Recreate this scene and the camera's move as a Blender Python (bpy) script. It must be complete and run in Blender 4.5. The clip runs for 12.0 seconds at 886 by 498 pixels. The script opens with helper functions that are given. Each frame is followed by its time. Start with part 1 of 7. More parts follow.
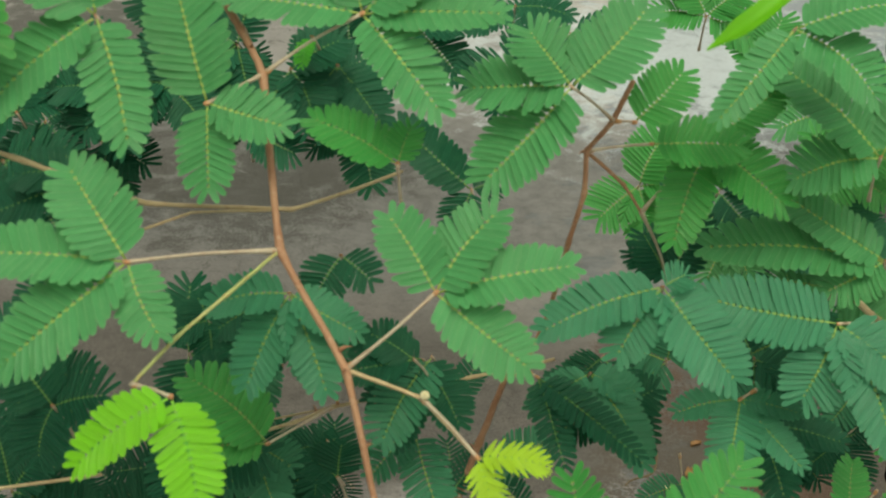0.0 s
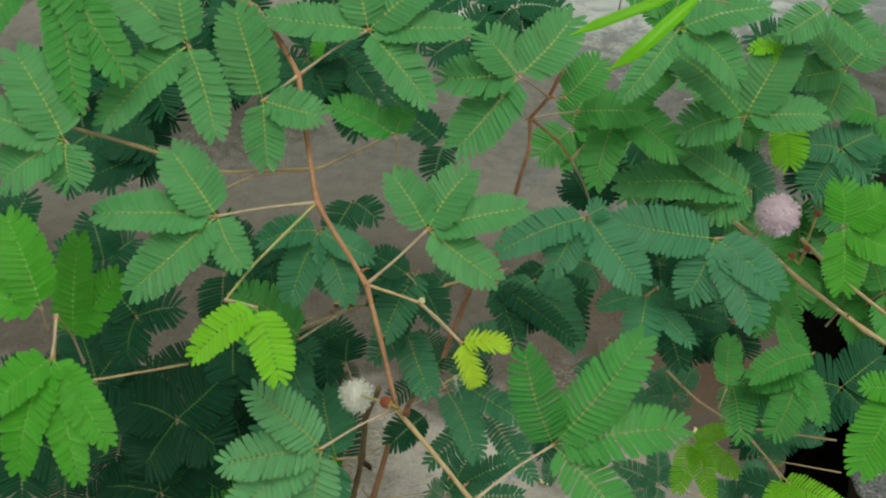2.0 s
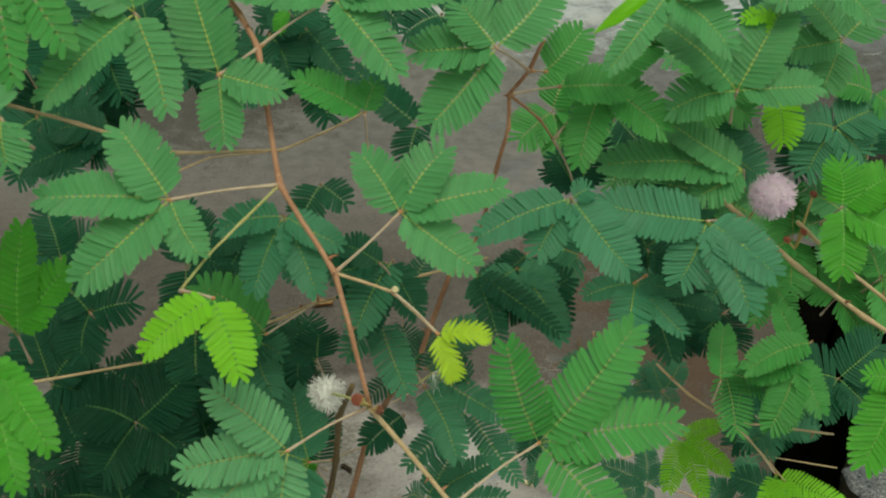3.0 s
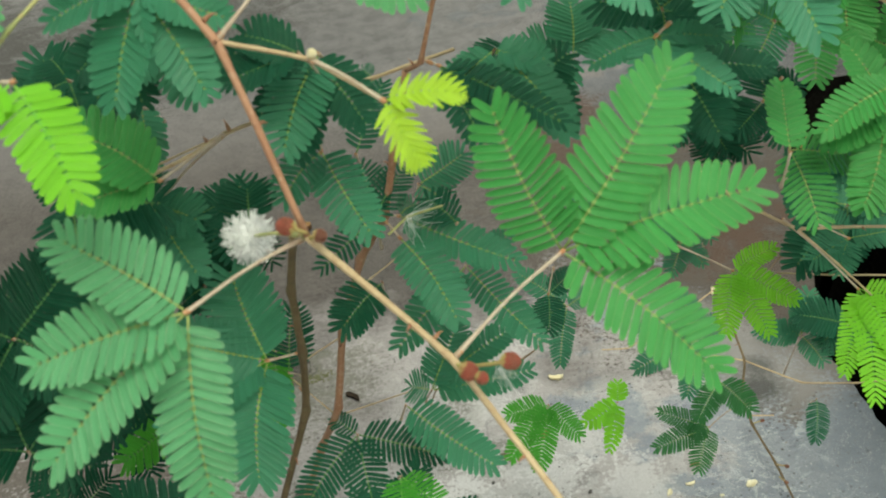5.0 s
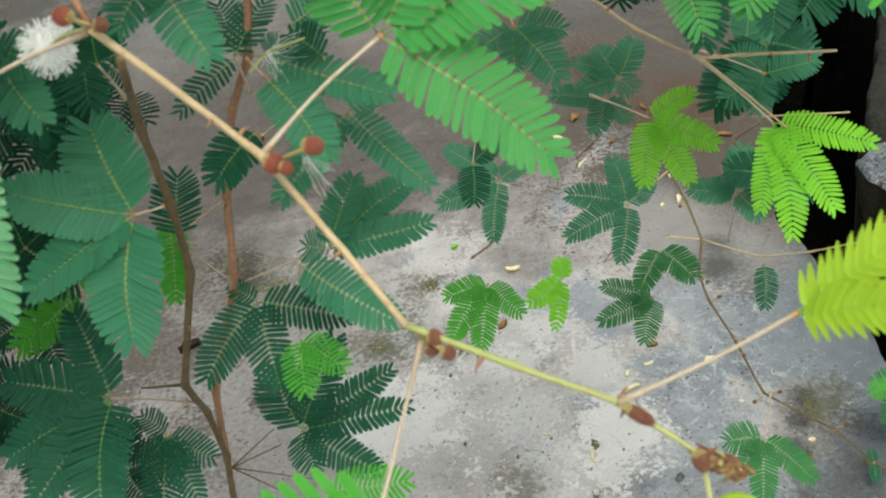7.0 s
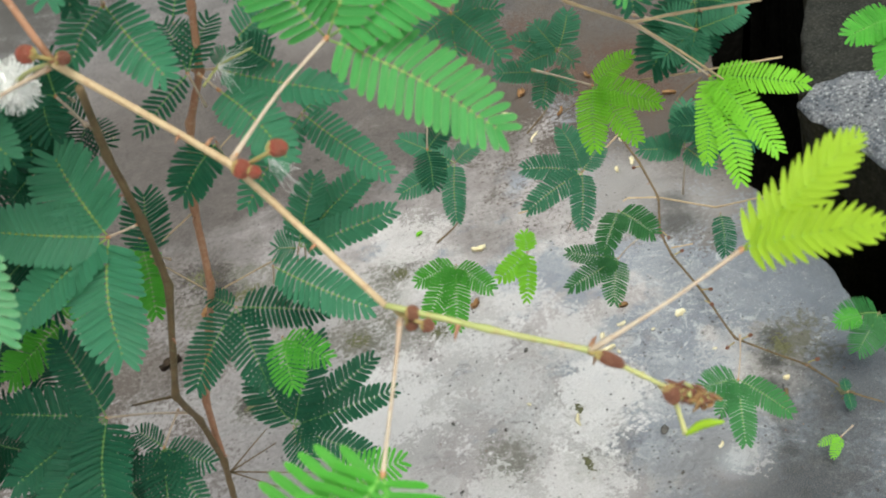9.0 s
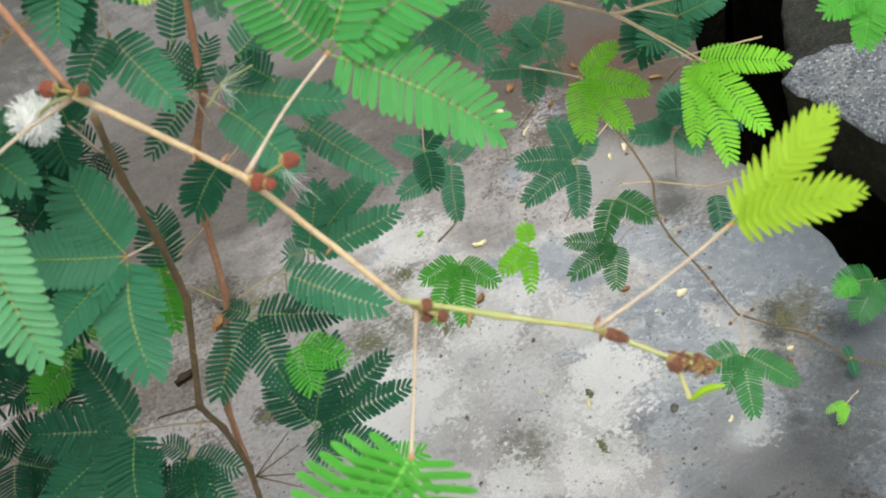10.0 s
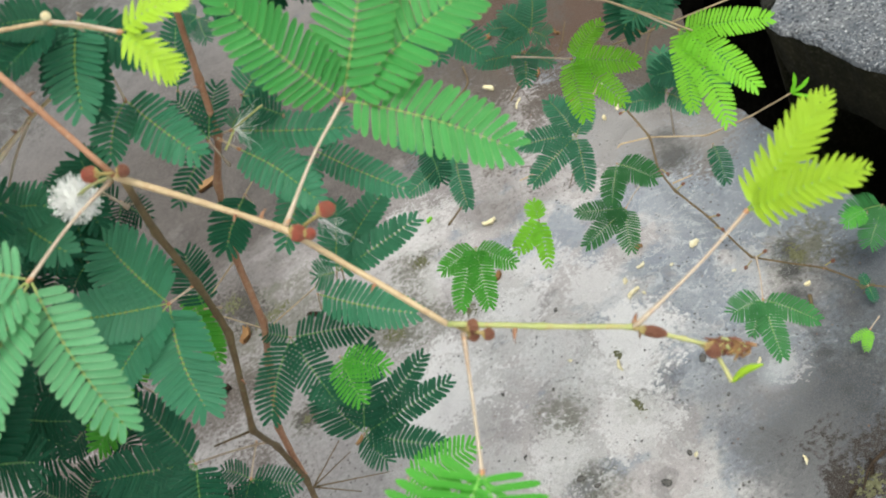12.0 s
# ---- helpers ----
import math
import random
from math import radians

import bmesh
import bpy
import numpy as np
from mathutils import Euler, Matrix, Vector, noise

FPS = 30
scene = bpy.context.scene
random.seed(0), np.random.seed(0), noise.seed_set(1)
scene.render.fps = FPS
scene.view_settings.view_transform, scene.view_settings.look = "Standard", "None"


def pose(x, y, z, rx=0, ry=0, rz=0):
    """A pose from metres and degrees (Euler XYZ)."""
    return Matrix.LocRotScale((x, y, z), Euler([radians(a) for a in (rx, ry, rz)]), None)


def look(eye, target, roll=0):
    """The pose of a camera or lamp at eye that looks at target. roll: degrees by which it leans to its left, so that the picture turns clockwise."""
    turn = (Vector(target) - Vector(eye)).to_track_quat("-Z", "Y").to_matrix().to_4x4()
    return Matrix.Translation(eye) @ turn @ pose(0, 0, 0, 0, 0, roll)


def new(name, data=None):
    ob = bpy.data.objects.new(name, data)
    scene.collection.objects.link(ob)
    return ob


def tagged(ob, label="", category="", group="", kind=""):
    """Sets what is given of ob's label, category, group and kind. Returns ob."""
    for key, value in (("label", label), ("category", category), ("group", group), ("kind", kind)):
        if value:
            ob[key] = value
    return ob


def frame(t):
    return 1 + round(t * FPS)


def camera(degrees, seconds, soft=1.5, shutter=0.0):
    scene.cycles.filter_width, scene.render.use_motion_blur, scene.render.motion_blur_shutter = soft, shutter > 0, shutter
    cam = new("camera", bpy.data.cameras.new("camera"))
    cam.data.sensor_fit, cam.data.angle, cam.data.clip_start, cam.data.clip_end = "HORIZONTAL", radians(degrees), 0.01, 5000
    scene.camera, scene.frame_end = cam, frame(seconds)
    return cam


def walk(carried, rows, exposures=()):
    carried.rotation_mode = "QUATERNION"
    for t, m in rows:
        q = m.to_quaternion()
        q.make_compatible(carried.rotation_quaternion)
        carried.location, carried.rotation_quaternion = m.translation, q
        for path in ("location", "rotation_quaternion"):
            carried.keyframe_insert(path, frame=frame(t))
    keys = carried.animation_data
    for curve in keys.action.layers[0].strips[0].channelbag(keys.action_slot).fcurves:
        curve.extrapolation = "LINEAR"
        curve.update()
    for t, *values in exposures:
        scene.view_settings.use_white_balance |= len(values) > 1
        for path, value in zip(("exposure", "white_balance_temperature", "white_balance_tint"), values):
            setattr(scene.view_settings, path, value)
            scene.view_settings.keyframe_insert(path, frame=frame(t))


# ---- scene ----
cam = camera(41.71, 12.0, soft=2.0)
cam.data.dof.use_dof, cam.data.dof.focus_distance, cam.data.dof.aperture_fstop = True, 0.70, 46.0
PATH = [
    (0.0, -0.0244, -0.2287, 0.7303, 64.44, -1.19, 5.52),
    (0.5, -0.0247, -0.2757, 0.7586, 62.63, -0.32, 4.60),
    (1.0, -0.0268, -0.3226, 0.7970, 59.64, -1.19, 3.26),
    (1.5, -0.0305, -0.3330, 0.8029, 59.24, -1.10, 2.94),
    (2.0, -0.0319, -0.3313, 0.7983, 59.51, -1.11, 2.31),
    (2.5, -0.0285, -0.3222, 0.7916, 59.62, -1.14, 2.01),
    (3.0, -0.0302, -0.3084, 0.7781, 59.64, -0.90, 1.11),
    (3.5, -0.0294, -0.3008, 0.7631, 58.71, 0.66, -0.24),
    (3.7, -0.0290, -0.2982, 0.7563, 57.84, 1.56, -1.16),
    (5.3, -0.0221, -0.2114, 0.6637, 55.60, 7.52, -4.45),
    (5.5, -0.0193, -0.2079, 0.6601, 54.93, 7.34, -4.54),
    (6.0, -0.0144, -0.2037, 0.6508, 53.92, 7.14, -5.17),
    (6.5, -0.0052, -0.2087, 0.6437, 52.92, 7.83, -5.62),
    (7.0, 0.0077, -0.2276, 0.6337, 52.45, 9.80, -6.49),
    (7.5, 0.0168, -0.2350, 0.6305, 51.60, 11.07, -7.57),
    (7.7, 0.0186, -0.2368, 0.6307, 51.46, 11.63, -8.17),
    (9.3, 0.0054, -0.2445, 0.6440, 50.57, 15.03, -13.08),
    (9.5, 0.0068, -0.2485, 0.6453, 50.50, 15.86, -13.48),
    (10.0, 0.0042, -0.2541, 0.6514, 49.91, 17.29, -14.99),
    (10.5, 0.0016, -0.2577, 0.6556, 49.30, 19.23, -16.75),
    (11.0, 0.0015, -0.2596, 0.6597, 48.49, 21.15, -18.29),
    (11.5, 0.0029, -0.2626, 0.6648, 47.76, 22.69, -19.48),
    (12.0, 0.0032, -0.2570, 0.6729, 46.44, 23.49, -20.62),
]
walk(cam, [(t, pose(*row)) for t, *row in PATH], [(0.0, 0.4, 7800, -9), (1.0, 0.4, 7800, -9), (1.4, 0.12, 7800, -9), (3.7, 0.12, 7800, -9), (5.3, 0.74, 7000, -5), (6.2, 0.68, 6900, -3), (7.5, 0.87, 6800, 0), (12.0, 0.97, 6700, 3)])

# ---- light: soft overcast daylight ----
world = bpy.data.worlds.new("overcast_sky")
scene.world = world
world.use_nodes = True
sky = world.node_tree.nodes.new("ShaderNodeTexSky")
sky.sky_type, sky.sun_disc = "NISHITA", False
sky.sun_elevation, sky.sun_rotation = radians(62), radians(162)
sky.dust_density, sky.air_density, sky.ozone_density = 3.0, 1.0, 1.0
background = world.node_tree.nodes["Background"]
background.inputs["Strength"].default_value = 0.12
cloud = world.node_tree.nodes.new("ShaderNodeHueSaturation")
cloud.inputs["Saturation"].default_value = 0.3
world.node_tree.links.new(sky.outputs["Color"], cloud.inputs["Color"])
world.node_tree.links.new(cloud.outputs["Color"], background.inputs["Color"])
sun_data = bpy.data.lights.new("sun", "SUN")
sun_data.energy, sun_data.angle, sun_data.color = 1.2, radians(35), (1.0, 0.96, 0.9)
sun = new("sun", sun_data)
sun.matrix_world = look((0.4, -1.2, 3.0), (0, 0, 0))


# ---- materials ----
def material(name, roughness=0.6, specular=0.4):
    m = bpy.data.materials.new(name)
    m.use_nodes = True
    bsdf = m.node_tree.nodes["Principled BSDF"]
    bsdf.inputs["Roughness"].default_value = roughness
    bsdf.inputs["Specular IOR Level"].default_value = specular
    return m, m.node_tree.nodes, m.node_tree.links, bsdf


def noise_node(nodes, links, vector, scale, detail=4.0, rough=0.6, warp=0.0):
    n = nodes.new("ShaderNodeTexNoise")
    n.inputs["Scale"].default_value, n.inputs["Detail"].default_value = scale, detail
    n.inputs["Roughness"].default_value, n.inputs["Distortion"].default_value = rough, warp
    links.new(vector, n.inputs["Vector"])
    return n.outputs["Fac"]


def ramp(nodes, links, fac, lo, hi, a=(0, 0, 0, 1), b=(1, 1, 1, 1)):
    r = nodes.new("ShaderNodeValToRGB")
    r.color_ramp.elements[0].position, r.color_ramp.elements[1].position = lo, hi
    r.color_ramp.elements[0].color, r.color_ramp.elements[1].color = a, b
    links.new(fac, r.inputs["Fac"])
    return r.outputs["Color"]


def mix(nodes, links, fac, a, b, kind="MIX"):
    n = nodes.new("ShaderNodeMix")
    n.data_type, n.blend_type = "RGBA", kind
    for socket, value in ((n.inputs["Factor"], fac), (n.inputs["A"], a), (n.inputs["B"], b)):
        if isinstance(value, (int, float)):
            socket.default_value = value
        elif isinstance(value, tuple):
            socket.default_value = (*value, 1) if len(value) == 3 else value
        else:
            links.new(value, socket)
    return n.outputs["Result"]


def arith(nodes, links, op, a, b=0.0):
    n = nodes.new("ShaderNodeMath")
    n.operation = op
    for socket, value in ((n.inputs[0], a), (n.inputs[1], b)):
        if isinstance(value, (int, float)):
            socket.default_value = value
        else:
            links.new(value, socket)
    return n.outputs["Value"]


def bump(nodes, links, bsdf, height, strength, distance):
    b = nodes.new("ShaderNodeBump")
    b.inputs["Strength"].default_value, b.inputs["Distance"].default_value = strength, distance
    links.new(height, b.inputs["Height"])
    links.new(b.outputs["Normal"], bsdf.inputs["Normal"])


def leaf_material(name, colour, pale, edge, clear, gloss=0.35):
    """Leaflet skin: pale midrib, thin worn margin, blade-to-blade variation, some light let through."""
    m, nodes, links, bsdf = material(name, 0.42, gloss)
    uv = nodes.new("ShaderNodeUVMap")
    uv.uv_map = "UVMap"
    split = nodes.new("ShaderNodeSeparateXYZ")
    links.new(uv.outputs["UV"], split.inputs["Vector"])
    place = nodes.new("ShaderNodeNewGeometry")
    info = nodes.new("ShaderNodeObjectInfo")
    across = arith(nodes, links, "ABSOLUTE", arith(nodes, links, "SUBTRACT", split.outputs["X"], 0.5))
    rib = ramp(nodes, links, across, 0.0, 0.05, (1, 1, 1, 1), (0, 0, 0, 1))
    margin = ramp(nodes, links, across, 0.44, 0.5)
    point = ramp(nodes, links, split.outputs["Y"], 0.86, 1.0)
    stains = ramp(nodes, links, noise_node(nodes, links, place.outputs["Position"], 260, 6), 0.5, 0.72)
    patches = ramp(nodes, links, noise_node(nodes, links, place.outputs["Position"], 30, 4), 0.35, 0.65)
    vary = arith(nodes, links, "FRACT", arith(nodes, links, "ADD", place.outputs["Random Per Island"], info.outputs["Random"]))
    dark = tuple(0.90 * c for c in colour)
    light = tuple(min(1, 1.09 * c + 0.003) for c in colour)
    base = mix(nodes, links, vary, dark, light)
    base = mix(nodes, links, arith(nodes, links, "MULTIPLY", patches, 0.4), base, tuple(0.74 * c for c in colour))
    base = mix(nodes, links, arith(nodes, links, "MULTIPLY", stains, 0.16), base, pale)
    base = mix(nodes, links, arith(nodes, links, "MULTIPLY", rib, 0.22), base, pale)
    base = mix(nodes, links, arith(nodes, links, "MULTIPLY", margin, 0.65), base, edge)
    base = mix(nodes, links, arith(nodes, links, "MULTIPLY", point, 0.2), base, edge)
    links.new(base, bsdf.inputs["Base Color"])
    links.new(ramp(nodes, links, noise_node(nodes, links, place.outputs["Position"], 90, 4), 0.3, 0.7, (0.3, 0.3, 0.3, 1), (0.52, 0.52, 0.52, 1)), bsdf.inputs["Roughness"])
    veins = nodes.new("ShaderNodeTexWave")
    veins.inputs["Scale"].default_value, veins.inputs["Distortion"].default_value = 3.0, 2.0
    links.new(uv.outputs["UV"], veins.inputs["Vector"])
    grain = arith(nodes, links, "ADD", noise_node(nodes, links, place.outputs["Position"], 900, 3), arith(nodes, links, "MULTIPLY", veins.outputs["Fac"], 0.5))
    bump(nodes, links, bsdf, grain, 0.35, 0.0003)
    glow = nodes.new("ShaderNodeBsdfTranslucent")
    links.new(mix(nodes, links, 0.5, base, (min(1, colour[0] * 2.2), min(1, colour[1] * 1.5), colour[2] * 0.7)), glow.inputs["Color"])
    both = nodes.new("ShaderNodeMixShader")
    both.inputs["Fac"].default_value = clear
    links.new(bsdf.outputs["BSDF"], both.inputs[1])
    links.new(glow.outputs["BSDF"], both.inputs[2])
    links.new(both.outputs["Shader"], nodes["Material Output"].inputs["Surface"])
    return m


def speckled(name, a, b, c, scale, roughness=0.6, relief=0.4, distance=0.0004, fine=6.0, shine=0.3):
    """Two colours in patches with flecks of a third."""
    m, nodes, links, bsdf = material(name, roughness, shine)
    place = nodes.new("ShaderNodeNewGeometry").outputs["Position"]
    broad = ramp(nodes, links, noise_node(nodes, links, place, scale, 4), 0.35, 0.65)
    flecks = ramp(nodes, links, noise_node(nodes, links, place, scale * fine, 5), 0.52, 0.7)
    links.new(mix(nodes, links, arith(nodes, links, "MULTIPLY", flecks, 0.7), mix(nodes, links, broad, a, b), c), bsdf.inputs["Base Color"])
    bump(nodes, links, bsdf, noise_node(nodes, links, place, scale * fine, 6), relief, distance)
    return m


LEAF = {
    "g": leaf_material("leaf_green", (0.050, 0.288, 0.062), (0.14, 0.42, 0.12), (0.24, 0.40, 0.13), 0.24),
    "m": leaf_material("leaf_mint_green", (0.070, 0.288, 0.102), (0.18, 0.42, 0.18), (0.24, 0.43, 0.2), 0.2),
    "p": leaf_material("leaf_pale_mint", (0.088, 0.312, 0.134), (0.22, 0.45, 0.24), (0.34, 0.45, 0.27), 0.2),
    "t": leaf_material("leaf_teal_green", (0.042, 0.215, 0.112), (0.10, 0.31, 0.15), (0.09, 0.27, 0.16), 0.18),
    "e": leaf_material("leaf_emerald_green", (0.026, 0.165, 0.040), (0.09, 0.28, 0.08), (0.08, 0.25, 0.08), 0.2),
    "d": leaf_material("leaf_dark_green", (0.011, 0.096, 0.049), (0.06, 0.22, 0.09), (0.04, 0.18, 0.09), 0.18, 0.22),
    # leaf green darkened in the colour, for leaves standing in deep shade
    "k": leaf_material("leaf_shaded_green", (0.006, 0.060, 0.029), (0.03, 0.14, 0.06), (0.025, 0.11, 0.055), 0.14, 0.15),
    "b": leaf_material("leaf_bright_green", (0.058, 0.34, 0.026), (0.2, 0.5, 0.1), (0.22, 0.46, 0.1), 0.3),
    "l": leaf_material("leaf_lime", (0.185, 0.55, 0.024), (0.3, 0.6, 0.08), (0.32, 0.58, 0.08), 0.32),
    "y": leaf_material("leaf_young_yellow", (0.36, 0.58, 0.035), (0.46, 0.68, 0.12), (0.46, 0.66, 0.1), 0.3),
}
RIB = {
    "g": speckled("rib_pale_green", (0.17, 0.32, 0.08), (0.24, 0.35, 0.10), (0.36, 0.34, 0.14), 160),
    "m": speckled("rib_mint_green", (0.26, 0.40, 0.09), (0.34, 0.44, 0.11), (0.38, 0.34, 0.15), 160),
    "p": speckled("rib_olive", (0.20, 0.31, 0.09), (0.27, 0.34, 0.11), (0.33, 0.25, 0.13), 160),
    "t": speckled("rib_teal_green", (0.16, 0.32, 0.08), (0.26, 0.38, 0.09), (0.26, 0.30, 0.1), 160),
    "e": speckled("rib_fresh_green", (0.14, 0.30, 0.08), (0.20, 0.34, 0.09), (0.24, 0.28, 0.1), 160),
    "d": speckled("rib_dull_green", (0.08, 0.22, 0.06), (0.13, 0.27, 0.07), (0.2, 0.24, 0.08), 160),
    # rib colour darkened to go with the deep-shade leaves
    "k": speckled("rib_shaded_green", (0.05, 0.17, 0.05), (0.08, 0.21, 0.06), (0.16, 0.2, 0.08), 160),
    "b": speckled("rib_lime_green", (0.12, 0.42, 0.06), (0.18, 0.46, 0.08), (0.3, 0.42, 0.12), 160),
    "l": speckled("rib_yellow_green", (0.16, 0.48, 0.05), (0.22, 0.52, 0.06), (0.34, 0.46, 0.12), 160),
    "y": speckled("rib_yellow", (0.34, 0.58, 0.05), (0.38, 0.62, 0.06), (0.4, 0.5, 0.1), 160),
}
BARK = {
    "brown": speckled("bark_red_brown", (0.29, 0.140, 0.082), (0.39, 0.21, 0.128), (0.47, 0.31, 0.21), 90, 0.5),
    "tan": speckled("bark_tan", (0.42, 0.31, 0.18), (0.52, 0.40, 0.25), (0.34, 0.2, 0.11), 110, 0.5),
    "dark": speckled("bark_dark_brown", (0.10, 0.068, 0.034), (0.165, 0.112, 0.058), (0.15, 0.14, 0.07), 90, 0.6),
    "green": speckled("bark_green", (0.32, 0.36, 0.13), (0.42, 0.41, 0.18), (0.38, 0.22, 0.1), 80, 0.5),
    "petiole": speckled("petiole_tan", (0.42, 0.32, 0.24), (0.52, 0.44, 0.34), (0.38, 0.24, 0.17), 120, 0.5),
}
JOINT = speckled("leaf_joint_orange", (0.40, 0.17, 0.08), (0.48, 0.26, 0.13), (0.55, 0.4, 0.25), 200)
THORN = speckled("thorn_brown", (0.22, 0.10, 0.06), (0.35, 0.18, 0.1), (0.4, 0.25, 0.15), 200, 0.4)


def thread_material(name, a, b, clear):
    """Fine flower threads: pale, with most of the light let through."""
    m, nodes, links, bsdf = material(name, 0.5, 0.2)
    place = nodes.new("ShaderNodeNewGeometry").outputs["Position"]
    colour = mix(nodes, links, ramp(nodes, links, noise_node(nodes, links, place, 400), 0.35, 0.65), a, b)
    glow = nodes.new("ShaderNodeBsdfTranslucent")
    both = nodes.new("ShaderNodeMixShader")
    both.inputs["Fac"].default_value = clear
    links.new(colour, bsdf.inputs["Base Color"])
    links.new(colour, glow.inputs["Color"])
    links.new(bsdf.outputs["BSDF"], both.inputs[1])
    links.new(glow.outputs["BSDF"], both.inputs[2])
    links.new(both.outputs["Shader"], nodes["Material Output"].inputs["Surface"])
    return m


WHITE_THREAD = thread_material("filament_white", (0.95, 0.95, 0.94), (0.97, 0.97, 0.96), 0.35)
PINK_THREAD = thread_material("filament_pink", (0.99, 0.84, 0.99), (0.99, 0.93, 0.99), 0.5)
BUD_RED = speckled("bud_red", (0.30, 0.062, 0.042), (0.22, 0.08, 0.05), (0.44, 0.21, 0.15), 500)
BUD_BROWN = speckled("bud_brown", (0.16, 0.065, 0.045), (0.21, 0.09, 0.055), (0.3, 0.16, 0.09), 250)
BUD_GREEN = speckled("bud_calyx", (0.36, 0.34, 0.12), (0.42, 0.3, 0.13), (0.45, 0.2, 0.1), 250)
DRY_LEAF = speckled("dry_leaf", (0.24, 0.125, 0.055), (0.30, 0.18, 0.075), (0.15, 0.075, 0.04), 120)
ROTTEN = speckled("rotten_brown_litter", (0.022, 0.015, 0.010), (0.04, 0.027, 0.017), (0.075, 0.05, 0.03), 140, 0.9)
STRAW = speckled("dry_petal", (0.66, 0.58, 0.36), (0.74, 0.70, 0.54), (0.5, 0.42, 0.2), 160)
MOSS = speckled("moss", (0.10, 0.10, 0.05), (0.16, 0.16, 0.09), (0.24, 0.24, 0.15), 320, 0.95, 0.8, 0.001)
PEBBLE = speckled("pebble", (0.05, 0.05, 0.05), (0.12, 0.11, 0.10), (0.2, 0.19, 0.18), 120, 0.8)
# foundation stone: mossy brown taken down to near-black for shade below the slab
SHADED_MOSSY_STONE = speckled("shaded_mossy_stone", (0.003, 0.0028, 0.002), (0.006, 0.005, 0.004), (0.014, 0.012, 0.009), 60, 0.95, 0.9, 0.003, shine=0.05)
# block sides: moss colour, darkened as well for the shade below the rim
SLAB_SIDE = speckled("slab_mossy_shaded_side", (0.010, 0.010, 0.005), (0.022, 0.020, 0.011), (0.055, 0.052, 0.036), 55, 0.9, 0.9, 0.004, shine=0.1)
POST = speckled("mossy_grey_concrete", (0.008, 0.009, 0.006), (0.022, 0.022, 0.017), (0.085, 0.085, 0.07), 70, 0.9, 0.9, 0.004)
# drain sides: near-black colour that stands for the shade down in the channel
DRAIN_SHADE = speckled("shaded_drain_wall", (0.003, 0.003, 0.0025), (0.006, 0.006, 0.005), (0.014, 0.013, 0.011), 25, 0.9, 0.8, 0.004, shine=0.03)


def dots(nodes, links, place, scale, size, share):
    """Small separate dots: 1 inside a dot."""
    v = nodes.new("ShaderNodeTexVoronoi")
    v.inputs["Scale"].default_value = scale
    links.new(place, v.inputs["Vector"])
    pick = nodes.new("ShaderNodeSeparateColor")
    links.new(v.outputs["Color"], pick.inputs["Color"])
    near = ramp(nodes, links, arith(nodes, links, "DIVIDE", v.outputs["Distance"], arith(nodes, links, "ADD", 0.25, pick.outputs["Green"])), size * 0.6, size, (1, 1, 1, 1), (0, 0, 0, 1))
    return arith(nodes, links, "MULTIPLY", near, arith(nodes, links, "LESS_THAN", pick.outputs["Red"], share))


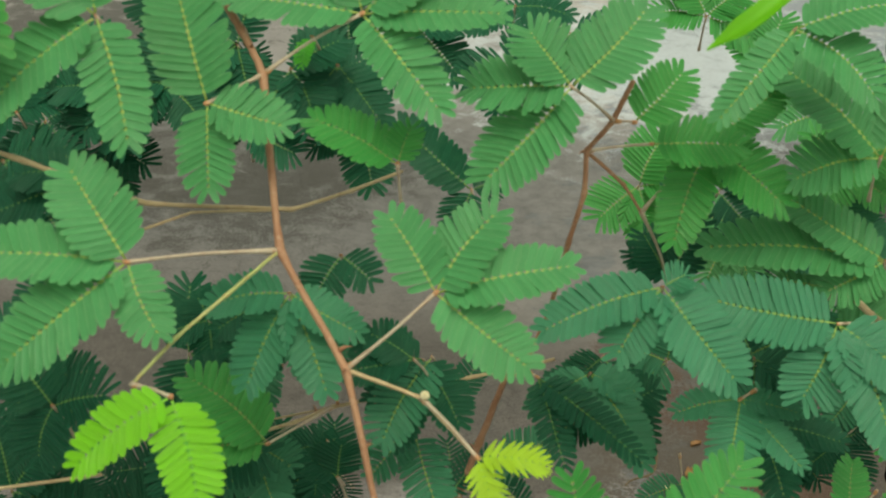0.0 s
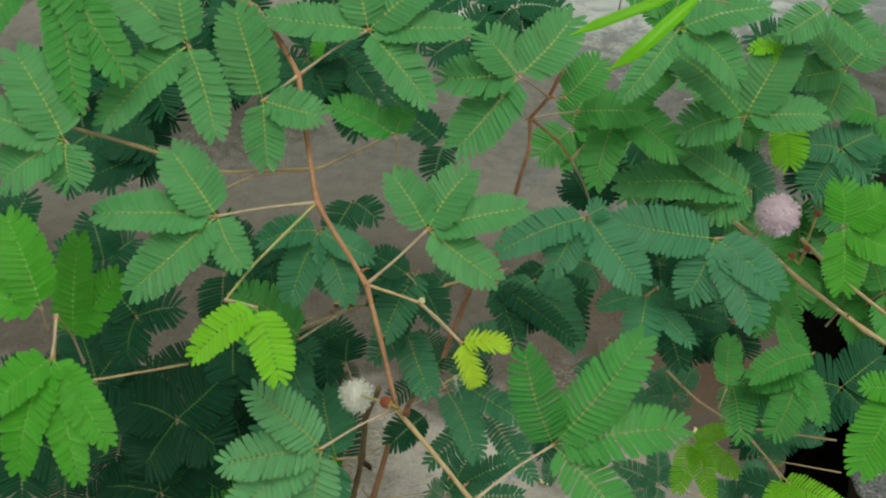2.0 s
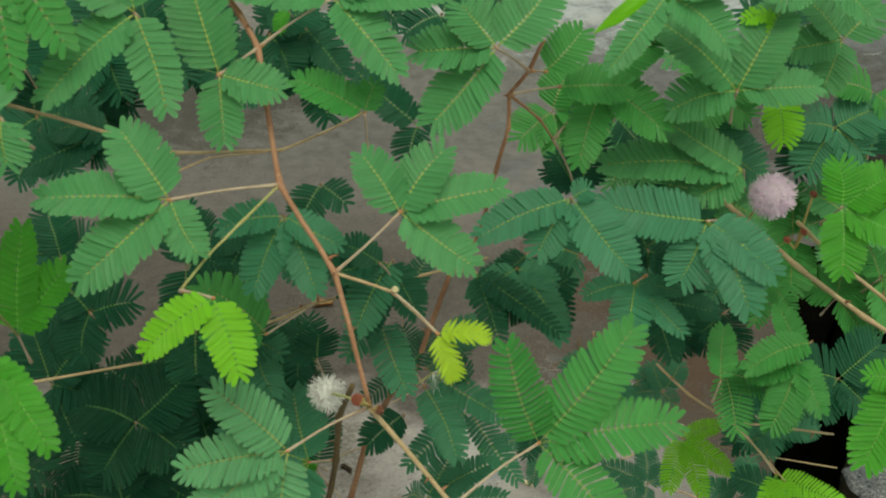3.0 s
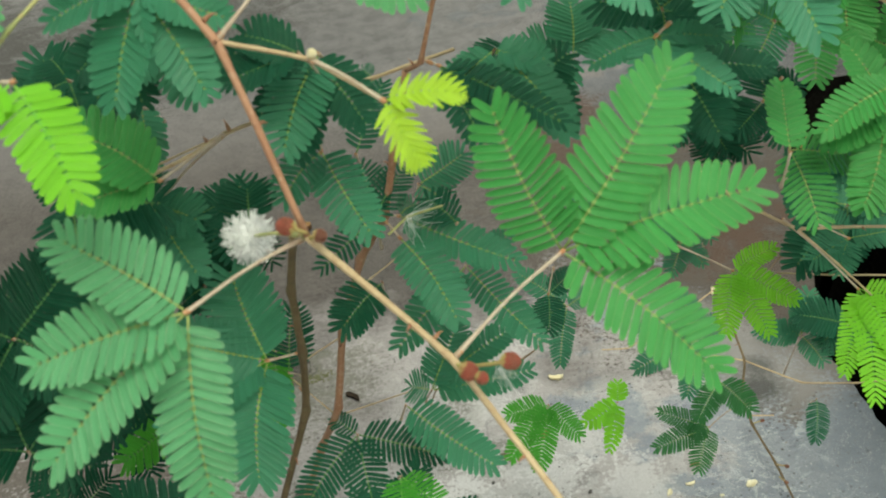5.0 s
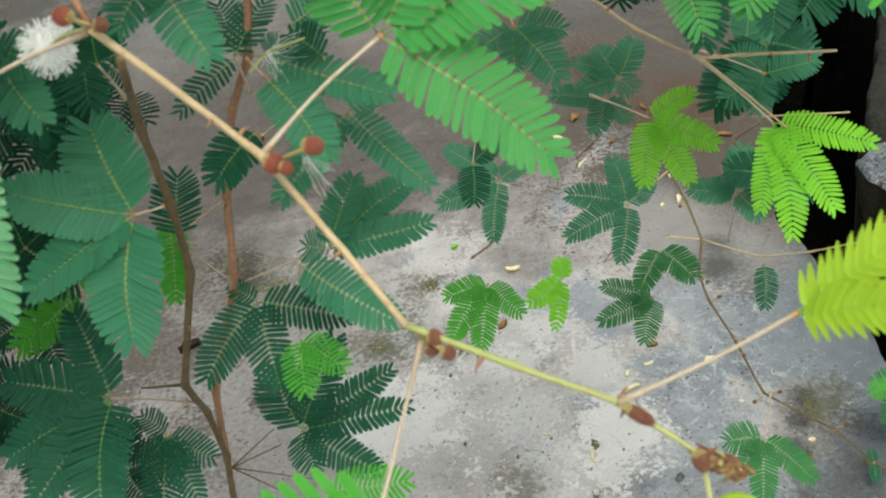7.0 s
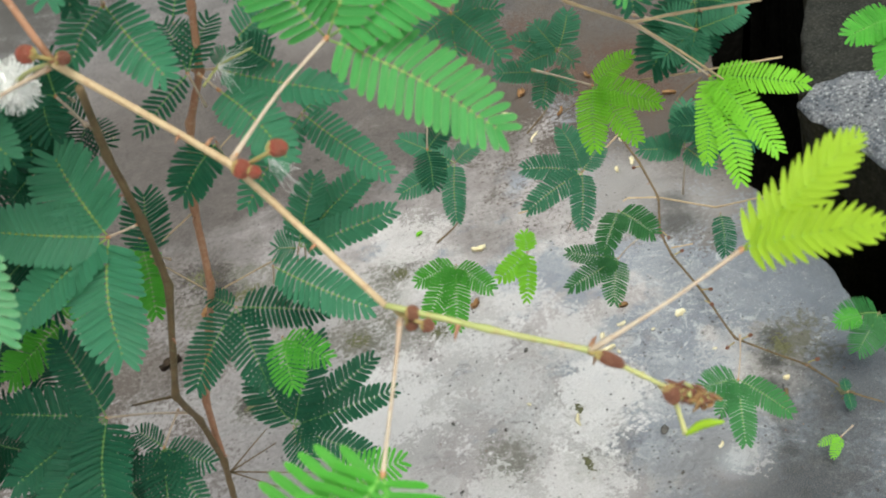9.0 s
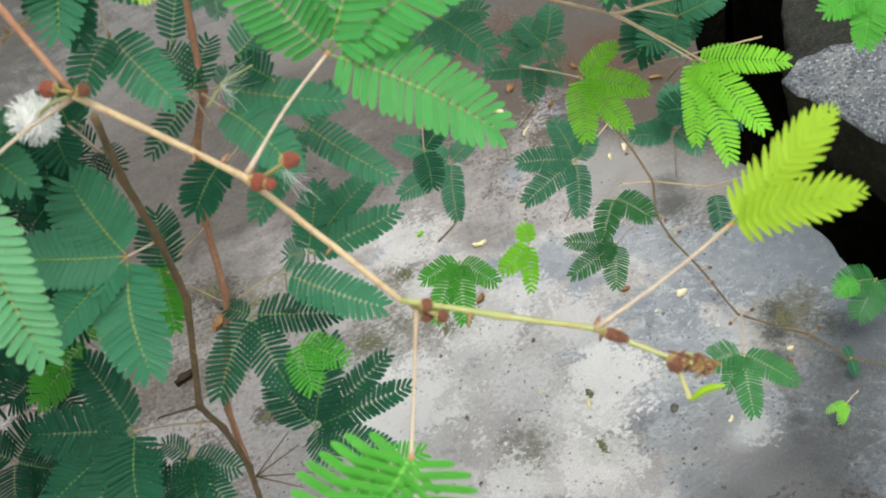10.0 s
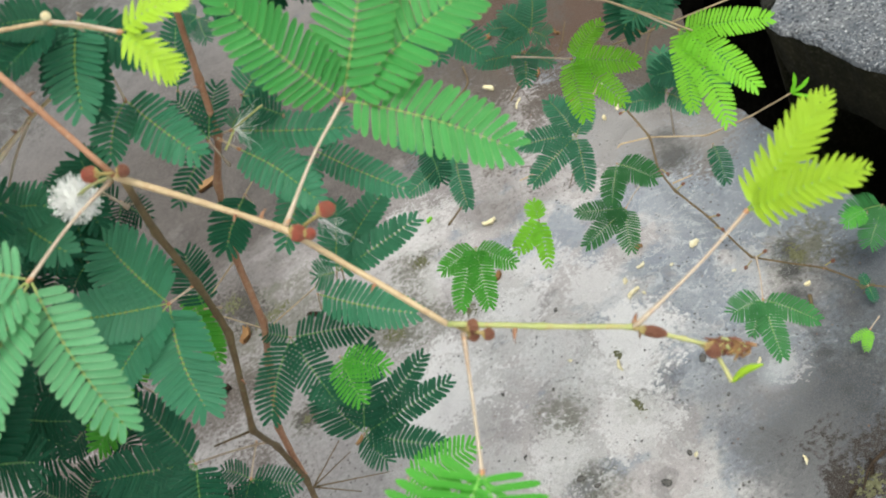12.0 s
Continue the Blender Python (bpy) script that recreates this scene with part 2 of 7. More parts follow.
def concrete(name, tint, whites, blue, spots=(), grains=0.0):
    """Old concrete: grey and warm patches, a peeling lime film with pale rims, worn hollows, pits, grit, stains; the
    yard also gets painted shade.
    """
    m, nodes, links, bsdf = material(name, 0.78, 0.25)
    place = nodes.new("ShaderNodeNewGeometry").outputs["Position"]

    def fade(value, amount):
        return arith(nodes, links, "MULTIPLY", value, amount)

    def step(fac, lo, hi, start=0.0, end=1.0):
        n = nodes.new("ShaderNodeMapRange")
        for key, value in (("From Min", lo), ("From Max", hi), ("To Min", start), ("To Max", end)):
            n.inputs[key].default_value = value
        links.new(fac, n.inputs["Value"])
        return n.outputs["Result"]

    def fall(fac, lo, hi):
        return step(fac, lo, hi, 1.0, 0.0)

    def scaled(colour, k):
        return tuple(min(1, k * c) for c in colour)

    large = noise_node(nodes, links, place, 6, 8, 0.62)
    middle = noise_node(nodes, links, place, 38, 9, 0.68)
    fine = noise_node(nodes, links, place, 240, 7, 0.72)
    grit = noise_node(nodes, links, place, 1100, 3, 0.6)
    patch = noise_node(nodes, links, place, 11, 9, 0.62, 0.5)
    film = noise_node(nodes, links, place, 17, 11, 0.66, 0.7)
    hollow = noise_node(nodes, links, place, 34, 11, 0.68, 1.0)
    specks = noise_node(nodes, links, place, 620, 4, 0.7)
    base = mix(nodes, links, step(large, 0.38, 0.62), scaled(tint, 0.86), scaled(tint, 1.06))
    if blue:
        split = nodes.new("ShaderNodeSeparateXYZ")
        links.new(place, split.inputs["Vector"])
        side = arith(nodes, links, "ADD", fade(split.outputs["X"], 2.4), fade(arith(nodes, links, "SUBTRACT", noise_node(nodes, links, place, 11, 8, 0.66), 0.5), 2.8))
        drift = fade(arith(nodes, links, "SUBTRACT", noise_node(nodes, links, place, 5, 9, 0.68), 0.5), 0.9)
        reach = nodes.new("ShaderNodeVectorMath")
        reach.operation = "DISTANCE"
        links.new(place, reach.inputs[0])
        reach.inputs[1].default_value = (0.0, 0.9, 0.0)
        local = fall(arith(nodes, links, "ADD", reach.outputs["Value"], fade(drift, 3.0)), 1.9, 2.7)
        blueness = fade(local, step(side, 0.22, 0.40))
        base = mix(nodes, links, fade(blueness, 0.75), base, (0.25, 0.285, 0.335))
        front = fall(split.outputs["Y"], 0.50, 0.64)
        whites = fade(front, whites)
    base = mix(nodes, links, fade(step(patch, 0.50, 0.525), 0.30), base, scaled(tint, 0.72))
    base = mix(nodes, links, fade(step(middle, 0.48, 0.66), 0.34), base, scaled(tint, 0.70))
    base = mix(nodes, links, fade(step(fine, 0.42, 0.62), 0.38), base, scaled(tint, 1.3))
    skin = arith(nodes, links, "MULTIPLY", step(film, 0.515, 0.53), step(fine, 0.36, 0.44))
    base = mix(nodes, links, fade(skin, whites), base, (0.60, 0.595, 0.59))
    rim = arith(nodes, links, "MULTIPLY", step(film, 0.502, 0.512), fall(film, 0.515, 0.535))
    base = mix(nodes, links, fade(arith(nodes, links, "MULTIPLY", rim, step(middle, 0.40, 0.5)), whites), base, (0.72, 0.71, 0.70))
    base = mix(nodes, links, fade(fall(hollow, 0.385, 0.405), 0.55), base, scaled(tint, 0.56))
    crust = noise_node(nodes, links, place, 75, 11, 0.76, 1.4)
    flaked = arith(nodes, links, "MULTIPLY", step(crust, 0.535, 0.555), step(noise_node(nodes, links, place, 8, 6, 0.6), 0.44, 0.58))
    base = mix(nodes, links, fade(flaked, whites), base, (0.70, 0.705, 0.71))
    if blue:
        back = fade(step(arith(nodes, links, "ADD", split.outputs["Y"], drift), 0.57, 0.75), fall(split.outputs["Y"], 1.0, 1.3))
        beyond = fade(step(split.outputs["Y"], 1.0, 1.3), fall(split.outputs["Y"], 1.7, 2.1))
        left_shade = step(arith(nodes, links, "SUBTRACT", fade(drift, 0.6), split.outputs["X"]), 0.02, 0.13)
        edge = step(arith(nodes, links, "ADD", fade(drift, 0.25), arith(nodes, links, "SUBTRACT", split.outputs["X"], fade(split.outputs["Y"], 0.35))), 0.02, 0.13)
        edge, left_shade, back, beyond = (fade(local, mask) for mask in (edge, left_shade, back, beyond))
        # darker slate tone towards the right
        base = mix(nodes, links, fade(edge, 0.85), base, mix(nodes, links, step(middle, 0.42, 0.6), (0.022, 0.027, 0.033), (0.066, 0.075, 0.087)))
        base = mix(nodes, links, fade(blueness, 0.56), base, (0.235, 0.28, 0.345))
        base = mix(nodes, links, fade(flaked, fade(blueness, fade(fall(split.outputs["Y"], 0.48, 0.6), 0.55))), base, (0.62, 0.64, 0.66))
    clusters = step(noise_node(nodes, links, place, 16, 6, 0.65), 0.40, 0.56)
    pits = fade(dots(nodes, links, place, 270, 0.30, 0.36), clusters)
    holes = dots(nodes, links, place, 118, 0.13, 0.24)
    flecks = dots(nodes, links, place, 420, 0.3, 0.13)
    base = mix(nodes, links, fade(flecks, 0.6), base, (0.66, 0.65, 0.63))
    rings = arith(nodes, links, "SUBTRACT", dots(nodes, links, place, 150, 0.42, 0.16), dots(nodes, links, place, 150, 0.29, 0.16))
    base = mix(nodes, links, fade(fade(rings, step(fine, 0.42, 0.5)), 0.28), base, (0.6, 0.6, 0.6))
    base = mix(nodes, links, fade(fade(step(specks, 0.60, 0.64), step(middle, 0.44, 0.52)), 0.62), base, (0.74, 0.74, 0.735))
    base = mix(nodes, links, fade(fade(fall(specks, 0.36, 0.40), step(middle, 0.42, 0.54, 1.0, 0.2)), 0.5), base, scaled(tint, 0.34))
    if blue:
        # left part of the yard darkened in its colour to stand for the plants' shade
        base = mix(nodes, links, fade(left_shade, 0.76), base, mix(nodes, links, step(fine, 0.4, 0.62), scaled(tint, 0.42), scaled(tint, 0.66)))
        # ground farther off painted a darker grey
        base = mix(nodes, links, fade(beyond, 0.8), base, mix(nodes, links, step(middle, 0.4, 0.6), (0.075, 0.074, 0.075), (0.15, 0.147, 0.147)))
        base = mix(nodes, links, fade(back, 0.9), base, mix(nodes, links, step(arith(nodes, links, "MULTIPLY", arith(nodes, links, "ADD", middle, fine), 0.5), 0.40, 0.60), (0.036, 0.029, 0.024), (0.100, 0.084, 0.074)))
    for x, y, radius, colour, amount in spots:
        far = nodes.new("ShaderNodeVectorMath")
        far.operation = "DISTANCE"
        links.new(place, far.inputs[0])
        far.inputs[1].default_value = (x, y, 0.0)
        uneven = arith(nodes, links, "SUBTRACT", arith(nodes, links, "ADD", film, fine), 1.0)
        ragged = arith(nodes, links, "ADD", arith(nodes, links, "DIVIDE", far.outputs["Value"], radius), fade(uneven, 1.3 if colour in SOFT else 3.2))
        lo, hi = (0.60, 0.70) if colour is LIME else (0.3, 1.15) if colour in SOFT else (0.5, 0.9)
        cover = fall(ragged, lo, hi)
        if colour is GREENISH:
            cover = fade(cover, step(crust, 0.40, 0.52))
        base = mix(nodes, links, fade(cover, amount), base, colour)
    base = mix(nodes, links, fade(pits, 0.85), base, (0.055, 0.05, 0.045))
    base = mix(nodes, links, fade(holes, 0.85), base, (0.07, 0.065, 0.06))
    base = mix(nodes, links, fade(dots(nodes, links, place, 230, 0.2, 0.05), 0.55), base, (0.24, 0.13, 0.07))
    if grains:
        chips = noise_node(nodes, links, place, 330, 4, 0.6, 0.6)
        base = mix(nodes, links, fade(step(chips, 0.60, 0.63), grains), base, (0.72, 0.73, 0.74))
        base = mix(nodes, links, fade(fall(chips, 0.40, 0.43), grains), base, (0.03, 0.033, 0.04))
        base = mix(nodes, links, fade(step(noise_node(nodes, links, place, 800, 3, 0.6), 0.60, 0.65), fade(step(middle, 0.4, 0.6), grains)), base, (0.6, 0.62, 0.65))
    base = mix(nodes, links, fade(step(grit, 0.45, 0.66), 0.42), base, scaled(tint, 0.55))
    links.new(base, bsdf.inputs["Base Color"])
    height = arith(nodes, links, "ADD", fade(middle, 1.6), arith(nodes, links, "ADD", fine, fade(arith(nodes, links, "ADD", pits, holes), -1.6)))
    height = arith(nodes, links, "ADD", height, arith(nodes, links, "ADD", fade(skin, 0.35), fade(fall(hollow, 0.385, 0.405), -0.5)))
    bump(nodes, links, bsdf, arith(nodes, links, "ADD", height, specks), 0.7 if not grains else 1.0, 0.0026)
    return m


# ---- mesh helpers ----
def mesh_object(name, verts, faces, mats, slots=None, parent=None, label="", smooth=True, uvs=None):
    me = bpy.data.meshes.new(name)
    me.from_pydata([tuple(map(float, v)) for v in verts], [], faces)
    for m in mats:
        me.materials.append(m)
    if slots is not None:
        me.polygons.foreach_set("material_index", slots)
    if smooth:
        me.polygons.foreach_set("use_smooth", [True] * len(me.polygons))
    if uvs is not None:
        layer = me.uv_layers.new(name="UVMap")
        index = np.empty(len(me.loops), dtype=np.int32)
        me.loops.foreach_get("vertex_index", index)
        layer.data.foreach_set("uv", np.asarray(uvs, dtype=np.float32)[index].ravel())
    ob = new(name, me)
    if parent is not None:
        ob.parent = parent
        base = parent
        if base.type == "EMPTY":
            ob.location = -base.location
    if label:
        tagged(ob, label=label)
    return ob


class Build:
    """Collects pieces of one mesh."""

    def __init__(self):
        self.v, self.f, self.s, self.uv = [], [], [], []

    def add(self, verts, faces, slot=0, uvs=None):
        n = len(self.v)
        self.v.extend(verts)
        self.f.extend([tuple(n + i for i in f) for f in faces])
        self.s.extend(slot if isinstance(slot, list) else [slot] * len(faces))
        self.uv.extend(uvs if uvs is not None else [(0.25, 0.5)] * len(verts))

    def make(self, name, mats, parent=None, label=""):
        return mesh_object(name, self.v, self.f, mats, self.s, parent, label, True, self.uv)


def unit(v):
    v = np.asarray(v, float)
    return v / (np.linalg.norm(v) + 1e-12)


def smooth_line(points, steps=6):
    """Catmull-Rom through the points."""
    p = np.asarray(points, float)
    if len(p) < 3:
        s = np.linspace(0, 1, steps + 1)[:, None]
        return p[0] + (p[-1] - p[0]) * s
    q = np.vstack([2 * p[0] - p[1], p, 2 * p[-1] - p[-2]])
    out = []
    for i in range(1, len(q) - 2):
        for k in range(steps):
            t = k / steps
            out.append(0.5 * (2 * q[i] + (q[i + 1] - q[i - 1]) * t + (2 * q[i - 1] - 5 * q[i] + 4 * q[i + 1] - q[i + 2]) * t * t + (3 * q[i] - q[i - 1] - 3 * q[i + 1] + q[i + 2]) * t ** 3))
    out.append(p[-1])
    return np.array(out)


def tube(build, line, radii, sides=7, slot=0, cap=True):
    line = np.asarray(line, float)
    n = len(line)
    radii = np.interp(np.linspace(0, 1, n), np.linspace(0, 1, len(radii)), radii)
    along = np.gradient(line, axis=0)
    side = unit(np.cross(along[0], (0.3, 0.2, 0.9)))
    verts = []
    for i in range(n):
        a = unit(along[i])
        side = unit(side - a * (side @ a))
        other = np.cross(a, side)
        for k in range(sides):
            w = 2 * math.pi * k / sides
            verts.append(line[i] + radii[i] * (math.cos(w) * side + math.sin(w) * other))
    faces = [(i * sides + k, i * sides + (k + 1) % sides, (i + 1) * sides + (k + 1) % sides, (i + 1) * sides + k) for i in range(n - 1) for k in range(sides)]
    if cap:
        faces += [tuple(range(sides))[::-1], tuple((n - 1) * sides + k for k in range(sides))]
    build.add(verts, faces, slot)


def blob(build, centre, axes, rings=5, sides=8, slot=0, rough=0.0, seed=1):
    """A closed rounded lump; axes: three half-axis vectors."""
    rng = np.random.default_rng(seed)
    a = np.asarray(axes, float)
    c = np.asarray(centre, float)
    verts, faces = [c + a[2]], []
    for i in range(1, rings):
        th = math.pi * i / rings
        for k in range(sides):
            w = 2 * math.pi * (k + 0.5 * (i % 2)) / sides
            r = 1 + rough * rng.uniform(-1, 1)
            verts.append(c + r * (math.sin(th) * (math.cos(w) * a[0] + math.sin(w) * a[1]) + math.cos(th) * a[2]))
    verts.append(c - a[2])
    last = len(verts) - 1
    for k in range(sides):
        faces.append((0, 1 + k, 1 + (k + 1) % sides))
        faces.append((last, 1 + (rings - 2) * sides + (k + 1) % sides, 1 + (rings - 2) * sides + k))
        for i in range(rings - 2):
            p, q = 1 + i * sides + k, 1 + i * sides + (k + 1) % sides
            faces.append((p, p + sides, q + sides, q))
    build.add(verts, faces, slot)


def ball(build, centre, r, slot=0, rings=5, sides=8, rough=0.0, seed=1):
    blob(build, centre, np.eye(3) * r, rings, sides, slot, rough, seed)


# ---- the leaves of the sensitive plant ----
FACE = unit((-0.02, -0.56, 0.83))
STATION = ((0.0, 0.3), (0.03, 0.66), (0.10, 0.92), (0.34, 1.0), (0.68, 1.0), (0.85, 0.88), (0.95, 0.58))
LEAFLET_V, LEAFLET_UV, LEAFLET_F, LEAFLET_S = [], [], [], []
for s, w in STATION:
    bend = 0.16 * s * s
    LEAFLET_V += [(bend - w / 2, s, 0.02 * w), (bend, s, -0.025 * w + 0.03 * s * s), (bend + w / 2, s, 0.02 * w)]
    LEAFLET_UV += [(0.0, s), (0.5, s), (1.0, s)]
LEAFLET_V.append((0.16, 1.0, 0.03))
LEAFLET_UV.append((0.5, 1.0))
for i in range(len(STATION) - 1):
    for k in (0, 1):
        LEAFLET_F.append((3 * i + k, 3 * i + k + 1, 3 * i + k + 4, 3 * i + k + 3))
        LEAFLET_S.append(1 if i == 0 else 0)
n = 3 * (len(STATION) - 1)
LEAFLET_F += [(n, n + 1, n + 3), (n + 1, n + 2, n + 3)]
LEAFLET_S += [0, 0]
LEAFLET_V = np.array(LEAFLET_V)
leaflet_meshes = {}


def leaflet_mesh(style):
    if style not in leaflet_meshes:
        shape = LEAFLET_V.copy()
        slots = LEAFLET_S
        if style == "y":
            middle = 0.16 * shape[:, 1] ** 2
            shape[:, 0] = middle + (shape[:, 0] - middle) * np.interp(shape[:, 1], (0.0, 0.2, 0.55, 1.0), (1.3, 1.15, 0.9, 0.35))
            slots = [0] * len(LEAFLET_S)
        ob = mesh_object("leaflet", shape, LEAFLET_F, [LEAF[style], RIB[style]], slots, uvs=LEAFLET_UV)
        leaflet_meshes[style] = ob.data
        bpy.data.objects.remove(ob)
    return leaflet_meshes[style]


def pinna_axes(base, tip, width, rng, taper=0.3, slim=1.0, count=1.0):
    """The midrib's line and the axes (across, along, normal, origin) of each leaflet of one feather-like pinna."""
    base, tip = np.asarray(base, float), np.asarray(tip, float)
    axis = tip - base
    length = np.linalg.norm(axis)
    face = unit(FACE + rng.normal(0, 0.09, 3))
    normal = unit(face - unit(axis) * (face @ unit(axis)))
    side = np.cross(unit(axis), normal)
    bow, sag = rng.uniform(-0.035, 0.035) * length, rng.uniform(0.02, 0.07) * length
    s = np.linspace(0, 1, 12)[:, None]
    stop = max(0.6, 0.99 - 0.52 * width / (2 * length))
    line = base + axis * s * stop + side * bow * np.sin(math.pi * s) + normal * sag * np.sin(math.pi * s)
    pairs = int(np.clip(round(count * 1.06 * length / (0.0014 + 0.028 * length)), 8, 22))
    axes = []
    for i in range(pairs):
        u = 0.07 + 0.93 * i / (pairs - 1)
        at = np.array([np.interp(u, s[:, 0], line[:, c]) for c in range(3)])
        ahead = unit(np.array([np.interp(min(1, u + 0.05), s[:, 0], line[:, c]) - np.interp(u - 0.05, s[:, 0], line[:, c]) for c in range(3)]))
        size = (0.62 + 0.38 * min(1, u / 0.22)) * (1 - 1.3 * taper * max(0, (u - 0.5) / 0.5) ** 2)
        if taper > 0.5:
            size = (0.86 + 0.4 * u) * (1 - 0.78 * max(0, (u - 0.58) / 0.42) ** 1.4)
        for sign in (-1, 1):
            angle = radians(78 - 20 * u - 22 * max(0, u - 0.86) / 0.14 + rng.normal(0, 1.3))
            if taper > 0.5:
                angle = radians(66 - 34 * u + rng.normal(0, 2.0))
            lean = 0.10 + rng.normal(0, 0.04)
            out = unit(math.cos(angle) * ahead + math.sin(angle) * (sign * side * math.cos(lean) + normal * math.sin(lean)))
            twist = 0.09 + rng.normal(0, 0.035)
            across = unit(ahead - out * (ahead @ out))
            up = unit(normal - out * (normal @ out) - across * (normal @ across))
            across, up = math.cos(twist) * across + math.sin(twist) * up, math.cos(twist) * up - math.sin(twist) * across
            long = 0.5 * width * size * (1.08 + rng.normal(0, 0.016))
            wide = min(1.16 * length * stop / pairs, 0.4 * long) * slim * (0.97 + rng.normal(0, 0.035))
            axes.append((across * wide, out * long, up * long, at + normal * 0.0003))
    return line, axes


def new_plant(label, at, category="plant", group="sensitive plants on the yard"):
    ob = new("mimosa_plant")
    ob.location = at
    ob.empty_display_size = 0.02
    return tagged(ob, label, category, group)


leaf_seed = [10]


def leaf(plant, style, node, hub, pinnae, near=False, bark="petiole", slim=1.0, count=1.0, thick=0.00041, label=""):
    """One compound leaf: a stalk from its node to the hub, from which the pinnae (tip, width) spread like fingers."""
    leaf_seed[0] += 1
    rng = np.random.default_rng(leaf_seed[0])
    node, hub = np.array(node, float), np.array(hub, float)
    b = Build()
    span = np.linalg.norm(hub - node)
    middle = (node + hub) / 2 + np.array((0, 0, 0.015 * span)) + rng.normal(0, 0.012, 3) * span
    tube(b, smooth_line([node, middle, hub], 5), [thick * 1.9, thick * 1.1, thick, thick, thick * 1.3], 6, 0)
    way = unit(hub - node)
    blob(b, hub, [thick * 1.7 * unit(np.cross(way, FACE)), thick * 1.7 * FACE, thick * 2.6 * way], 5, 7, 1, 0.12, leaf_seed[0])
    blob(b, node + way * thick * 3, [thick * 1.9 * unit(np.cross(way, FACE)), thick * 1.9 * FACE, thick * 4 * way], 5, 7, 1, 0.1, leaf_seed[0])
    made = []
    for tip, width in pinnae:
        start = hub + unit(np.array(tip, float) - hub) * thick * 2
        line, axes = pinna_axes(start, tip, width, rng, 0.66 if style == "y" else 0.32, slim, count)
        tube(b, line, [thick * 0.75, thick * 0.58, thick * 0.26], 5, 2)
        made.append(axes)
    names = {"g": "", "m": "", "p": "pale mint-green leaf", "t": "", "e": "deep green leaf", "d": "dark bluish-green leaf", "k": "green leaf coloured darker for deep shade", "b": "bright green leaf", "l": "lime-green young leaf", "y": "pale yellow-green young leaf"}
    stalk = b.make("leaf", [BARK[bark], JOINT, RIB[style]], plant, label or names[style])
    for axes in made:
        if near:
            me = leaflet_mesh(style)
            for x, y, z, o in axes:
                ob = new("leaflet", me)
                ob.parent = stalk
                m = Matrix.Identity(4)
                for c in range(3):
                    m[c][0], m[c][1], m[c][2], m[c][3] = x[c], y[c], z[c], o[c]
                ob.matrix_basis = m
        else:
            p = Build()
            for x, y, z, o in axes:
                verts = o + LEAFLET_V[:, :1] * x + LEAFLET_V[:, 1:2] * y + LEAFLET_V[:, 2:] * z
                p.add(list(verts), LEAFLET_F, LEAFLET_S, LEAFLET_UV)
            p.make("pinna", [LEAF[style], RIB[style]], stalk)
    return stalk


def thorn(parent, at, way, size):
    """A small hooked prickle."""
    at, way = np.array(at, float), unit(way)
    hook = unit(way + np.array((0, 0, -0.8)))
    b = Build()
    tube(b, smooth_line([at, at + way * size * 0.6, at + way * size * 0.85 + hook * size * 0.35], 3), [size * 0.24, size * 0.13, size * 0.02], 5)
    return b.make("prickle", [THORN], parent)


def stem(plant, bark, radii, points, prickles=0, knots=True, seed=5, label=""):
    b = Build()
    curve = smooth_line(points, 7)
    p = np.asarray(points, float)
    chain = np.vstack([p[i] + (p[i + 1] - p[i]) * np.arange(7)[:, None] / 7 for i in range(len(p) - 1)] + [p[-1:]])
    line = 0.18 * (curve if len(curve) == len(chain) else chain) + 0.82 * chain
    rng = np.random.default_rng(seed)
    along = np.interp(np.linspace(0, 1, len(line)), np.linspace(0, 1, len(radii)), radii)
    if knots:
        for i in range(7, len(line) - 1, 7):
            along[i] *= 1.35
    wobble = rng.normal(0, 0.05, line.shape) * along[:, None]
    tube(b, line + wobble, 0.84 * along * (1 + rng.normal(0, 0.03, len(line))), 9)
    ob = b.make("stem", [BARK[bark]], plant, label)
    for k in range(prickles):
        i = int(rng.integers(2, len(line) - 2))
        way = unit(np.cross(line[i + 1] - line[i - 1], rng.normal(0, 1, 3)))
        thorn(ob, line[i] + way * along[i] * 0.8, way, 0.0028 * rng.uniform(0.7, 1.2))
    return ob


def flower_head(plant, stalk_from, centre, core, reach, thread, label, count=230, seed=3, loose=0.2):
    """A round head of fine threads on a short stalk."""
    b = Build()
    rng = np.random.default_rng(seed)
    c = np.array(centre, float)
    tube(b, smooth_line([stalk_from, (np.array(stalk_from) + c) / 2 + np.array((0, 0, 0.001)), c], 4), [0.0007, 0.0005, 0.0006], 6, 1)
    ob = b.make("flower_head", [WHITE_THREAD, BARK["green"]], plant, label)
    h = Build()
    ball(h, c, core, 0, 6, 10, 0.08, seed)
    for i in range(count):
        z = 1 - 2 * (i + 0.5) / count
        w = i * 2.39996
        r = math.sqrt(1 - z * z)
        way = unit(np.array((r * math.cos(w), r * math.sin(w), z)) + rng.normal(0, 0.12, 3))
        bend = rng.normal(0, loose, 3)
        end = reach * rng.uniform(1.0 - 1.1 * loose, 1.0 + 0.8 * loose)
        pts = [c + way * core * 0.8, c + way * (core + end) / 2 + bend * core * 0.25, c + unit(way + 0.35 * bend) * end]
        tube(h, smooth_line(pts, 2), [0.00017, 0.00014, 0.0001], 3, 0, False)
        ball(h, pts[-1], 0.00017, 0, 3, 4)
    h.make("flower_fringe", [thread, BUD_GREEN], ob)
    return ob


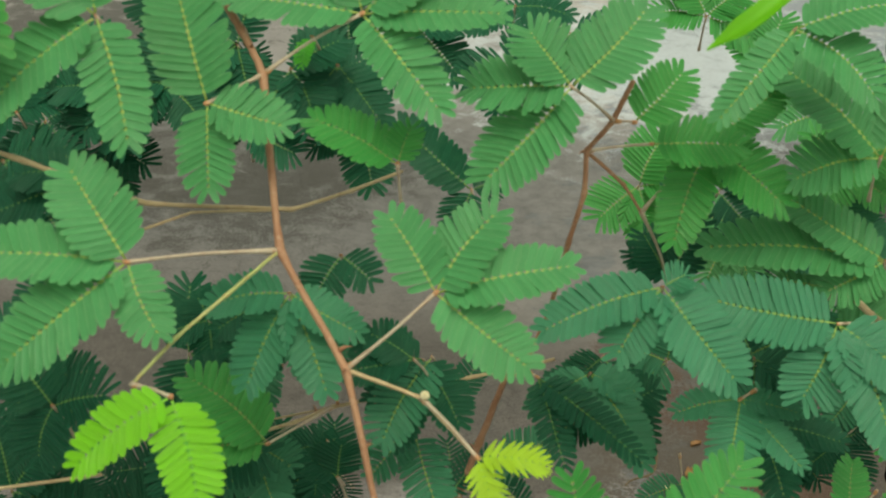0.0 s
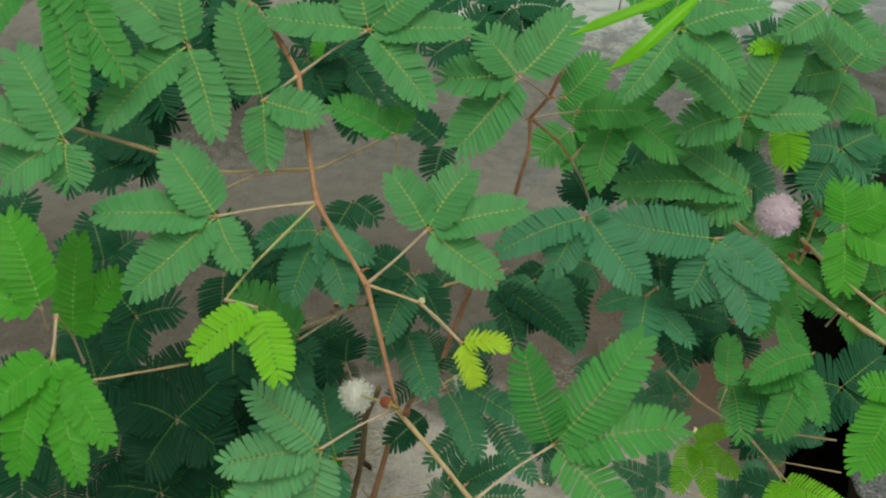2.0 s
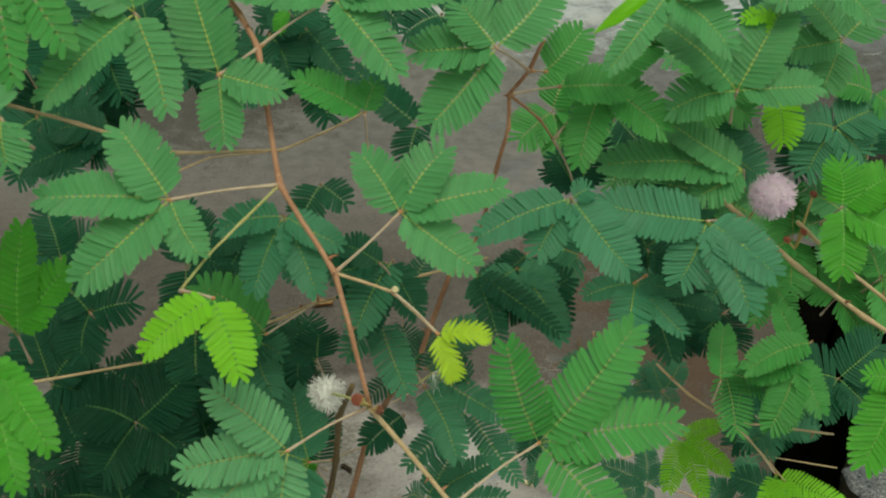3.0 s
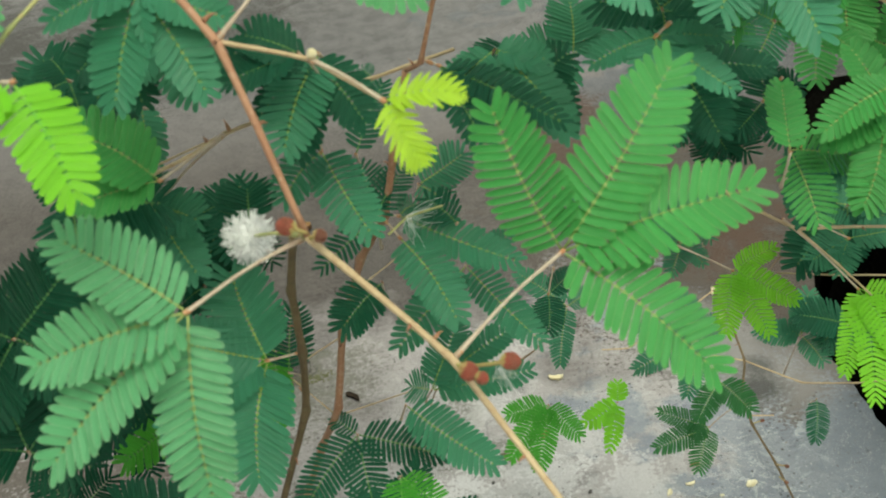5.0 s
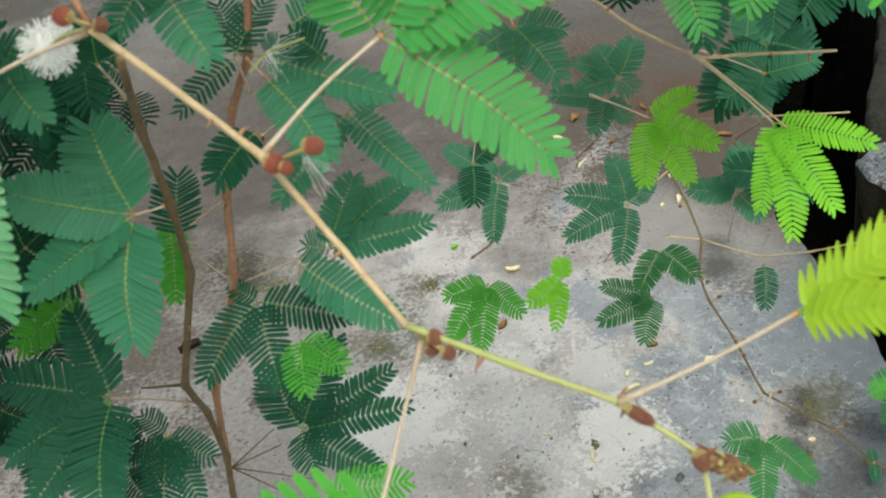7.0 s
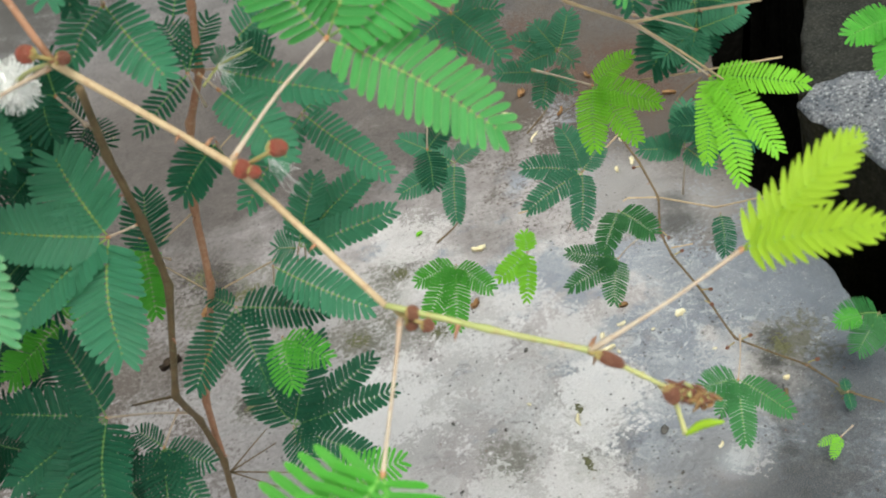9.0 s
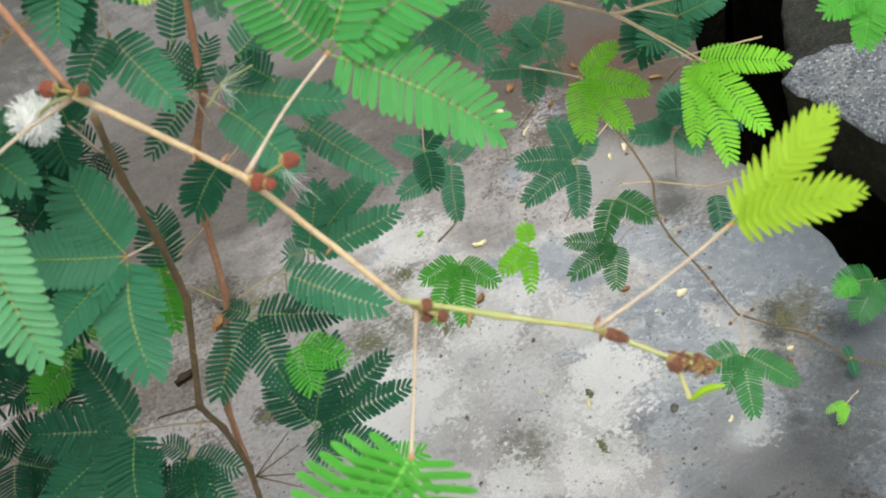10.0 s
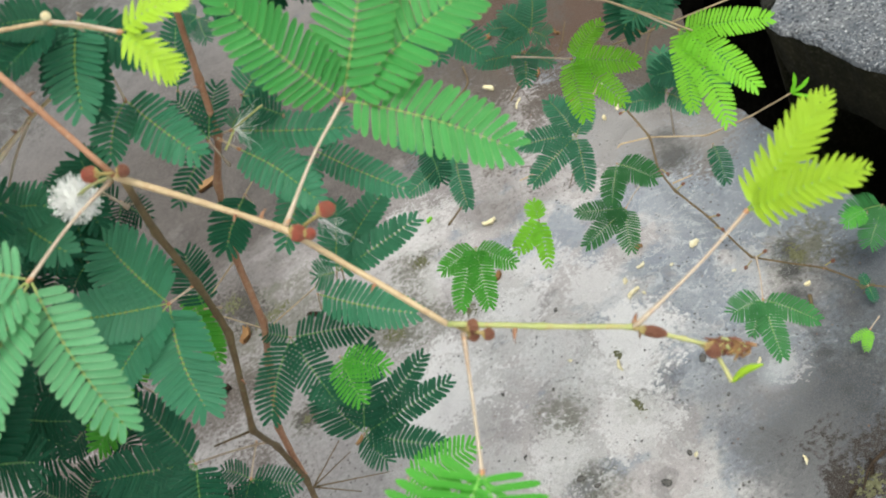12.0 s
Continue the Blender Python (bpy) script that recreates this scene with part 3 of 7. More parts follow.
def bud(plant, stalk_from, centre, axis, length, radius, tone="red", seed=4):
    """An egg-shaped cluster of unopened florets on a short stalk."""
    a = unit(axis)
    side = unit(np.cross(a, (0.2, 0.5, 0.8)))
    other = np.cross(a, side)
    c = np.array(centre, float)
    b = Build()
    tube(b, smooth_line([stalk_from, c], 4), [0.0005, 0.0005], 6, 1)
    blob(b, c, [side * radius * 0.92, other * radius * 0.92, a * length * 0.48], 6, 10, 0)
    count = int(110 * length / radius / 2)
    rng = np.random.default_rng(seed)
    for i in range(count):
        z = 1 - 2 * (i + 0.5) / count
        w = i * 2.39996
        r = math.sqrt(1 - z * z)
        d = r * math.cos(w) * side * radius + r * math.sin(w) * other * radius + z * a * length / 2
        n = unit(d)
        t1 = unit(np.cross(n, a + 0.01))
        g = radius * 0.145 * rng.uniform(0.8, 1.2)
        blob(b, c + d * 0.95, [t1 * g, np.cross(n, t1) * g, n * g * 1.3], 3, 5, 0 if z > -0.6 else 1)
    return b.make("flower_bud", [{"red": BUD_RED, "brown": BUD_BROWN, "pale": STRAW}[tone], BUD_GREEN], plant, {"red": "red flower bud cluster", "brown": "brown flower bud cluster", "pale": "pale dry flower bud"}[tone])


def tip_cluster(plant, start, end):
    """Dry brown bracts crowded at the end of the shoot."""
    b = Build()
    rng = np.random.default_rng(12)
    start, end = np.array(start), np.array(end)
    for i in range(150):
        c = start + (end - start) * rng.uniform(0.0, 0.9) + rng.normal(0, 0.0008, 3)
        a = unit(end - start + rng.normal(0, 0.006, 3)) * rng.uniform(0.0007, 0.0016)
        s = unit(np.cross(a, rng.normal(0, 1, 3)))
        blob(b, c, [s * 0.0005, unit(np.cross(a, s)) * 0.00035, a], 4, 5, int(rng.choice((0, 0, 1, 1, 1, 2))), 0.3, i)
    return b.make("shoot_tip", [DRY_LEAF, BUD_BROWN, BARK["green"]], plant, "dry brown bracts at the shoot tip")


def folded_shoot(plant, start, bend, end):
    """A young leaf still folded shut on its bent stalk."""
    b = Build()
    start, bend, end = (np.array(v) for v in (start, bend, end))
    tube(b, smooth_line([start, (start * 0.4 + bend * 0.6), bend], 4), [0.0006, 0.0005, 0.0007], 6, 0)
    way, side = end - bend, unit(np.cross(end - bend, FACE))
    line = smooth_line([bend, bend + way * 0.5 - side * 0.0008, end], 5)
    tube(b, line, [0.0004, 0.0009, 0.0009, 0.0003], 7, 1)
    return b.make("folded_leaf", [BARK["green"], LEAF["y"]], plant, "young yellow-green leaf folded shut")


def thread_tuft(plant, start, end):
    """Withered white threads hanging from a spent flower."""
    b = Build()
    rng = np.random.default_rng(20)
    start, end = np.array(start), np.array(end)
    for i in range(13):
        e = start + (end - start) * rng.uniform(0.4, 0.9) + rng.normal(0, 0.0022, 3)
        tube(b, smooth_line([start + rng.normal(0, 0.0003, 3), (start + e) / 2 + rng.normal(0, 0.0008, 3), e], 3), [0.00009, 0.00006, 0.00004], 3, 0, False)
    return b.make("withered_threads", [WHITE_THREAD], plant, "withered white flower threads")


def folded_pinna(plant, points, width, label="bright lime young leaf folded shut"):
    """A pinna closed flat like a blade, with a crease along its middle."""
    b = Build()
    line = smooth_line(points, 8)
    n, verts, faces = len(line), [], []
    for i in range(n):
        s = i / (n - 1)
        ahead = unit(line[min(i + 1, n - 1)] - line[max(i - 1, 0)])
        side = unit(np.cross(ahead, FACE))
        w = width * 0.5 * min(1.0, 0.35 + 3 * s, 4 * (1 - s) + 0.05)
        up = unit(np.cross(side, ahead))
        for k in (-1.0, -0.5, 0.0, 0.5, 1.0):
            verts.append(line[i] + side * w * k + up * w * 0.55 * (abs(k) - 0.4))
    for i in range(n - 1):
        for k in range(4):
            faces.append((i * 5 + k, i * 5 + k + 1, i * 5 + k + 6, i * 5 + k + 5))
    b.add(verts, faces)
    b.add([v - FACE * 0.0003 for v in verts], [f[::-1] for f in faces])
    return b.make("folded_leaf", [LEAF["l"]], plant, label)


# ---- the yard ----
GREENISH, DIRT_AND_SHADE, LIME, DAMP = (0.13, 0.13, 0.095), (0.088, 0.07, 0.056), (0.765, 0.745, 0.745), (0.095, 0.107, 0.128)
# patches with a soft outline
SLATE, GREY, LAVENDER, STREAK, BLOOM = (0.055, 0.062, 0.070), (0.13, 0.133, 0.138), (0.235, 0.228, 0.232), (0.035, 0.039, 0.038), (0.50, 0.53, 0.56)
CLEAN = (0.34, 0.325, 0.322)
SOFT = (SLATE, GREY, LAVENDER, STREAK, BLOOM, CLEAN)
FAR_DARK, PEAT, RUST = (0.052, 0.049, 0.043), (0.022, 0.016, 0.011), (0.085, 0.046, 0.028)
GROUND_SPOTS = (
    (-0.032, 0.558, 0.045, GREENISH, 0.80),
    (-0.072, 0.501, 0.037, GREENISH, 0.85),
    (-0.005, 0.479, 0.024, GREENISH, 0.70),
    (0.066, 0.297, 0.018, GREENISH, 0.60),
    (0.017, 0.320, 0.026, GREENISH, 0.50),
    (-0.171, 0.614, 0.074, GREENISH, 0.70),
    (0.232, 0.343, 0.036, GREENISH, 0.80),
    (-0.171, 0.465, 0.020, GREENISH, 0.80),
    (0.219, 0.525, 0.034, GREENISH, 0.75),
    (0.091, 0.307, 0.023, DAMP, 0.50),
    (0.004, 0.263, 0.025, DAMP, 0.80),
    (0.023, 0.330, 0.024, GREENISH, 0.55),
    (0.008, 0.303, 0.022, GREENISH, 0.50),
    (0.004, 0.268, 0.028, GREENISH, 0.70),
    (0.012, 0.246, 0.022, GREENISH, 0.55),
    (0.068, 0.297, 0.020, GREENISH, 0.80),
    (0.075, 0.350, 0.014, GREENISH, 0.80),
    (0.244, 0.339, 0.034, GREENISH, 0.90),
    (-0.047, 0.493, 0.030, GREENISH, 0.60),
    (0.183, 0.206, 0.060, SLATE, 0.96),
    (0.158, 0.176, 0.055, SLATE, 0.85),
    (0.219, 0.246, 0.055, SLATE, 0.70),
    (0.257, 0.282, 0.050, SLATE, 0.65),
    (0.134, 0.199, 0.050, GREY, 0.80),
    (0.150, 0.268, 0.040, LAVENDER, 0.60),
    (0.105, 0.263, 0.040, LAVENDER, 0.45),
    (0.123, 0.170, 0.040, GREY, 0.80),
    (0.229, 0.353, 0.013, STREAK, 0.82),
    (0.219, 0.332, 0.012, STREAK, 0.80),
    (0.210, 0.311, 0.011, STREAK, 0.78),
    (0.207, 0.298, 0.011, STREAK, 0.76),
    (0.205, 0.284, 0.010, STREAK, 0.74),
    (0.200, 0.268, 0.010, STREAK, 0.72),
    (0.195, 0.252, 0.009, STREAK, 0.70),
    (0.190, 0.238, 0.008, STREAK, 0.48),
    (0.189, 0.215, 0.006, STREAK, 0.40),
    (0.189, 0.196, 0.006, STREAK, 0.40),
    (0.095, 0.352, 0.049, LIME, 0.85),
    (0.095, 0.412, 0.040, LIME, 0.60),
    (-0.051, 0.408, 0.063, LIME, 0.75),
    (0.023, 0.456, 0.042, LIME, 0.65),
    (0.059, 0.487, 0.037, LIME, 0.55),
    (0.194, 0.355, 0.033, LIME, 0.36),
    (0.170, 0.262, 0.020, LIME, 0.33),
    (0.032, 0.391, 0.039, LIME, 0.50),
    (-0.011, 0.543, 0.032, LIME, 0.50),
    (-0.002, 0.285, 0.036, LIME, 0.65),
    (0.057, 0.288, 0.041, LIME, 0.60),
    (0.126, 0.333, 0.027, LIME, 0.33),
    (0.180, 0.308, 0.018, LIME, 0.30),
    (0.080, 0.322, 0.027, LIME, 0.70),
    (-0.008, 0.617, 0.047, LIME, 0.50),
    (0.055, 0.343, 0.032, LIME, 0.60),
    # darkens the ground below the left leaves, for both dirt and shade
    (-0.369, 0.515, 0.137, DIRT_AND_SHADE, 0.85),
    (0.245, 0.809, 0.228, DIRT_AND_SHADE, 0.95),
    (0.303, 0.660, 0.165, DIRT_AND_SHADE, 0.95),
    (0.227, 0.687, 0.119, DIRT_AND_SHADE, 0.90),
    (0.165, 0.821, 0.115, DIRT_AND_SHADE, 0.80),
    # far ground painted dark to stand for shadow and dark growth between leaves
    (0.620, 1.400, 0.300, FAR_DARK, 0.90),
    (0.560, 1.750, 0.260, FAR_DARK, 0.85),
    (-1.150, 2.450, 0.500, FAR_DARK, 0.85),
    (-0.779, 1.517, 0.260, FAR_DARK, 0.88),
    (-0.490, 1.437, 0.220, FAR_DARK, 0.88),
    (-0.403, 1.599, 0.220, FAR_DARK, 0.88),
    # four spots near the left stems: shade and dirt painted in one brown
    (-0.272, 0.544, 0.075, DIRT_AND_SHADE, 0.55),
    (-0.358, 0.654, 0.090, DIRT_AND_SHADE, 0.55),
    (-0.253, 0.649, 0.060, DIRT_AND_SHADE, 0.55),
    (-0.253, 0.418, 0.060, DIRT_AND_SHADE, 0.55),
    (0.250, 0.600, 0.110, DIRT_AND_SHADE, 0.95),
    (0.255, 0.780, 0.160, DIRT_AND_SHADE, 0.95),
    (0.130, 1.047, 0.070, RUST, 0.85),
    (0.256, 0.766, 0.080, RUST, 0.85),
    (0.115, 0.961, 0.060, RUST, 0.85),
    (0.233, 0.762, 0.070, RUST, 0.85),
    (0.171, 0.898, 0.060, RUST, 0.85),
    (0.199, 0.570, 0.065, CLEAN, 0.85),
    (0.175, 0.612, 0.055, CLEAN, 0.75),
    (0.245, 0.525, 0.050, CLEAN, 0.65),
    (0.218, 0.515, 0.024, STREAK, 0.75),
    (0.224, 0.545, 0.016, STREAK, 0.65),
    (-0.202, 0.655, 0.034, PEAT, 0.80),
    (-0.187, 0.626, 0.022, PEAT, 0.70),
    (-0.328, 0.606, 0.030, PEAT, 0.70),
    (-0.171, 0.467, 0.014, PEAT, 0.75),
    # wide pale bluish patch painted on the farthest ground
    (0.24, 2.35, 0.60, (0.62, 0.67, 0.72), 0.7),
    (0.158, 0.258, 0.015, BLOOM, 0.50),
    (0.165, 0.144, 0.046, PEAT, 0.95),
    (0.150, 0.140, 0.032, PEAT, 0.85),
)
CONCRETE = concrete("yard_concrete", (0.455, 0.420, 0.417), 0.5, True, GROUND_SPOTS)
SLAB = concrete("slab_concrete", (0.155, 0.17, 0.195), 0.15, False, (), 0.9)

DITCH_X, DITCH_Y = (0.284, 0.52), (0.30, 1.05)
DITCH_STEPS = list(np.linspace(0.30, 1.05, 76))


def lip(y):
    """The ragged edge of the drain: its x at this y."""
    run = float(np.interp(y, (0.30, 0.40, 0.50, 0.56, 0.63, 0.70, 0.80, 0.90, 1.05), (0.300, 0.298, 0.292, 0.282, 0.305, 0.330, 0.354, 0.370, 0.40)))
    return run + 0.010 * noise.noise((y * 16.0, 3.1, 0)) + 0.004 * noise.noise((y * 70.0, 7.7, 0))


def build_ground():
    xs = [-400, -60, -12, -4, -2, -1.2] + list(np.arange(-0.9, 0.24, 0.06)) + [DITCH_X[0], 0.4, 0.46, DITCH_X[1], 0.9, 1.5, 3, 10, 60, 400]
    ys = [-400, -60, -12, -4, -1.5, -0.8] + list(np.arange(-0.5, 0.28, 0.06)) + DITCH_STEPS + [1.5, 2.2, 4, 10, 60, 400]
    verts, faces = [], []
    for y in ys:
        for x in xs:
            verts.append((lip(y) if x == DITCH_X[0] and DITCH_Y[0] <= y <= DITCH_Y[1] else x, y, 0.0))
    w = len(xs)
    for j in range(len(ys) - 1):
        for i in range(w - 1):
            if DITCH_X[0] - 1e-6 <= xs[i] < DITCH_X[1] - 1e-6 and DITCH_Y[0] - 1e-6 <= ys[j] < DITCH_Y[1] - 1e-6:
                continue
            faces.append((j * w + i, j * w + i + 1, (j + 1) * w + i + 1, (j + 1) * w + i))
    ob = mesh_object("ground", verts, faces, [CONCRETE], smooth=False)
    tagged(ob, "weathered grey concrete yard with pale lime bloom, stains and painted plant shade", "ground", kind="structure")


build_ground()


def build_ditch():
    """An open drain beside the yard, its sides coloured near-black to stand for the shade inside."""
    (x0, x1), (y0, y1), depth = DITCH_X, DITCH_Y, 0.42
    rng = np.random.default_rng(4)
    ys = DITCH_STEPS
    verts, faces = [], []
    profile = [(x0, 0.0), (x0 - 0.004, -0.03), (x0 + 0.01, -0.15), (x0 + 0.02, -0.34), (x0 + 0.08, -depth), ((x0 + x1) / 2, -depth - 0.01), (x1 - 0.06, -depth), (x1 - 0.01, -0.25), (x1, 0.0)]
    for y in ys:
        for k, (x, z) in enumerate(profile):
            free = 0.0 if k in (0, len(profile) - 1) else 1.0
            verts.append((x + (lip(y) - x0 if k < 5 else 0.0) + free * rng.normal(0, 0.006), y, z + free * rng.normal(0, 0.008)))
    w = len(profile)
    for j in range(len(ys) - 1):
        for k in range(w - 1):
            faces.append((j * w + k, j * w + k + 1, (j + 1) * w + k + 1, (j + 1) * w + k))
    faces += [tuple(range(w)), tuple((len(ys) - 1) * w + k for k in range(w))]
    ob = mesh_object("drain_channel", verts, faces, [DRAIN_SHADE])
    tagged(ob, "deep open drain channel, its sides coloured black for the shade inside", "drain", kind="structure")


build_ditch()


def broken_block(name, outline, low, high, undercut, label, category, mats, seed):
    """A broken block of concrete: a ragged outline, a worn upper rim, rough sides that lean inward below."""
    p = np.array(outline, float)
    q = np.vstack([p, p[:1]])
    ring = np.vstack([q[i] + (q[i + 1] - q[i]) * np.arange(14)[:, None] / 14 for i in range(len(p))])
    ring += np.array([(noise.noise((x * 45, y * 45, seed)), noise.noise((x * 45, y * 45, seed + 5.0))) for x, y in ring]) * 0.006
    middle, n = ring.mean(0), len(ring)
    verts, faces, slots = [], [], []
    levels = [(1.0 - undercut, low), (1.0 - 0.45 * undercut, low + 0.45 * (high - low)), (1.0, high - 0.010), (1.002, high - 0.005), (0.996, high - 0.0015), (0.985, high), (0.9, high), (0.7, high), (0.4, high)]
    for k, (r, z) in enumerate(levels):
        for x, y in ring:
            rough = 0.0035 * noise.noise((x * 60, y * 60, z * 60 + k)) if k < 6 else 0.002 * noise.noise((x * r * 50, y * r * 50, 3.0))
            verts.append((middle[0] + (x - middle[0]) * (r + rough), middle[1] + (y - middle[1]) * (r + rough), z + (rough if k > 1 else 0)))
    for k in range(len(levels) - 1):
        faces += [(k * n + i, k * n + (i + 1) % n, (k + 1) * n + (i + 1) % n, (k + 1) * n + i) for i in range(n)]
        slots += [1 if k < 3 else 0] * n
    faces += [tuple(range(n))[::-1], tuple((len(levels) - 1) * n + i for i in range(n))]
    slots += [1, 0]
    return tagged(mesh_object(name, verts, faces, mats, slots), label, category)


def build_kerb():
    """The low rough kerb that bounds the drain on its far side."""
    x0, x1, y0, y1, z0, z1 = 0.53, 0.95, 0.80, 1.3, -0.44, 0.10
    bm = bmesh.new()
    bmesh.ops.create_cube(bm, size=1.0)
    bmesh.ops.bevel(bm, geom=bm.edges[:], offset=0.03, segments=2, profile=0.6, affect="EDGES")
    bmesh.ops.subdivide_edges(bm, edges=bm.edges[:], cuts=5, use_grid_fill=True)
    for v in bm.verts:
        p = Vector(((v.co.x + 0.5) * (x1 - x0) + x0, (v.co.y + 0.5) * (y1 - y0) + y0, (v.co.z + 0.5) * (z1 - z0) + z0))
        v.co = p + noise.noise_vector(p * 14.0) * 0.006
    for f in bm.faces:
        f.smooth = True
    me = bpy.data.meshes.new("kerb")
    bm.to_mesh(me)
    bm.free()
    me.materials.append(POST)
    tagged(new("kerb", me), "low rough grey concrete kerb beside the drain", "kerb", kind="structure")


build_kerb()
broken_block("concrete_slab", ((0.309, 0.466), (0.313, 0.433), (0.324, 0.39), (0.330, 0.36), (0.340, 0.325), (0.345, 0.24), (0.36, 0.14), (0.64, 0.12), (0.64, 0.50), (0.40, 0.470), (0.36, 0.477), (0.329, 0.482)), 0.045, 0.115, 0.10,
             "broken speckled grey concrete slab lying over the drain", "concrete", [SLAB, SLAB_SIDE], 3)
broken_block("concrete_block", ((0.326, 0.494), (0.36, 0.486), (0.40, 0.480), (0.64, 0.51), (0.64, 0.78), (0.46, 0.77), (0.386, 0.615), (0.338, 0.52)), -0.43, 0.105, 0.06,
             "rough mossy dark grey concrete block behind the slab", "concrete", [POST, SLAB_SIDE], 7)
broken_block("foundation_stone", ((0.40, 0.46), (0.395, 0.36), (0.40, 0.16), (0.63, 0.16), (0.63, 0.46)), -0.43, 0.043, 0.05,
             "rough mossy brown foundation stone, coloured darker for shade under the slab", "stone", [SHADED_MOSSY_STONE, SHADED_MOSSY_STONE], 5)


# ---- the plants ----

main = new_plant('tall sensitive plant branch with flower heads and large green leaves', (-0.1000, 0.1200, 0.0000))
# reddish-brown upper stem, tan middle, green tip
stem(main, 'brown', [0.0012, 0.0012, 0.0011, 0.001], ((-0.1490, 0.0758, 0.6664), (-0.1312, 0.0713, 0.6674), (-0.1122, 0.0662, 0.6614), (-0.1020, 0.0571, 0.6514), (-0.0952, 0.0500, 0.6424), (-0.0866, 0.0242, 0.6059), (-0.0683, 0.0113, 0.5810), (-0.0564, -0.0045, 0.5390)), prickles=5, seed=5)
stem(main, 'tan', [0.00105, 0.00095, 0.0009], ((-0.0564, -0.0045, 0.5390), (-0.0285, -0.0194, 0.5106), (-0.0056, -0.0498, 0.4831)), prickles=4, seed=8)
stem(main, 'green', [0.0009, 0.0008, 0.00068, 0.0005], ((-0.0056, -0.0498, 0.4831), (0.0135, -0.0615, 0.4776), (0.0312, -0.0737, 0.4745), (0.0394, -0.0798, 0.4692), (0.0442, -0.0835, 0.4663)), prickles=3, seed=9)
leaf(main, 'g', (-0.0278, -0.0193, 0.5110), (0.0003, -0.0003, 0.5221), (((-0.0135, 0.0040, 0.5636), 0.0192), ((0.0346, 0.0229, 0.5586), 0.0217), ((0.0514, 0.0051, 0.5293), 0.0218), ((0.0339, -0.0228, 0.4945), 0.0198),), near=True, slim=0.8)
leaf(main, 'p', (-0.0577, -0.0034, 0.5379), (-0.0801, -0.0295, 0.5409), (((-0.1066, -0.0181, 0.5578), 0.0178), ((-0.1161, -0.0339, 0.5351), 0.0178), ((-0.1141, -0.0464, 0.5171), 0.0178), ((-0.0826, -0.0459, 0.4997), 0.0166),), near=True, slim=0.8)
leaf(main, 'y', (0.0311, -0.0741, 0.4747), (0.0676, -0.0658, 0.4800), (((0.0969, -0.0656, 0.5007), 0.0143), ((0.0924, -0.0858, 0.4918), 0.0133),), near=True, slim=0.86)
leaf(main, 'm', (-0.0683, 0.0113, 0.5810), (-0.0476, 0.0206, 0.5987), (((-0.0619, 0.0308, 0.6168), 0.0155), ((-0.0322, 0.0331, 0.6186), 0.0175), ((-0.0118, 0.0265, 0.6062), 0.0155), ((-0.0213, 0.0119, 0.5823), 0.0171),), near=True, slim=0.98)
leaf(main, 'm', (-0.0866, 0.0242, 0.6059), (-0.1160, 0.0000, 0.6125), (((-0.1337, 0.0116, 0.6332), 0.0184), ((-0.1578, -0.0015, 0.6127), 0.0173), ((-0.1450, -0.0151, 0.5891), 0.0203), ((-0.1060, -0.0092, 0.5963), 0.0135),), near=True, slim=0.98)
leaf(main, 'm', (-0.0952, 0.0500, 0.6424), (-0.0712, 0.0587, 0.6568), (((-0.0475, 0.0457, 0.6335), 0.0184), ((-0.1089, 0.0592, 0.6602), 0.0168), ((-0.0779, 0.0724, 0.6803), 0.0168), ((-0.0456, 0.0705, 0.6749), 0.0180), ((-0.0327, 0.0609, 0.6579), 0.0140),), slim=0.98)
leaf(main, 'm', (-0.0952, 0.0500, 0.6424), (-0.1049, 0.0327, 0.6399), (((-0.1169, 0.0501, 0.6699), 0.0210), ((-0.1023, 0.0203, 0.6188), 0.0159), ((-0.0826, 0.0307, 0.6349), 0.0159),), slim=0.98)
leaf(main, 'g', (-0.0607, 0.0589, 0.6025), (-0.0609, 0.0510, 0.6196), (((-0.0869, 0.0563, 0.6303), 0.0161), ((-0.0574, 0.0574, 0.6301), 0.0120),), slim=0.98)
leaf(main, 'l', (-0.1119, -0.0150, 0.5896), (-0.0999, -0.0241, 0.5932), (((-0.1211, -0.0338, 0.5782), 0.0138), ((-0.0909, -0.0367, 0.5713), 0.0146),), near=True, slim=0.92)
stem(main, 'green', [0.0006, 0.0005, 0.0005], ((-0.0866, 0.0242, 0.6059), (-0.0964, 0.0104, 0.6001), (-0.1050, -0.0029, 0.5953), (-0.1119, -0.0150, 0.5896)), seed=3)
leaf(main, 'y', (-0.0499, 0.0130, 0.5732), (-0.0347, -0.0042, 0.5690), (((-0.0153, -0.0044, 0.5675), 0.0106), ((-0.0277, -0.0128, 0.5541), 0.0113),), near=True, slim=0.85)
stem(main, 'tan', [0.0007, 0.0006, 0.0005], ((-0.0683, 0.0113, 0.5810), (-0.0499, 0.0130, 0.5732), (-0.0347, -0.0042, 0.5690)), seed=4)
leaf(main, 'b', (-0.0035, -0.0534, 0.4812), (-0.0148, -0.0907, 0.4782), (((-0.0328, -0.1062, 0.4750), 0.0228), ((-0.0181, -0.1127, 0.4671), 0.0223), ((-0.0427, -0.0941, 0.4741), 0.0215),), near=True, bark='petiole', slim=0.68, count=0.62)
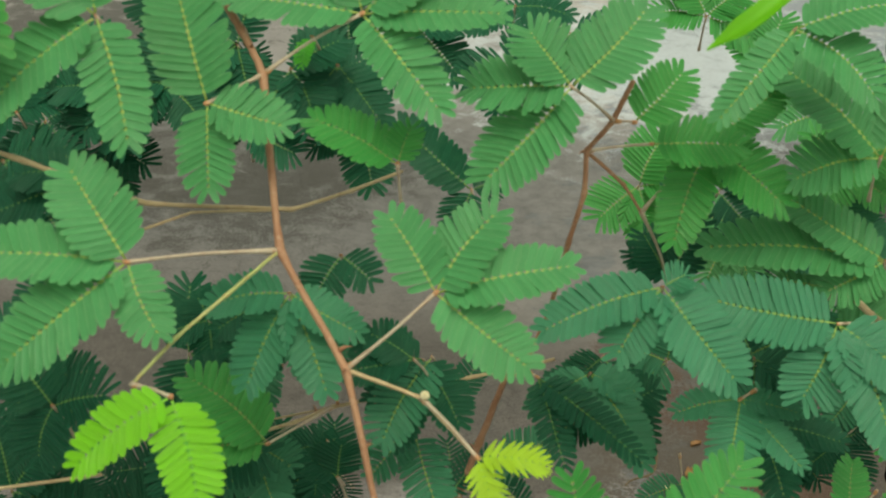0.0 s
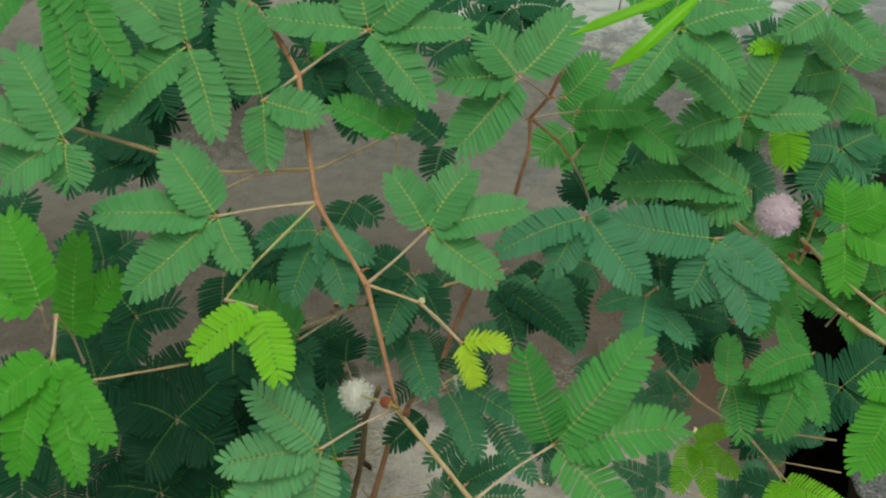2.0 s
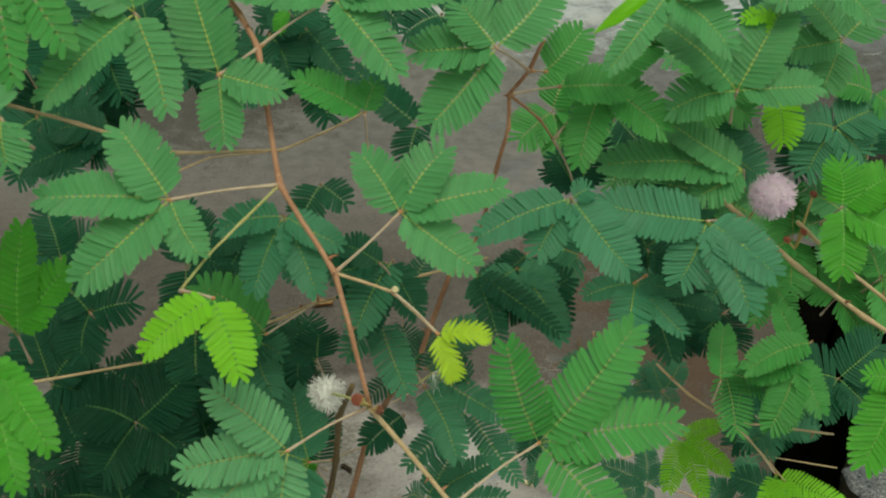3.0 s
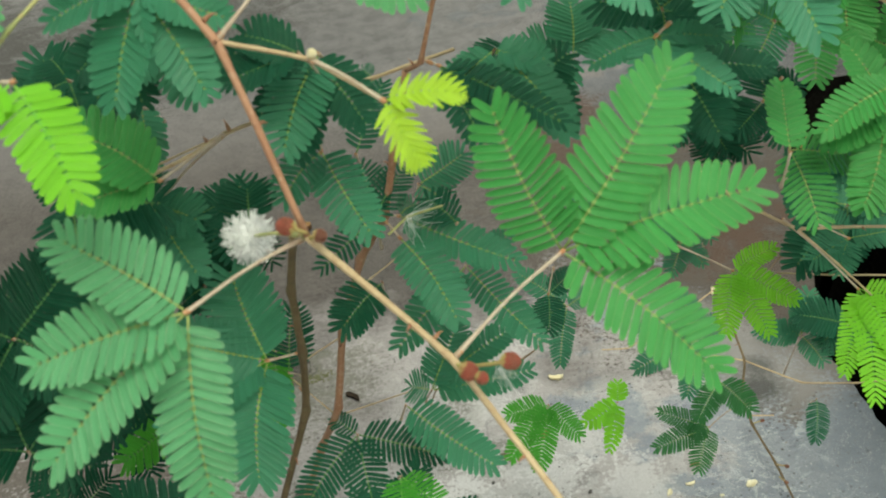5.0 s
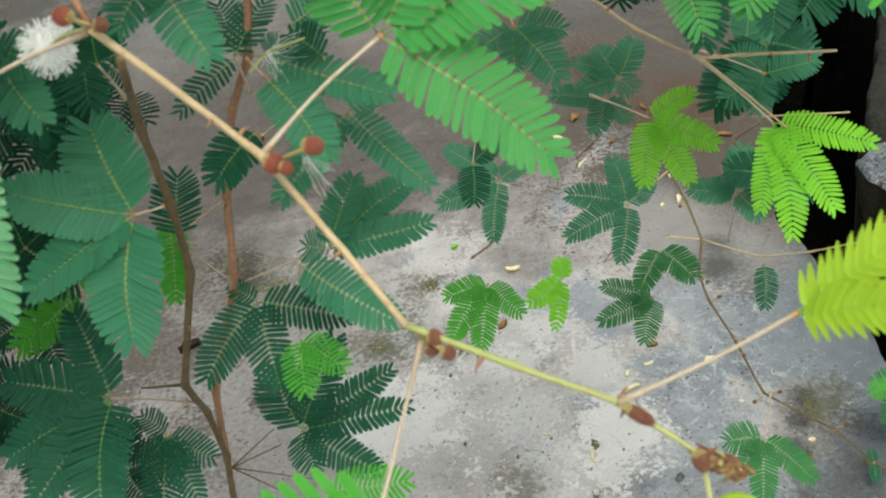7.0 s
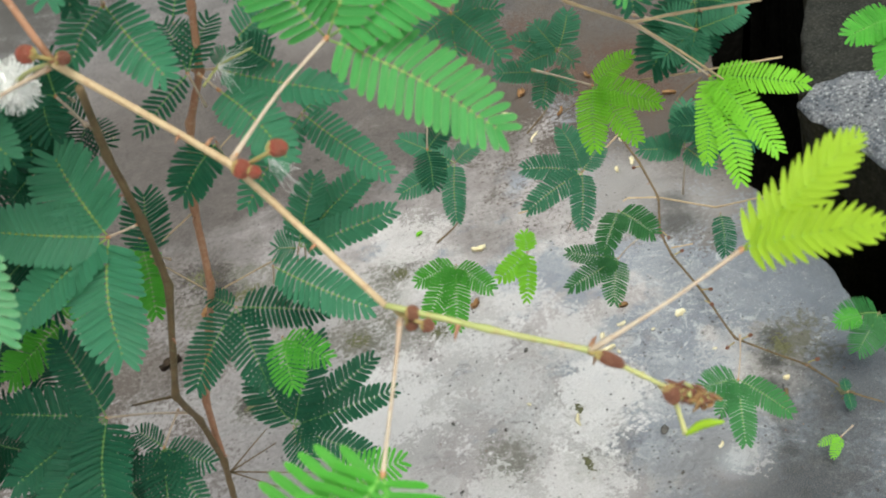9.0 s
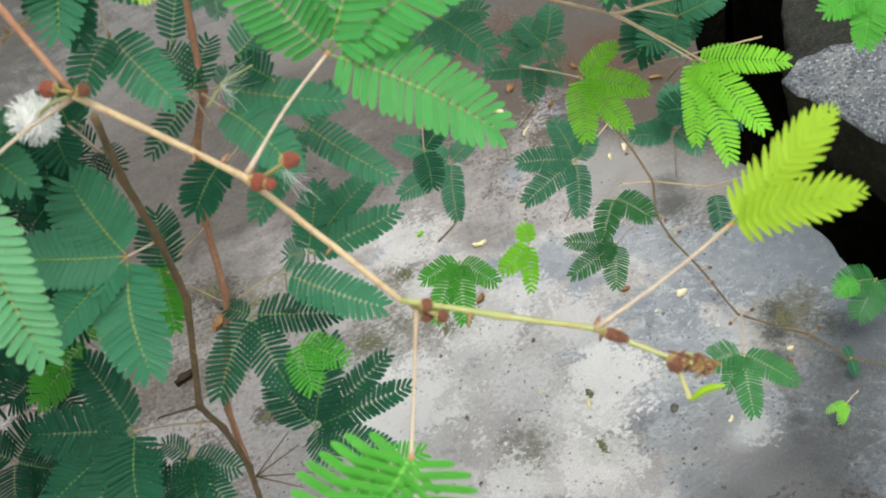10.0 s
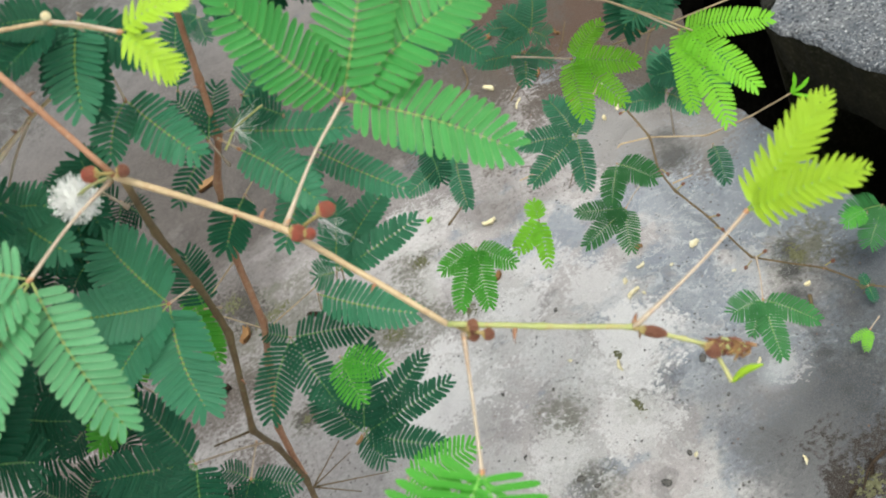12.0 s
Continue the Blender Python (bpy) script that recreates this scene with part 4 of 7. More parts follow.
leaf(main, 't', (-0.0889, 0.0549, 0.5735), (-0.0890, 0.0430, 0.5840), (((-0.1130, 0.0390, 0.5800), 0.0144), ((-0.1001, 0.0297, 0.5583), 0.0170), ((-0.0763, 0.0314, 0.5575), 0.0146), ((-0.0675, 0.0398, 0.5734), 0.0131),), slim=0.98)
leaf(main, 'd', (-0.0539, 0.0878, 0.5349), (-0.0560, 0.0760, 0.5460), (((-0.0800, 0.0765, 0.5514), 0.0145), ((-0.0645, 0.0627, 0.5197), 0.0145), ((-0.0740, 0.0681, 0.5328), 0.0121), ((-0.0421, 0.0674, 0.5257), 0.0159),), slim=0.98)
leaf(main, 'm', (-0.1226, 0.0340, 0.6491), (-0.1264, 0.0232, 0.6625), (((-0.1546, 0.0077, 0.6383), 0.0181), ((-0.1152, 0.0075, 0.6352), 0.0156), ((-0.1544, 0.0341, 0.6825), 0.0185), ((-0.1315, 0.0381, 0.6878), 0.0148),), slim=0.98)
leaf(main, 'g', (-0.1670, 0.0410, 0.6859), (-0.1666, 0.0290, 0.6966), (((-0.1412, 0.0055, 0.6553), 0.0176), ((-0.1569, -0.0004, 0.6465), 0.0158), ((-0.1902, 0.0094, 0.6652), 0.0162),), slim=0.98)
leaf(main, 'm', (-0.1568, 0.0057, 0.6257), (-0.1607, -0.0046, 0.6401), (((-0.1790, 0.0102, 0.6663), 0.0201), ((-0.1828, -0.0130, 0.6276), 0.0212), ((-0.1580, -0.0131, 0.6257), 0.0171), ((-0.1928, -0.0010, 0.6482), 0.0162),), slim=0.98)
leaf(main, 'b', (-0.1579, -0.0405, 0.5987), (-0.1555, -0.0543, 0.5928), (((-0.1774, -0.0637, 0.5784), 0.0162), ((-0.1649, -0.0734, 0.5613), 0.0162), ((-0.1458, -0.0736, 0.5597), 0.0126), ((-0.1365, -0.0675, 0.5694), 0.0126),), slim=0.98)
leaf(main, 'b', (-0.1700, -0.0206, 0.5786), (-0.1668, -0.0299, 0.5937), (((-0.1802, -0.0143, 0.6208), 0.0177), ((-0.1968, -0.0288, 0.5975), 0.0163),), slim=0.98)
leaf(main, 'b', (-0.1738, 0.0129, 0.5412), (-0.1727, 0.0046, 0.5582), (((-0.1723, 0.0245, 0.5915), 0.0159), ((-0.1559, 0.0182, 0.5799), 0.0171),), slim=0.98)
stem(main, 'green', [0.0006, 0.0005], ((-0.1557, -0.0532, 0.5909), (-0.1579, -0.0405, 0.5987), (-0.1727, 0.0046, 0.5582)), knots=False)
stem(main, 'tan', [0.0006, 0.0005], ((-0.1826, -0.0215, 0.5541), (-0.1619, -0.0023, 0.5457), (-0.1364, 0.0178, 0.5387)), knots=False)
stem(main, 'tan', [0.0007, 0.0006], ((-0.1750, 0.0120, 0.6400), (-0.1460, 0.0170, 0.6290), (-0.1190, 0.0230, 0.6170), (-0.0910, 0.0580, 0.6020), (-0.0780, 0.0780, 0.6000), (-0.0660, 0.1000, 0.5980)), seed=12)
stem(main, 'tan', [0.0004, 0.0004], ((-0.1400, 0.0050, 0.6070), (-0.1100, 0.0300, 0.6120), (-0.0950, 0.0520, 0.6040)), seed=13, knots=False)
leaf(main, 'd', (-0.1497, 0.0785, 0.5907), (-0.1532, 0.0672, 0.6033), (((-0.1854, 0.0586, 0.5910), 0.0197), ((-0.1751, 0.0670, 0.6044), 0.0175), ((-0.1614, 0.0599, 0.5915), 0.0175),), slim=0.98)
flower_head(main, (-0.0564, -0.0045, 0.5390), (-0.0735, 0.0182, 0.5271), 0.0044, 0.0058, WHITE_THREAD, "white thread-like flower head", 620, 3, 0.36)
bud(main, (-0.0561, -0.0045, 0.5397), (-0.0601, -0.0067, 0.5437), (-0.9506, 0.1702, 0.2594), 0.0042, 0.0019, 'red')
bud(main, (-0.0559, -0.0051, 0.5389), (-0.0531, -0.0084, 0.5411), (0.9402, -0.1876, -0.2844), 0.0030, 0.0015, 'brown')
bud(main, (-0.0250, -0.0239, 0.5113), (-0.0162, -0.0316, 0.5176), (0.9689, -0.1342, -0.2079), 0.0044, 0.0018, 'red')
bud(main, (-0.0278, -0.0202, 0.5097), (-0.0253, -0.0275, 0.5131), (0.7708, -0.3577, -0.5272), 0.0042, 0.0020, 'red')
bud(main, (-0.0278, -0.0202, 0.5097), (-0.0227, -0.0301, 0.5129), (0.8174, -0.3226, -0.4773), 0.0028, 0.0014, 'red')
bud(main, (-0.0042, -0.0483, 0.4796), (-0.0007, -0.0531, 0.4815), (0.9572, -0.1816, -0.2255), 0.0032, 0.0016, 'brown')
bud(main, (-0.0042, -0.0468, 0.4782), (-0.0017, -0.0530, 0.4785), (0.6064, -0.5016, -0.6169), 0.0028, 0.0014, 'brown')
bud(main, (-0.0038, -0.0501, 0.4805), (0.0015, -0.0569, 0.4801), (0.9310, -0.2293, -0.2839), 0.0030, 0.0014, 'brown')
bud(main, (0.0309, -0.0742, 0.4746), (0.0338, -0.0794, 0.4761), (0.7491, -0.4176, -0.5143), 0.0066, 0.0013, 'brown')
bud(main, (0.0422, -0.0811, 0.4660), (0.0432, -0.0860, 0.4680), (0.2442, -0.6125, -0.7518), 0.0040, 0.0016, 'brown')
bud(main, (-0.0499, 0.0130, 0.5732), (-0.0489, 0.0120, 0.5747), (0.3, -0.2, 0.9), 0.0022, 0.0011, "pale", 7)
tip_cluster(main, (0.0442, -0.0835, 0.4663), (0.0503, -0.0885, 0.4649))
folded_shoot(main, (0.0440, -0.0837, 0.4660), (0.0433, -0.0913, 0.4615), (0.0505, -0.0939, 0.4646))
thread_tuft(main, (-0.0185, -0.0276, 0.5130), (-0.0164, -0.0258, 0.5014))

upper = new_plant('sensitive plant branch with grey-green feathered leaves', (0.0200, 0.3000, 0.0000))
stem(upper, 'brown', [0.0009, 0.0009, 0.0009], ((-0.0002, 0.0812, 0.6360), (-0.0046, 0.0829, 0.6235), (-0.0111, 0.0859, 0.6130), (-0.0108, 0.0852, 0.6004), (-0.0142, 0.0894, 0.5823), (-0.0185, 0.1004, 0.5522), (-0.0261, 0.0985, 0.5300), (-0.0310, 0.1057, 0.5246)), prickles=3, seed=21)
stem(upper, 'brown', [0.0007, 0.0005], ((-0.0111, 0.0859, 0.6130), (0.0008, 0.0947, 0.6000), (0.0071, 0.0971, 0.5903)), seed=22)
leaf(upper, 'm', (-0.0048, 0.0801, 0.6247), (-0.0171, 0.0679, 0.6375), (((-0.0408, 0.0518, 0.6121), 0.0236), ((0.0043, 0.0814, 0.6587), 0.0207), ((-0.0324, 0.0766, 0.6532), 0.0216), ((-0.0486, 0.0657, 0.6359), 0.0225),), slim=0.98)
leaf(upper, 'g', (-0.0046, 0.0829, 0.6235), (0.0011, 0.0802, 0.6244), (((0.0161, 0.0895, 0.6390), 0.0169),), slim=0.98)
leaf(upper, 'g', (-0.0111, 0.0859, 0.6130), (0.0075, 0.0917, 0.6141), (((0.0365, 0.0932, 0.6147), 0.0179),), slim=0.98)
leaf(upper, 'g', (0.0071, 0.0971, 0.5903), (0.0254, 0.1024, 0.6113), (((0.0154, 0.0850, 0.5826), 0.0169), ((0.0513, 0.0932, 0.5941), 0.0206), ((0.0474, 0.1129, 0.6274), 0.0160),), slim=0.98)
leaf(upper, 'm', (0.0771, 0.1117, 0.5922), (0.0757, 0.1033, 0.6093), (((0.0390, 0.1177, 0.6361), 0.0247), ((0.0947, 0.1224, 0.6401), 0.0228), ((0.0464, 0.0977, 0.6019), 0.0206), ((0.1098, 0.1056, 0.6110), 0.0183),), slim=0.98)
leaf(upper, 'm', (0.0408, 0.1026, 0.6382), (0.0429, 0.0910, 0.6497), (((0.0789, 0.0973, 0.6577), 0.0180), ((0.0684, 0.0814, 0.6318), 0.0205), ((0.0217, 0.0757, 0.6254), 0.0128),), slim=0.98)
leaf(upper, 'm', (0.0879, 0.1163, 0.5603), (0.0839, 0.1062, 0.5745), (((0.0243, 0.1049, 0.5765), 0.0219), ((0.0484, 0.1159, 0.5933), 0.0167), ((0.0630, 0.0990, 0.5639), 0.0190),), slim=0.98)
leaf(upper, 'd', (0.0071, 0.0971, 0.5903), (0.0186, 0.1083, 0.5629), (((0.0081, 0.1167, 0.5778), 0.0180), ((0.0298, 0.1203, 0.5824), 0.0180), ((0.0036, 0.1127, 0.5714), 0.0146),), slim=0.98)
leaf(upper, 'm', (0.1261, 0.1442, 0.6048), (0.1221, 0.1343, 0.6193), (((0.0950, 0.1305, 0.6147), 0.0190), ((0.1136, 0.1223, 0.5997), 0.0181), ((0.1022, 0.1443, 0.6373), 0.0167), ((0.1404, 0.1438, 0.6340), 0.0214),), slim=0.98)
leaf(upper, 'm', (0.1018, 0.1289, 0.6389), (0.1040, 0.1173, 0.6505), (((0.0855, 0.1101, 0.6396), 0.0156), ((0.1260, 0.1087, 0.6346), 0.0201), ((0.1224, 0.1245, 0.6615), 0.0179),), slim=0.98)
leaf(upper, 'l', (0.0996, 0.1421, 0.5860), (0.0995, 0.1311, 0.5958), (((0.1029, 0.1197, 0.5765), 0.0185),), slim=0.98)
leaf(upper, 'l', (0.0931, 0.1308, 0.6236), (0.0904, 0.1192, 0.6351), (((0.0910, 0.1119, 0.6228), 0.0105), ((0.0757, 0.1167, 0.6319), 0.0091),), slim=0.98)
leaf(upper, 't', (0.0140, 0.0818, 0.5684), (0.0126, 0.0698, 0.5793), (((-0.0010, 0.0574, 0.5594), 0.0178), ((0.0371, 0.0559, 0.5544), 0.0214), ((0.0212, 0.0727, 0.5836), 0.0116), ((-0.0236, 0.0605, 0.5661), 0.0165),), slim=0.98)
leaf(upper, 't', (0.0913, 0.1171, 0.5461), (0.0673, 0.0853, 0.5627), (((0.0558, 0.0709, 0.5393), 0.0223), ((0.0865, 0.0664, 0.5297), 0.0223), ((0.0970, 0.0748, 0.5431), 0.0200), ((0.0237, 0.0868, 0.5681), 0.0228),), slim=0.98)
leaf(upper, 'd', (0.0072, 0.1174, 0.4976), (0.0032, 0.1071, 0.5116), (((-0.0174, 0.1012, 0.5031), 0.0194), ((0.0184, 0.1021, 0.5022), 0.0215), ((-0.0195, 0.1115, 0.5206), 0.0189), ((0.0226, 0.1130, 0.5203), 0.0179),), slim=0.98)
leaf(upper, 'd', (-0.0784, 0.0728, 0.5766), (-0.0781, 0.0608, 0.5874), (((-0.0862, 0.0525, 0.5741), 0.0153), ((-0.0668, 0.0569, 0.5801), 0.0131),), slim=0.98)
leaf(upper, 'd', (-0.0421, 0.1284, 0.5697), (-0.0457, 0.1189, 0.5851), (((-0.0734, 0.1299, 0.6055), 0.0160), ((-0.0498, 0.1100, 0.5704), 0.0170), ((-0.0362, 0.1219, 0.5895), 0.0160),), slim=0.98)
leaf(upper, 'd', (-0.0887, 0.1297, 0.6143), (-0.0886, 0.1177, 0.6251), (((-0.0714, 0.1078, 0.6074), 0.0163), ((-0.1017, 0.1075, 0.6088), 0.0187), ((-0.0877, 0.1070, 0.6070), 0.0140),), slim=0.98)
leaf(upper, 'b', (-0.0920, 0.1140, 0.6273), (-0.0931, 0.1020, 0.6381), (((-0.0960, 0.0967, 0.6294), 0.0067),), slim=0.98)
leaf(upper, 'd', (-0.0379, 0.2135, 0.6147), (-0.0369, 0.2016, 0.6256), (((-0.0127, 0.2008, 0.6226), 0.0160), ((-0.0551, 0.1952, 0.6160), 0.0160),), slim=0.98)
folded_pinna(upper, ((0.0344, 0.0141, 0.6874), (0.0238, 0.0049, 0.6806), (0.0156, 0.0007, 0.6740), (0.0074, 0.0010, 0.6674)), 0.0044)
folded_pinna(upper, ((0.0283, 0.0141, 0.6879), (0.0169, 0.0083, 0.6849), (0.0060, 0.0057, 0.6811), (-0.0047, 0.0059, 0.6763)), 0.0036)
stem(upper, 'tan', [0.0004, 0.0003], ((0.0472, 0.0328, 0.6789), (0.0343, 0.0142, 0.6877), (0.0279, 0.0143, 0.6882)), knots=False)

right_branch = new_plant('sensitive plant branch with tan stems and a pink flower head', (0.1600, 0.2500, 0.0000))
stem(right_branch, 'tan', [0.0014, 0.0013, 0.0012], ((0.0660, 0.1100, 0.5690), (0.0913, 0.1171, 0.5461), (0.1167, 0.1179, 0.5236), (0.1473, 0.1125, 0.5027), (0.1965, 0.1272, 0.4654)), prickles=3, seed=31)
stem(right_branch, 'tan', [0.0011, 0.001], ((0.1131, 0.1189, 0.5450), (0.1345, 0.1195, 0.5250), (0.1663, 0.1230, 0.4996)), seed=33, prickles=1)
stem(right_branch, 'tan', [0.0008, 0.0008, 0.0007], ((0.0686, 0.1465, 0.4504), (0.0871, 0.1506, 0.4296), (0.1118, 0.1557, 0.4095), (0.1291, 0.1586, 0.4055), (0.1695, 0.1684, 0.3927)), prickles=3, seed=34)
stem(right_branch, 'tan', [0.0006, 0.0005], ((0.1118, 0.1557, 0.4095), (0.1312, 0.1608, 0.3858), (0.1477, 0.1616, 0.3656)), seed=35)
stem(right_branch, 'tan', [0.0005, 0.0005], ((0.1261, 0.2181, 0.3421), (0.1523, 0.2114, 0.3409), (0.1947, 0.2122, 0.3326)), seed=36)
flower_head(right_branch, (0.0913, 0.1171, 0.5461), (0.0983, 0.1104, 0.5611), 0.0075, 0.0088, PINK_THREAD, "round lilac-pink thread-like flower head", 1500, 6)
bud(right_branch, (0.1137, 0.1174, 0.5328), (0.1158, 0.1167, 0.5412), (0.6, 0.2, 0.7), 0.0028, 0.0015, "red")
bud(right_branch, (0.1137, 0.1174, 0.5328), (0.1089, 0.1148, 0.5385), (0.6, 0.2, 0.7), 0.0028, 0.0015, "red")
bud(right_branch, (0.1137, 0.1174, 0.5328), (0.1196, 0.1250, 0.5549), (0.6, 0.2, 0.7), 0.0028, 0.0015, "red")
leaf(right_branch, 'b', (0.1209, 0.1133, 0.5471), (0.1243, 0.1029, 0.5608), (((0.1225, 0.1140, 0.5795), 0.0201), ((0.1248, 0.0874, 0.5347), 0.0192), ((0.1479, 0.1120, 0.5744), 0.0201), ((0.1491, 0.0979, 0.5508), 0.0201),), slim=0.98)
leaf(right_branch, 'g', (0.1201, 0.1081, 0.4799), (0.1172, 0.0965, 0.4916), (((0.0938, 0.0911, 0.4842), 0.0154), ((0.1045, 0.0774, 0.4642), 0.0174), ((0.1080, 0.1098, 0.5109), 0.0134), ((0.1278, 0.0821, 0.4707), 0.0151),))
leaf(right_branch, 'd', (0.1449, 0.1649, 0.4298), (0.1414, 0.1537, 0.4421), (((0.1080, 0.1522, 0.4405), 0.0163), ((0.1334, 0.1390, 0.4211), 0.0163), ((0.1271, 0.1466, 0.4320), 0.0163),))
leaf(right_branch, 'b', (0.2728, 0.2581, 0.2973), (0.2694, 0.2468, 0.3096), (((0.2407, 0.2461, 0.3081), 0.0204), ((0.2553, 0.2292, 0.2866), 0.0204), ((0.2509, 0.2474, 0.3101), 0.0204), ((0.2751, 0.2359, 0.2956), 0.0204),))
leaf(right_branch, 'b', (0.1449, 0.0616, 0.5036), (0.1420, 0.0500, 0.5153), (((0.1248, 0.0502, 0.5170), 0.0137), ((0.1252, 0.0310, 0.4846), 0.0228), ((0.1338, 0.0378, 0.4956), 0.0206),), slim=0.98)
leaf(right_branch, 't', (0.1658, 0.2695, 0.3392), (0.1619, 0.2594, 0.3510), (((0.1447, 0.2417, 0.3285), 0.0190), ((0.1656, 0.2401, 0.3259), 0.0207), ((0.1964, 0.2514, 0.3398), 0.0180), ((0.1686, 0.2730, 0.3686), 0.0180),), slim=1.1)
leaf(right_branch, 'd', (0.1891, 0.2819, 0.2467), (0.1852, 0.2712, 0.2599), (((0.1533, 0.2772, 0.2690), 0.0241), ((0.1655, 0.2658, 0.2524), 0.0241), ((0.2012, 0.2630, 0.2478), 0.0241),))

brown_plant = new_plant('sensitive plant with dark prickly stems and bluish-green leaves', (-0.1250, 0.2000, 0.0000))
stem(brown_plant, 'brown', [0.0013, 0.0016, 0.0018, 0.0020], ((-0.0310, 0.1057, 0.5246), (-0.0396, 0.1113, 0.4924), (-0.0458, 0.1136, 0.4691), (-0.0579, 0.1240, 0.4461), (-0.0705, 0.1299, 0.4109), (-0.0792, 0.1347, 0.3702), (-0.0922, 0.1515, 0.3355), (-0.1089, 0.1525, 0.2973), (-0.1160, 0.1542, 0.2556)), prickles=8, seed=41)
stem(brown_plant, 'dark', [0.0014, 0.0016, 0.0017, 0.0018, 0.0020], ((-0.0679, 0.0501, 0.5063), (-0.0762, 0.0744, 0.4714), (-0.0800, 0.0891, 0.4356), (-0.0865, 0.1047, 0.3969), (-0.1100, 0.1220, 0.3310), (-0.1131, 0.1439, 0.2947), (-0.1160, 0.1542, 0.2556), (-0.1247, 0.1649, 0.2097), (-0.1250, 0.2000, 0.0000)), prickles=9, seed=42)
leaf(brown_plant, 't', (-0.0800, 0.0891, 0.4356), (-0.0917, 0.0864, 0.4361), (((-0.1016, 0.1085, 0.4652), 0.0277), ((-0.1330, 0.0956, 0.4492), 0.0219), ((-0.1320, 0.0744, 0.4215), 0.0204), ((-0.1011, 0.0588, 0.4006), 0.0266),))
leaf(brown_plant, 't', (-0.0039, 0.1193, 0.5153), (-0.0032, 0.1072, 0.5264), (((0.0175, 0.0892, 0.5000), 0.0160), ((-0.0244, 0.0986, 0.5142), 0.0130), ((0.0148, 0.1039, 0.5213), 0.0130),))
leaf(brown_plant, 'k', (-0.1738, 0.1152, 0.4073), (-0.1719, 0.1033, 0.4190), (((-0.1476, 0.0921, 0.4053), 0.0192), ((-0.1570, 0.0874, 0.3996), 0.0171), ((-0.1750, 0.0895, 0.4021), 0.0192),), slim=0.8)
leaf(brown_plant, 't', (-0.0840, 0.0740, 0.5280), (-0.1141, 0.0922, 0.4975), (((-0.0985, 0.0881, 0.4914), 0.0165), ((-0.1335, 0.0975, 0.5055), 0.0165), ((-0.1029, 0.0775, 0.4762), 0.0172), ((-0.1252, 0.0816, 0.4825), 0.0165),))
leaf(brown_plant, 'd', (-0.1136, 0.1191, 0.4376), (-0.1111, 0.1104, 0.4536), (((-0.0974, 0.1306, 0.4825), 0.0203), ((-0.0933, 0.1143, 0.4590), 0.0166), ((-0.1073, 0.1037, 0.4439), 0.0166), ((-0.1234, 0.1061, 0.4475), 0.0166),))
leaf(brown_plant, 'd', (-0.0855, 0.1040, 0.4678), (-0.0873, 0.0957, 0.4847), (((-0.0866, 0.1050, 0.4980), 0.0204), ((-0.1000, 0.0997, 0.4906), 0.0153),))
stem(brown_plant, 'dark', [0.0008, 0.0006], ((-0.1100, 0.1220, 0.3310), (-0.1332, 0.1385, 0.3197)), knots=False)
stem(brown_plant, 'tan', [0.0007, 0.0007, 0.0007], ((-0.1075, 0.0618, 0.5238), (-0.0948, 0.0688, 0.5250), (-0.0840, 0.0740, 0.5280), (-0.0736, 0.0779, 0.5290), (-0.0420, 0.1005, 0.5260), (-0.0151, 0.1223, 0.5220)), seed=44, prickles=3)
stem(brown_plant, 'tan', [0.0004, 0.0003], ((-0.0840, 0.0740, 0.5280), (-0.1038, 0.0729, 0.5223), (-0.1199, 0.0790, 0.5137)), seed=45, knots=False)
stem(brown_plant, 'dark', [0.0005, 0.0003], ((-0.1152, 0.1523, 0.2496), (-0.0879, 0.1454, 0.2647)), knots=False)
stem(brown_plant, 'dark', [0.0005, 0.0003], ((-0.1152, 0.1523, 0.2496), (-0.0762, 0.1338, 0.2506)), knots=False)
stem(brown_plant, 'dark', [0.0005, 0.0003], ((-0.1152, 0.1523, 0.2496), (-0.0931, 0.1330, 0.2496)), knots=False)
stem(brown_plant, 'dark', [0.0005, 0.0003], ((-0.1152, 0.1523, 0.2496), (-0.0898, 0.1502, 0.2706)), knots=False)
stem(brown_plant, 'tan', [0.0004, 0.0003], ((-0.0724, 0.1368, 0.4034), (-0.0883, 0.1327, 0.3976)), knots=False)
stem(brown_plant, 'tan', [0.0004, 0.0003], ((-0.0821, 0.1427, 0.3593), (-0.0985, 0.1530, 0.3744)), knots=False)
stem(brown_plant, 'tan', [0.0004, 0.0003], ((-0.0632, 0.1639, 0.4072), (-0.0389, 0.1721, 0.4186)), knots=False)
stem(brown_plant, 'tan', [0.0004, 0.0003], ((-0.0810, 0.1426, 0.3592), (-0.0438, 0.1467, 0.3646)), knots=False)
leaf(brown_plant, 'g', (-0.0840, 0.0740, 0.5280), (-0.0997, 0.0525, 0.5278), (((-0.1287, 0.0637, 0.5445), 0.0211), ((-0.1252, 0.0501, 0.5247), 0.0141),))
leaf(brown_plant, 'd', (-0.1068, 0.0972, 0.5463), (-0.1080, 0.0850, 0.5573), (((-0.1177, 0.0733, 0.5406), 0.0175), ((-0.1033, 0.0720, 0.5385), 0.0146), ((-0.1236, 0.0787, 0.5484), 0.0146),))
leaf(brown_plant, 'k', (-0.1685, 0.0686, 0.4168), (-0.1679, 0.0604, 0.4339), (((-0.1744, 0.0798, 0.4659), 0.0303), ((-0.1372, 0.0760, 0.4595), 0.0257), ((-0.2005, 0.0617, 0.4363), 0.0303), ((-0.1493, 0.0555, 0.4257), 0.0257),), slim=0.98)
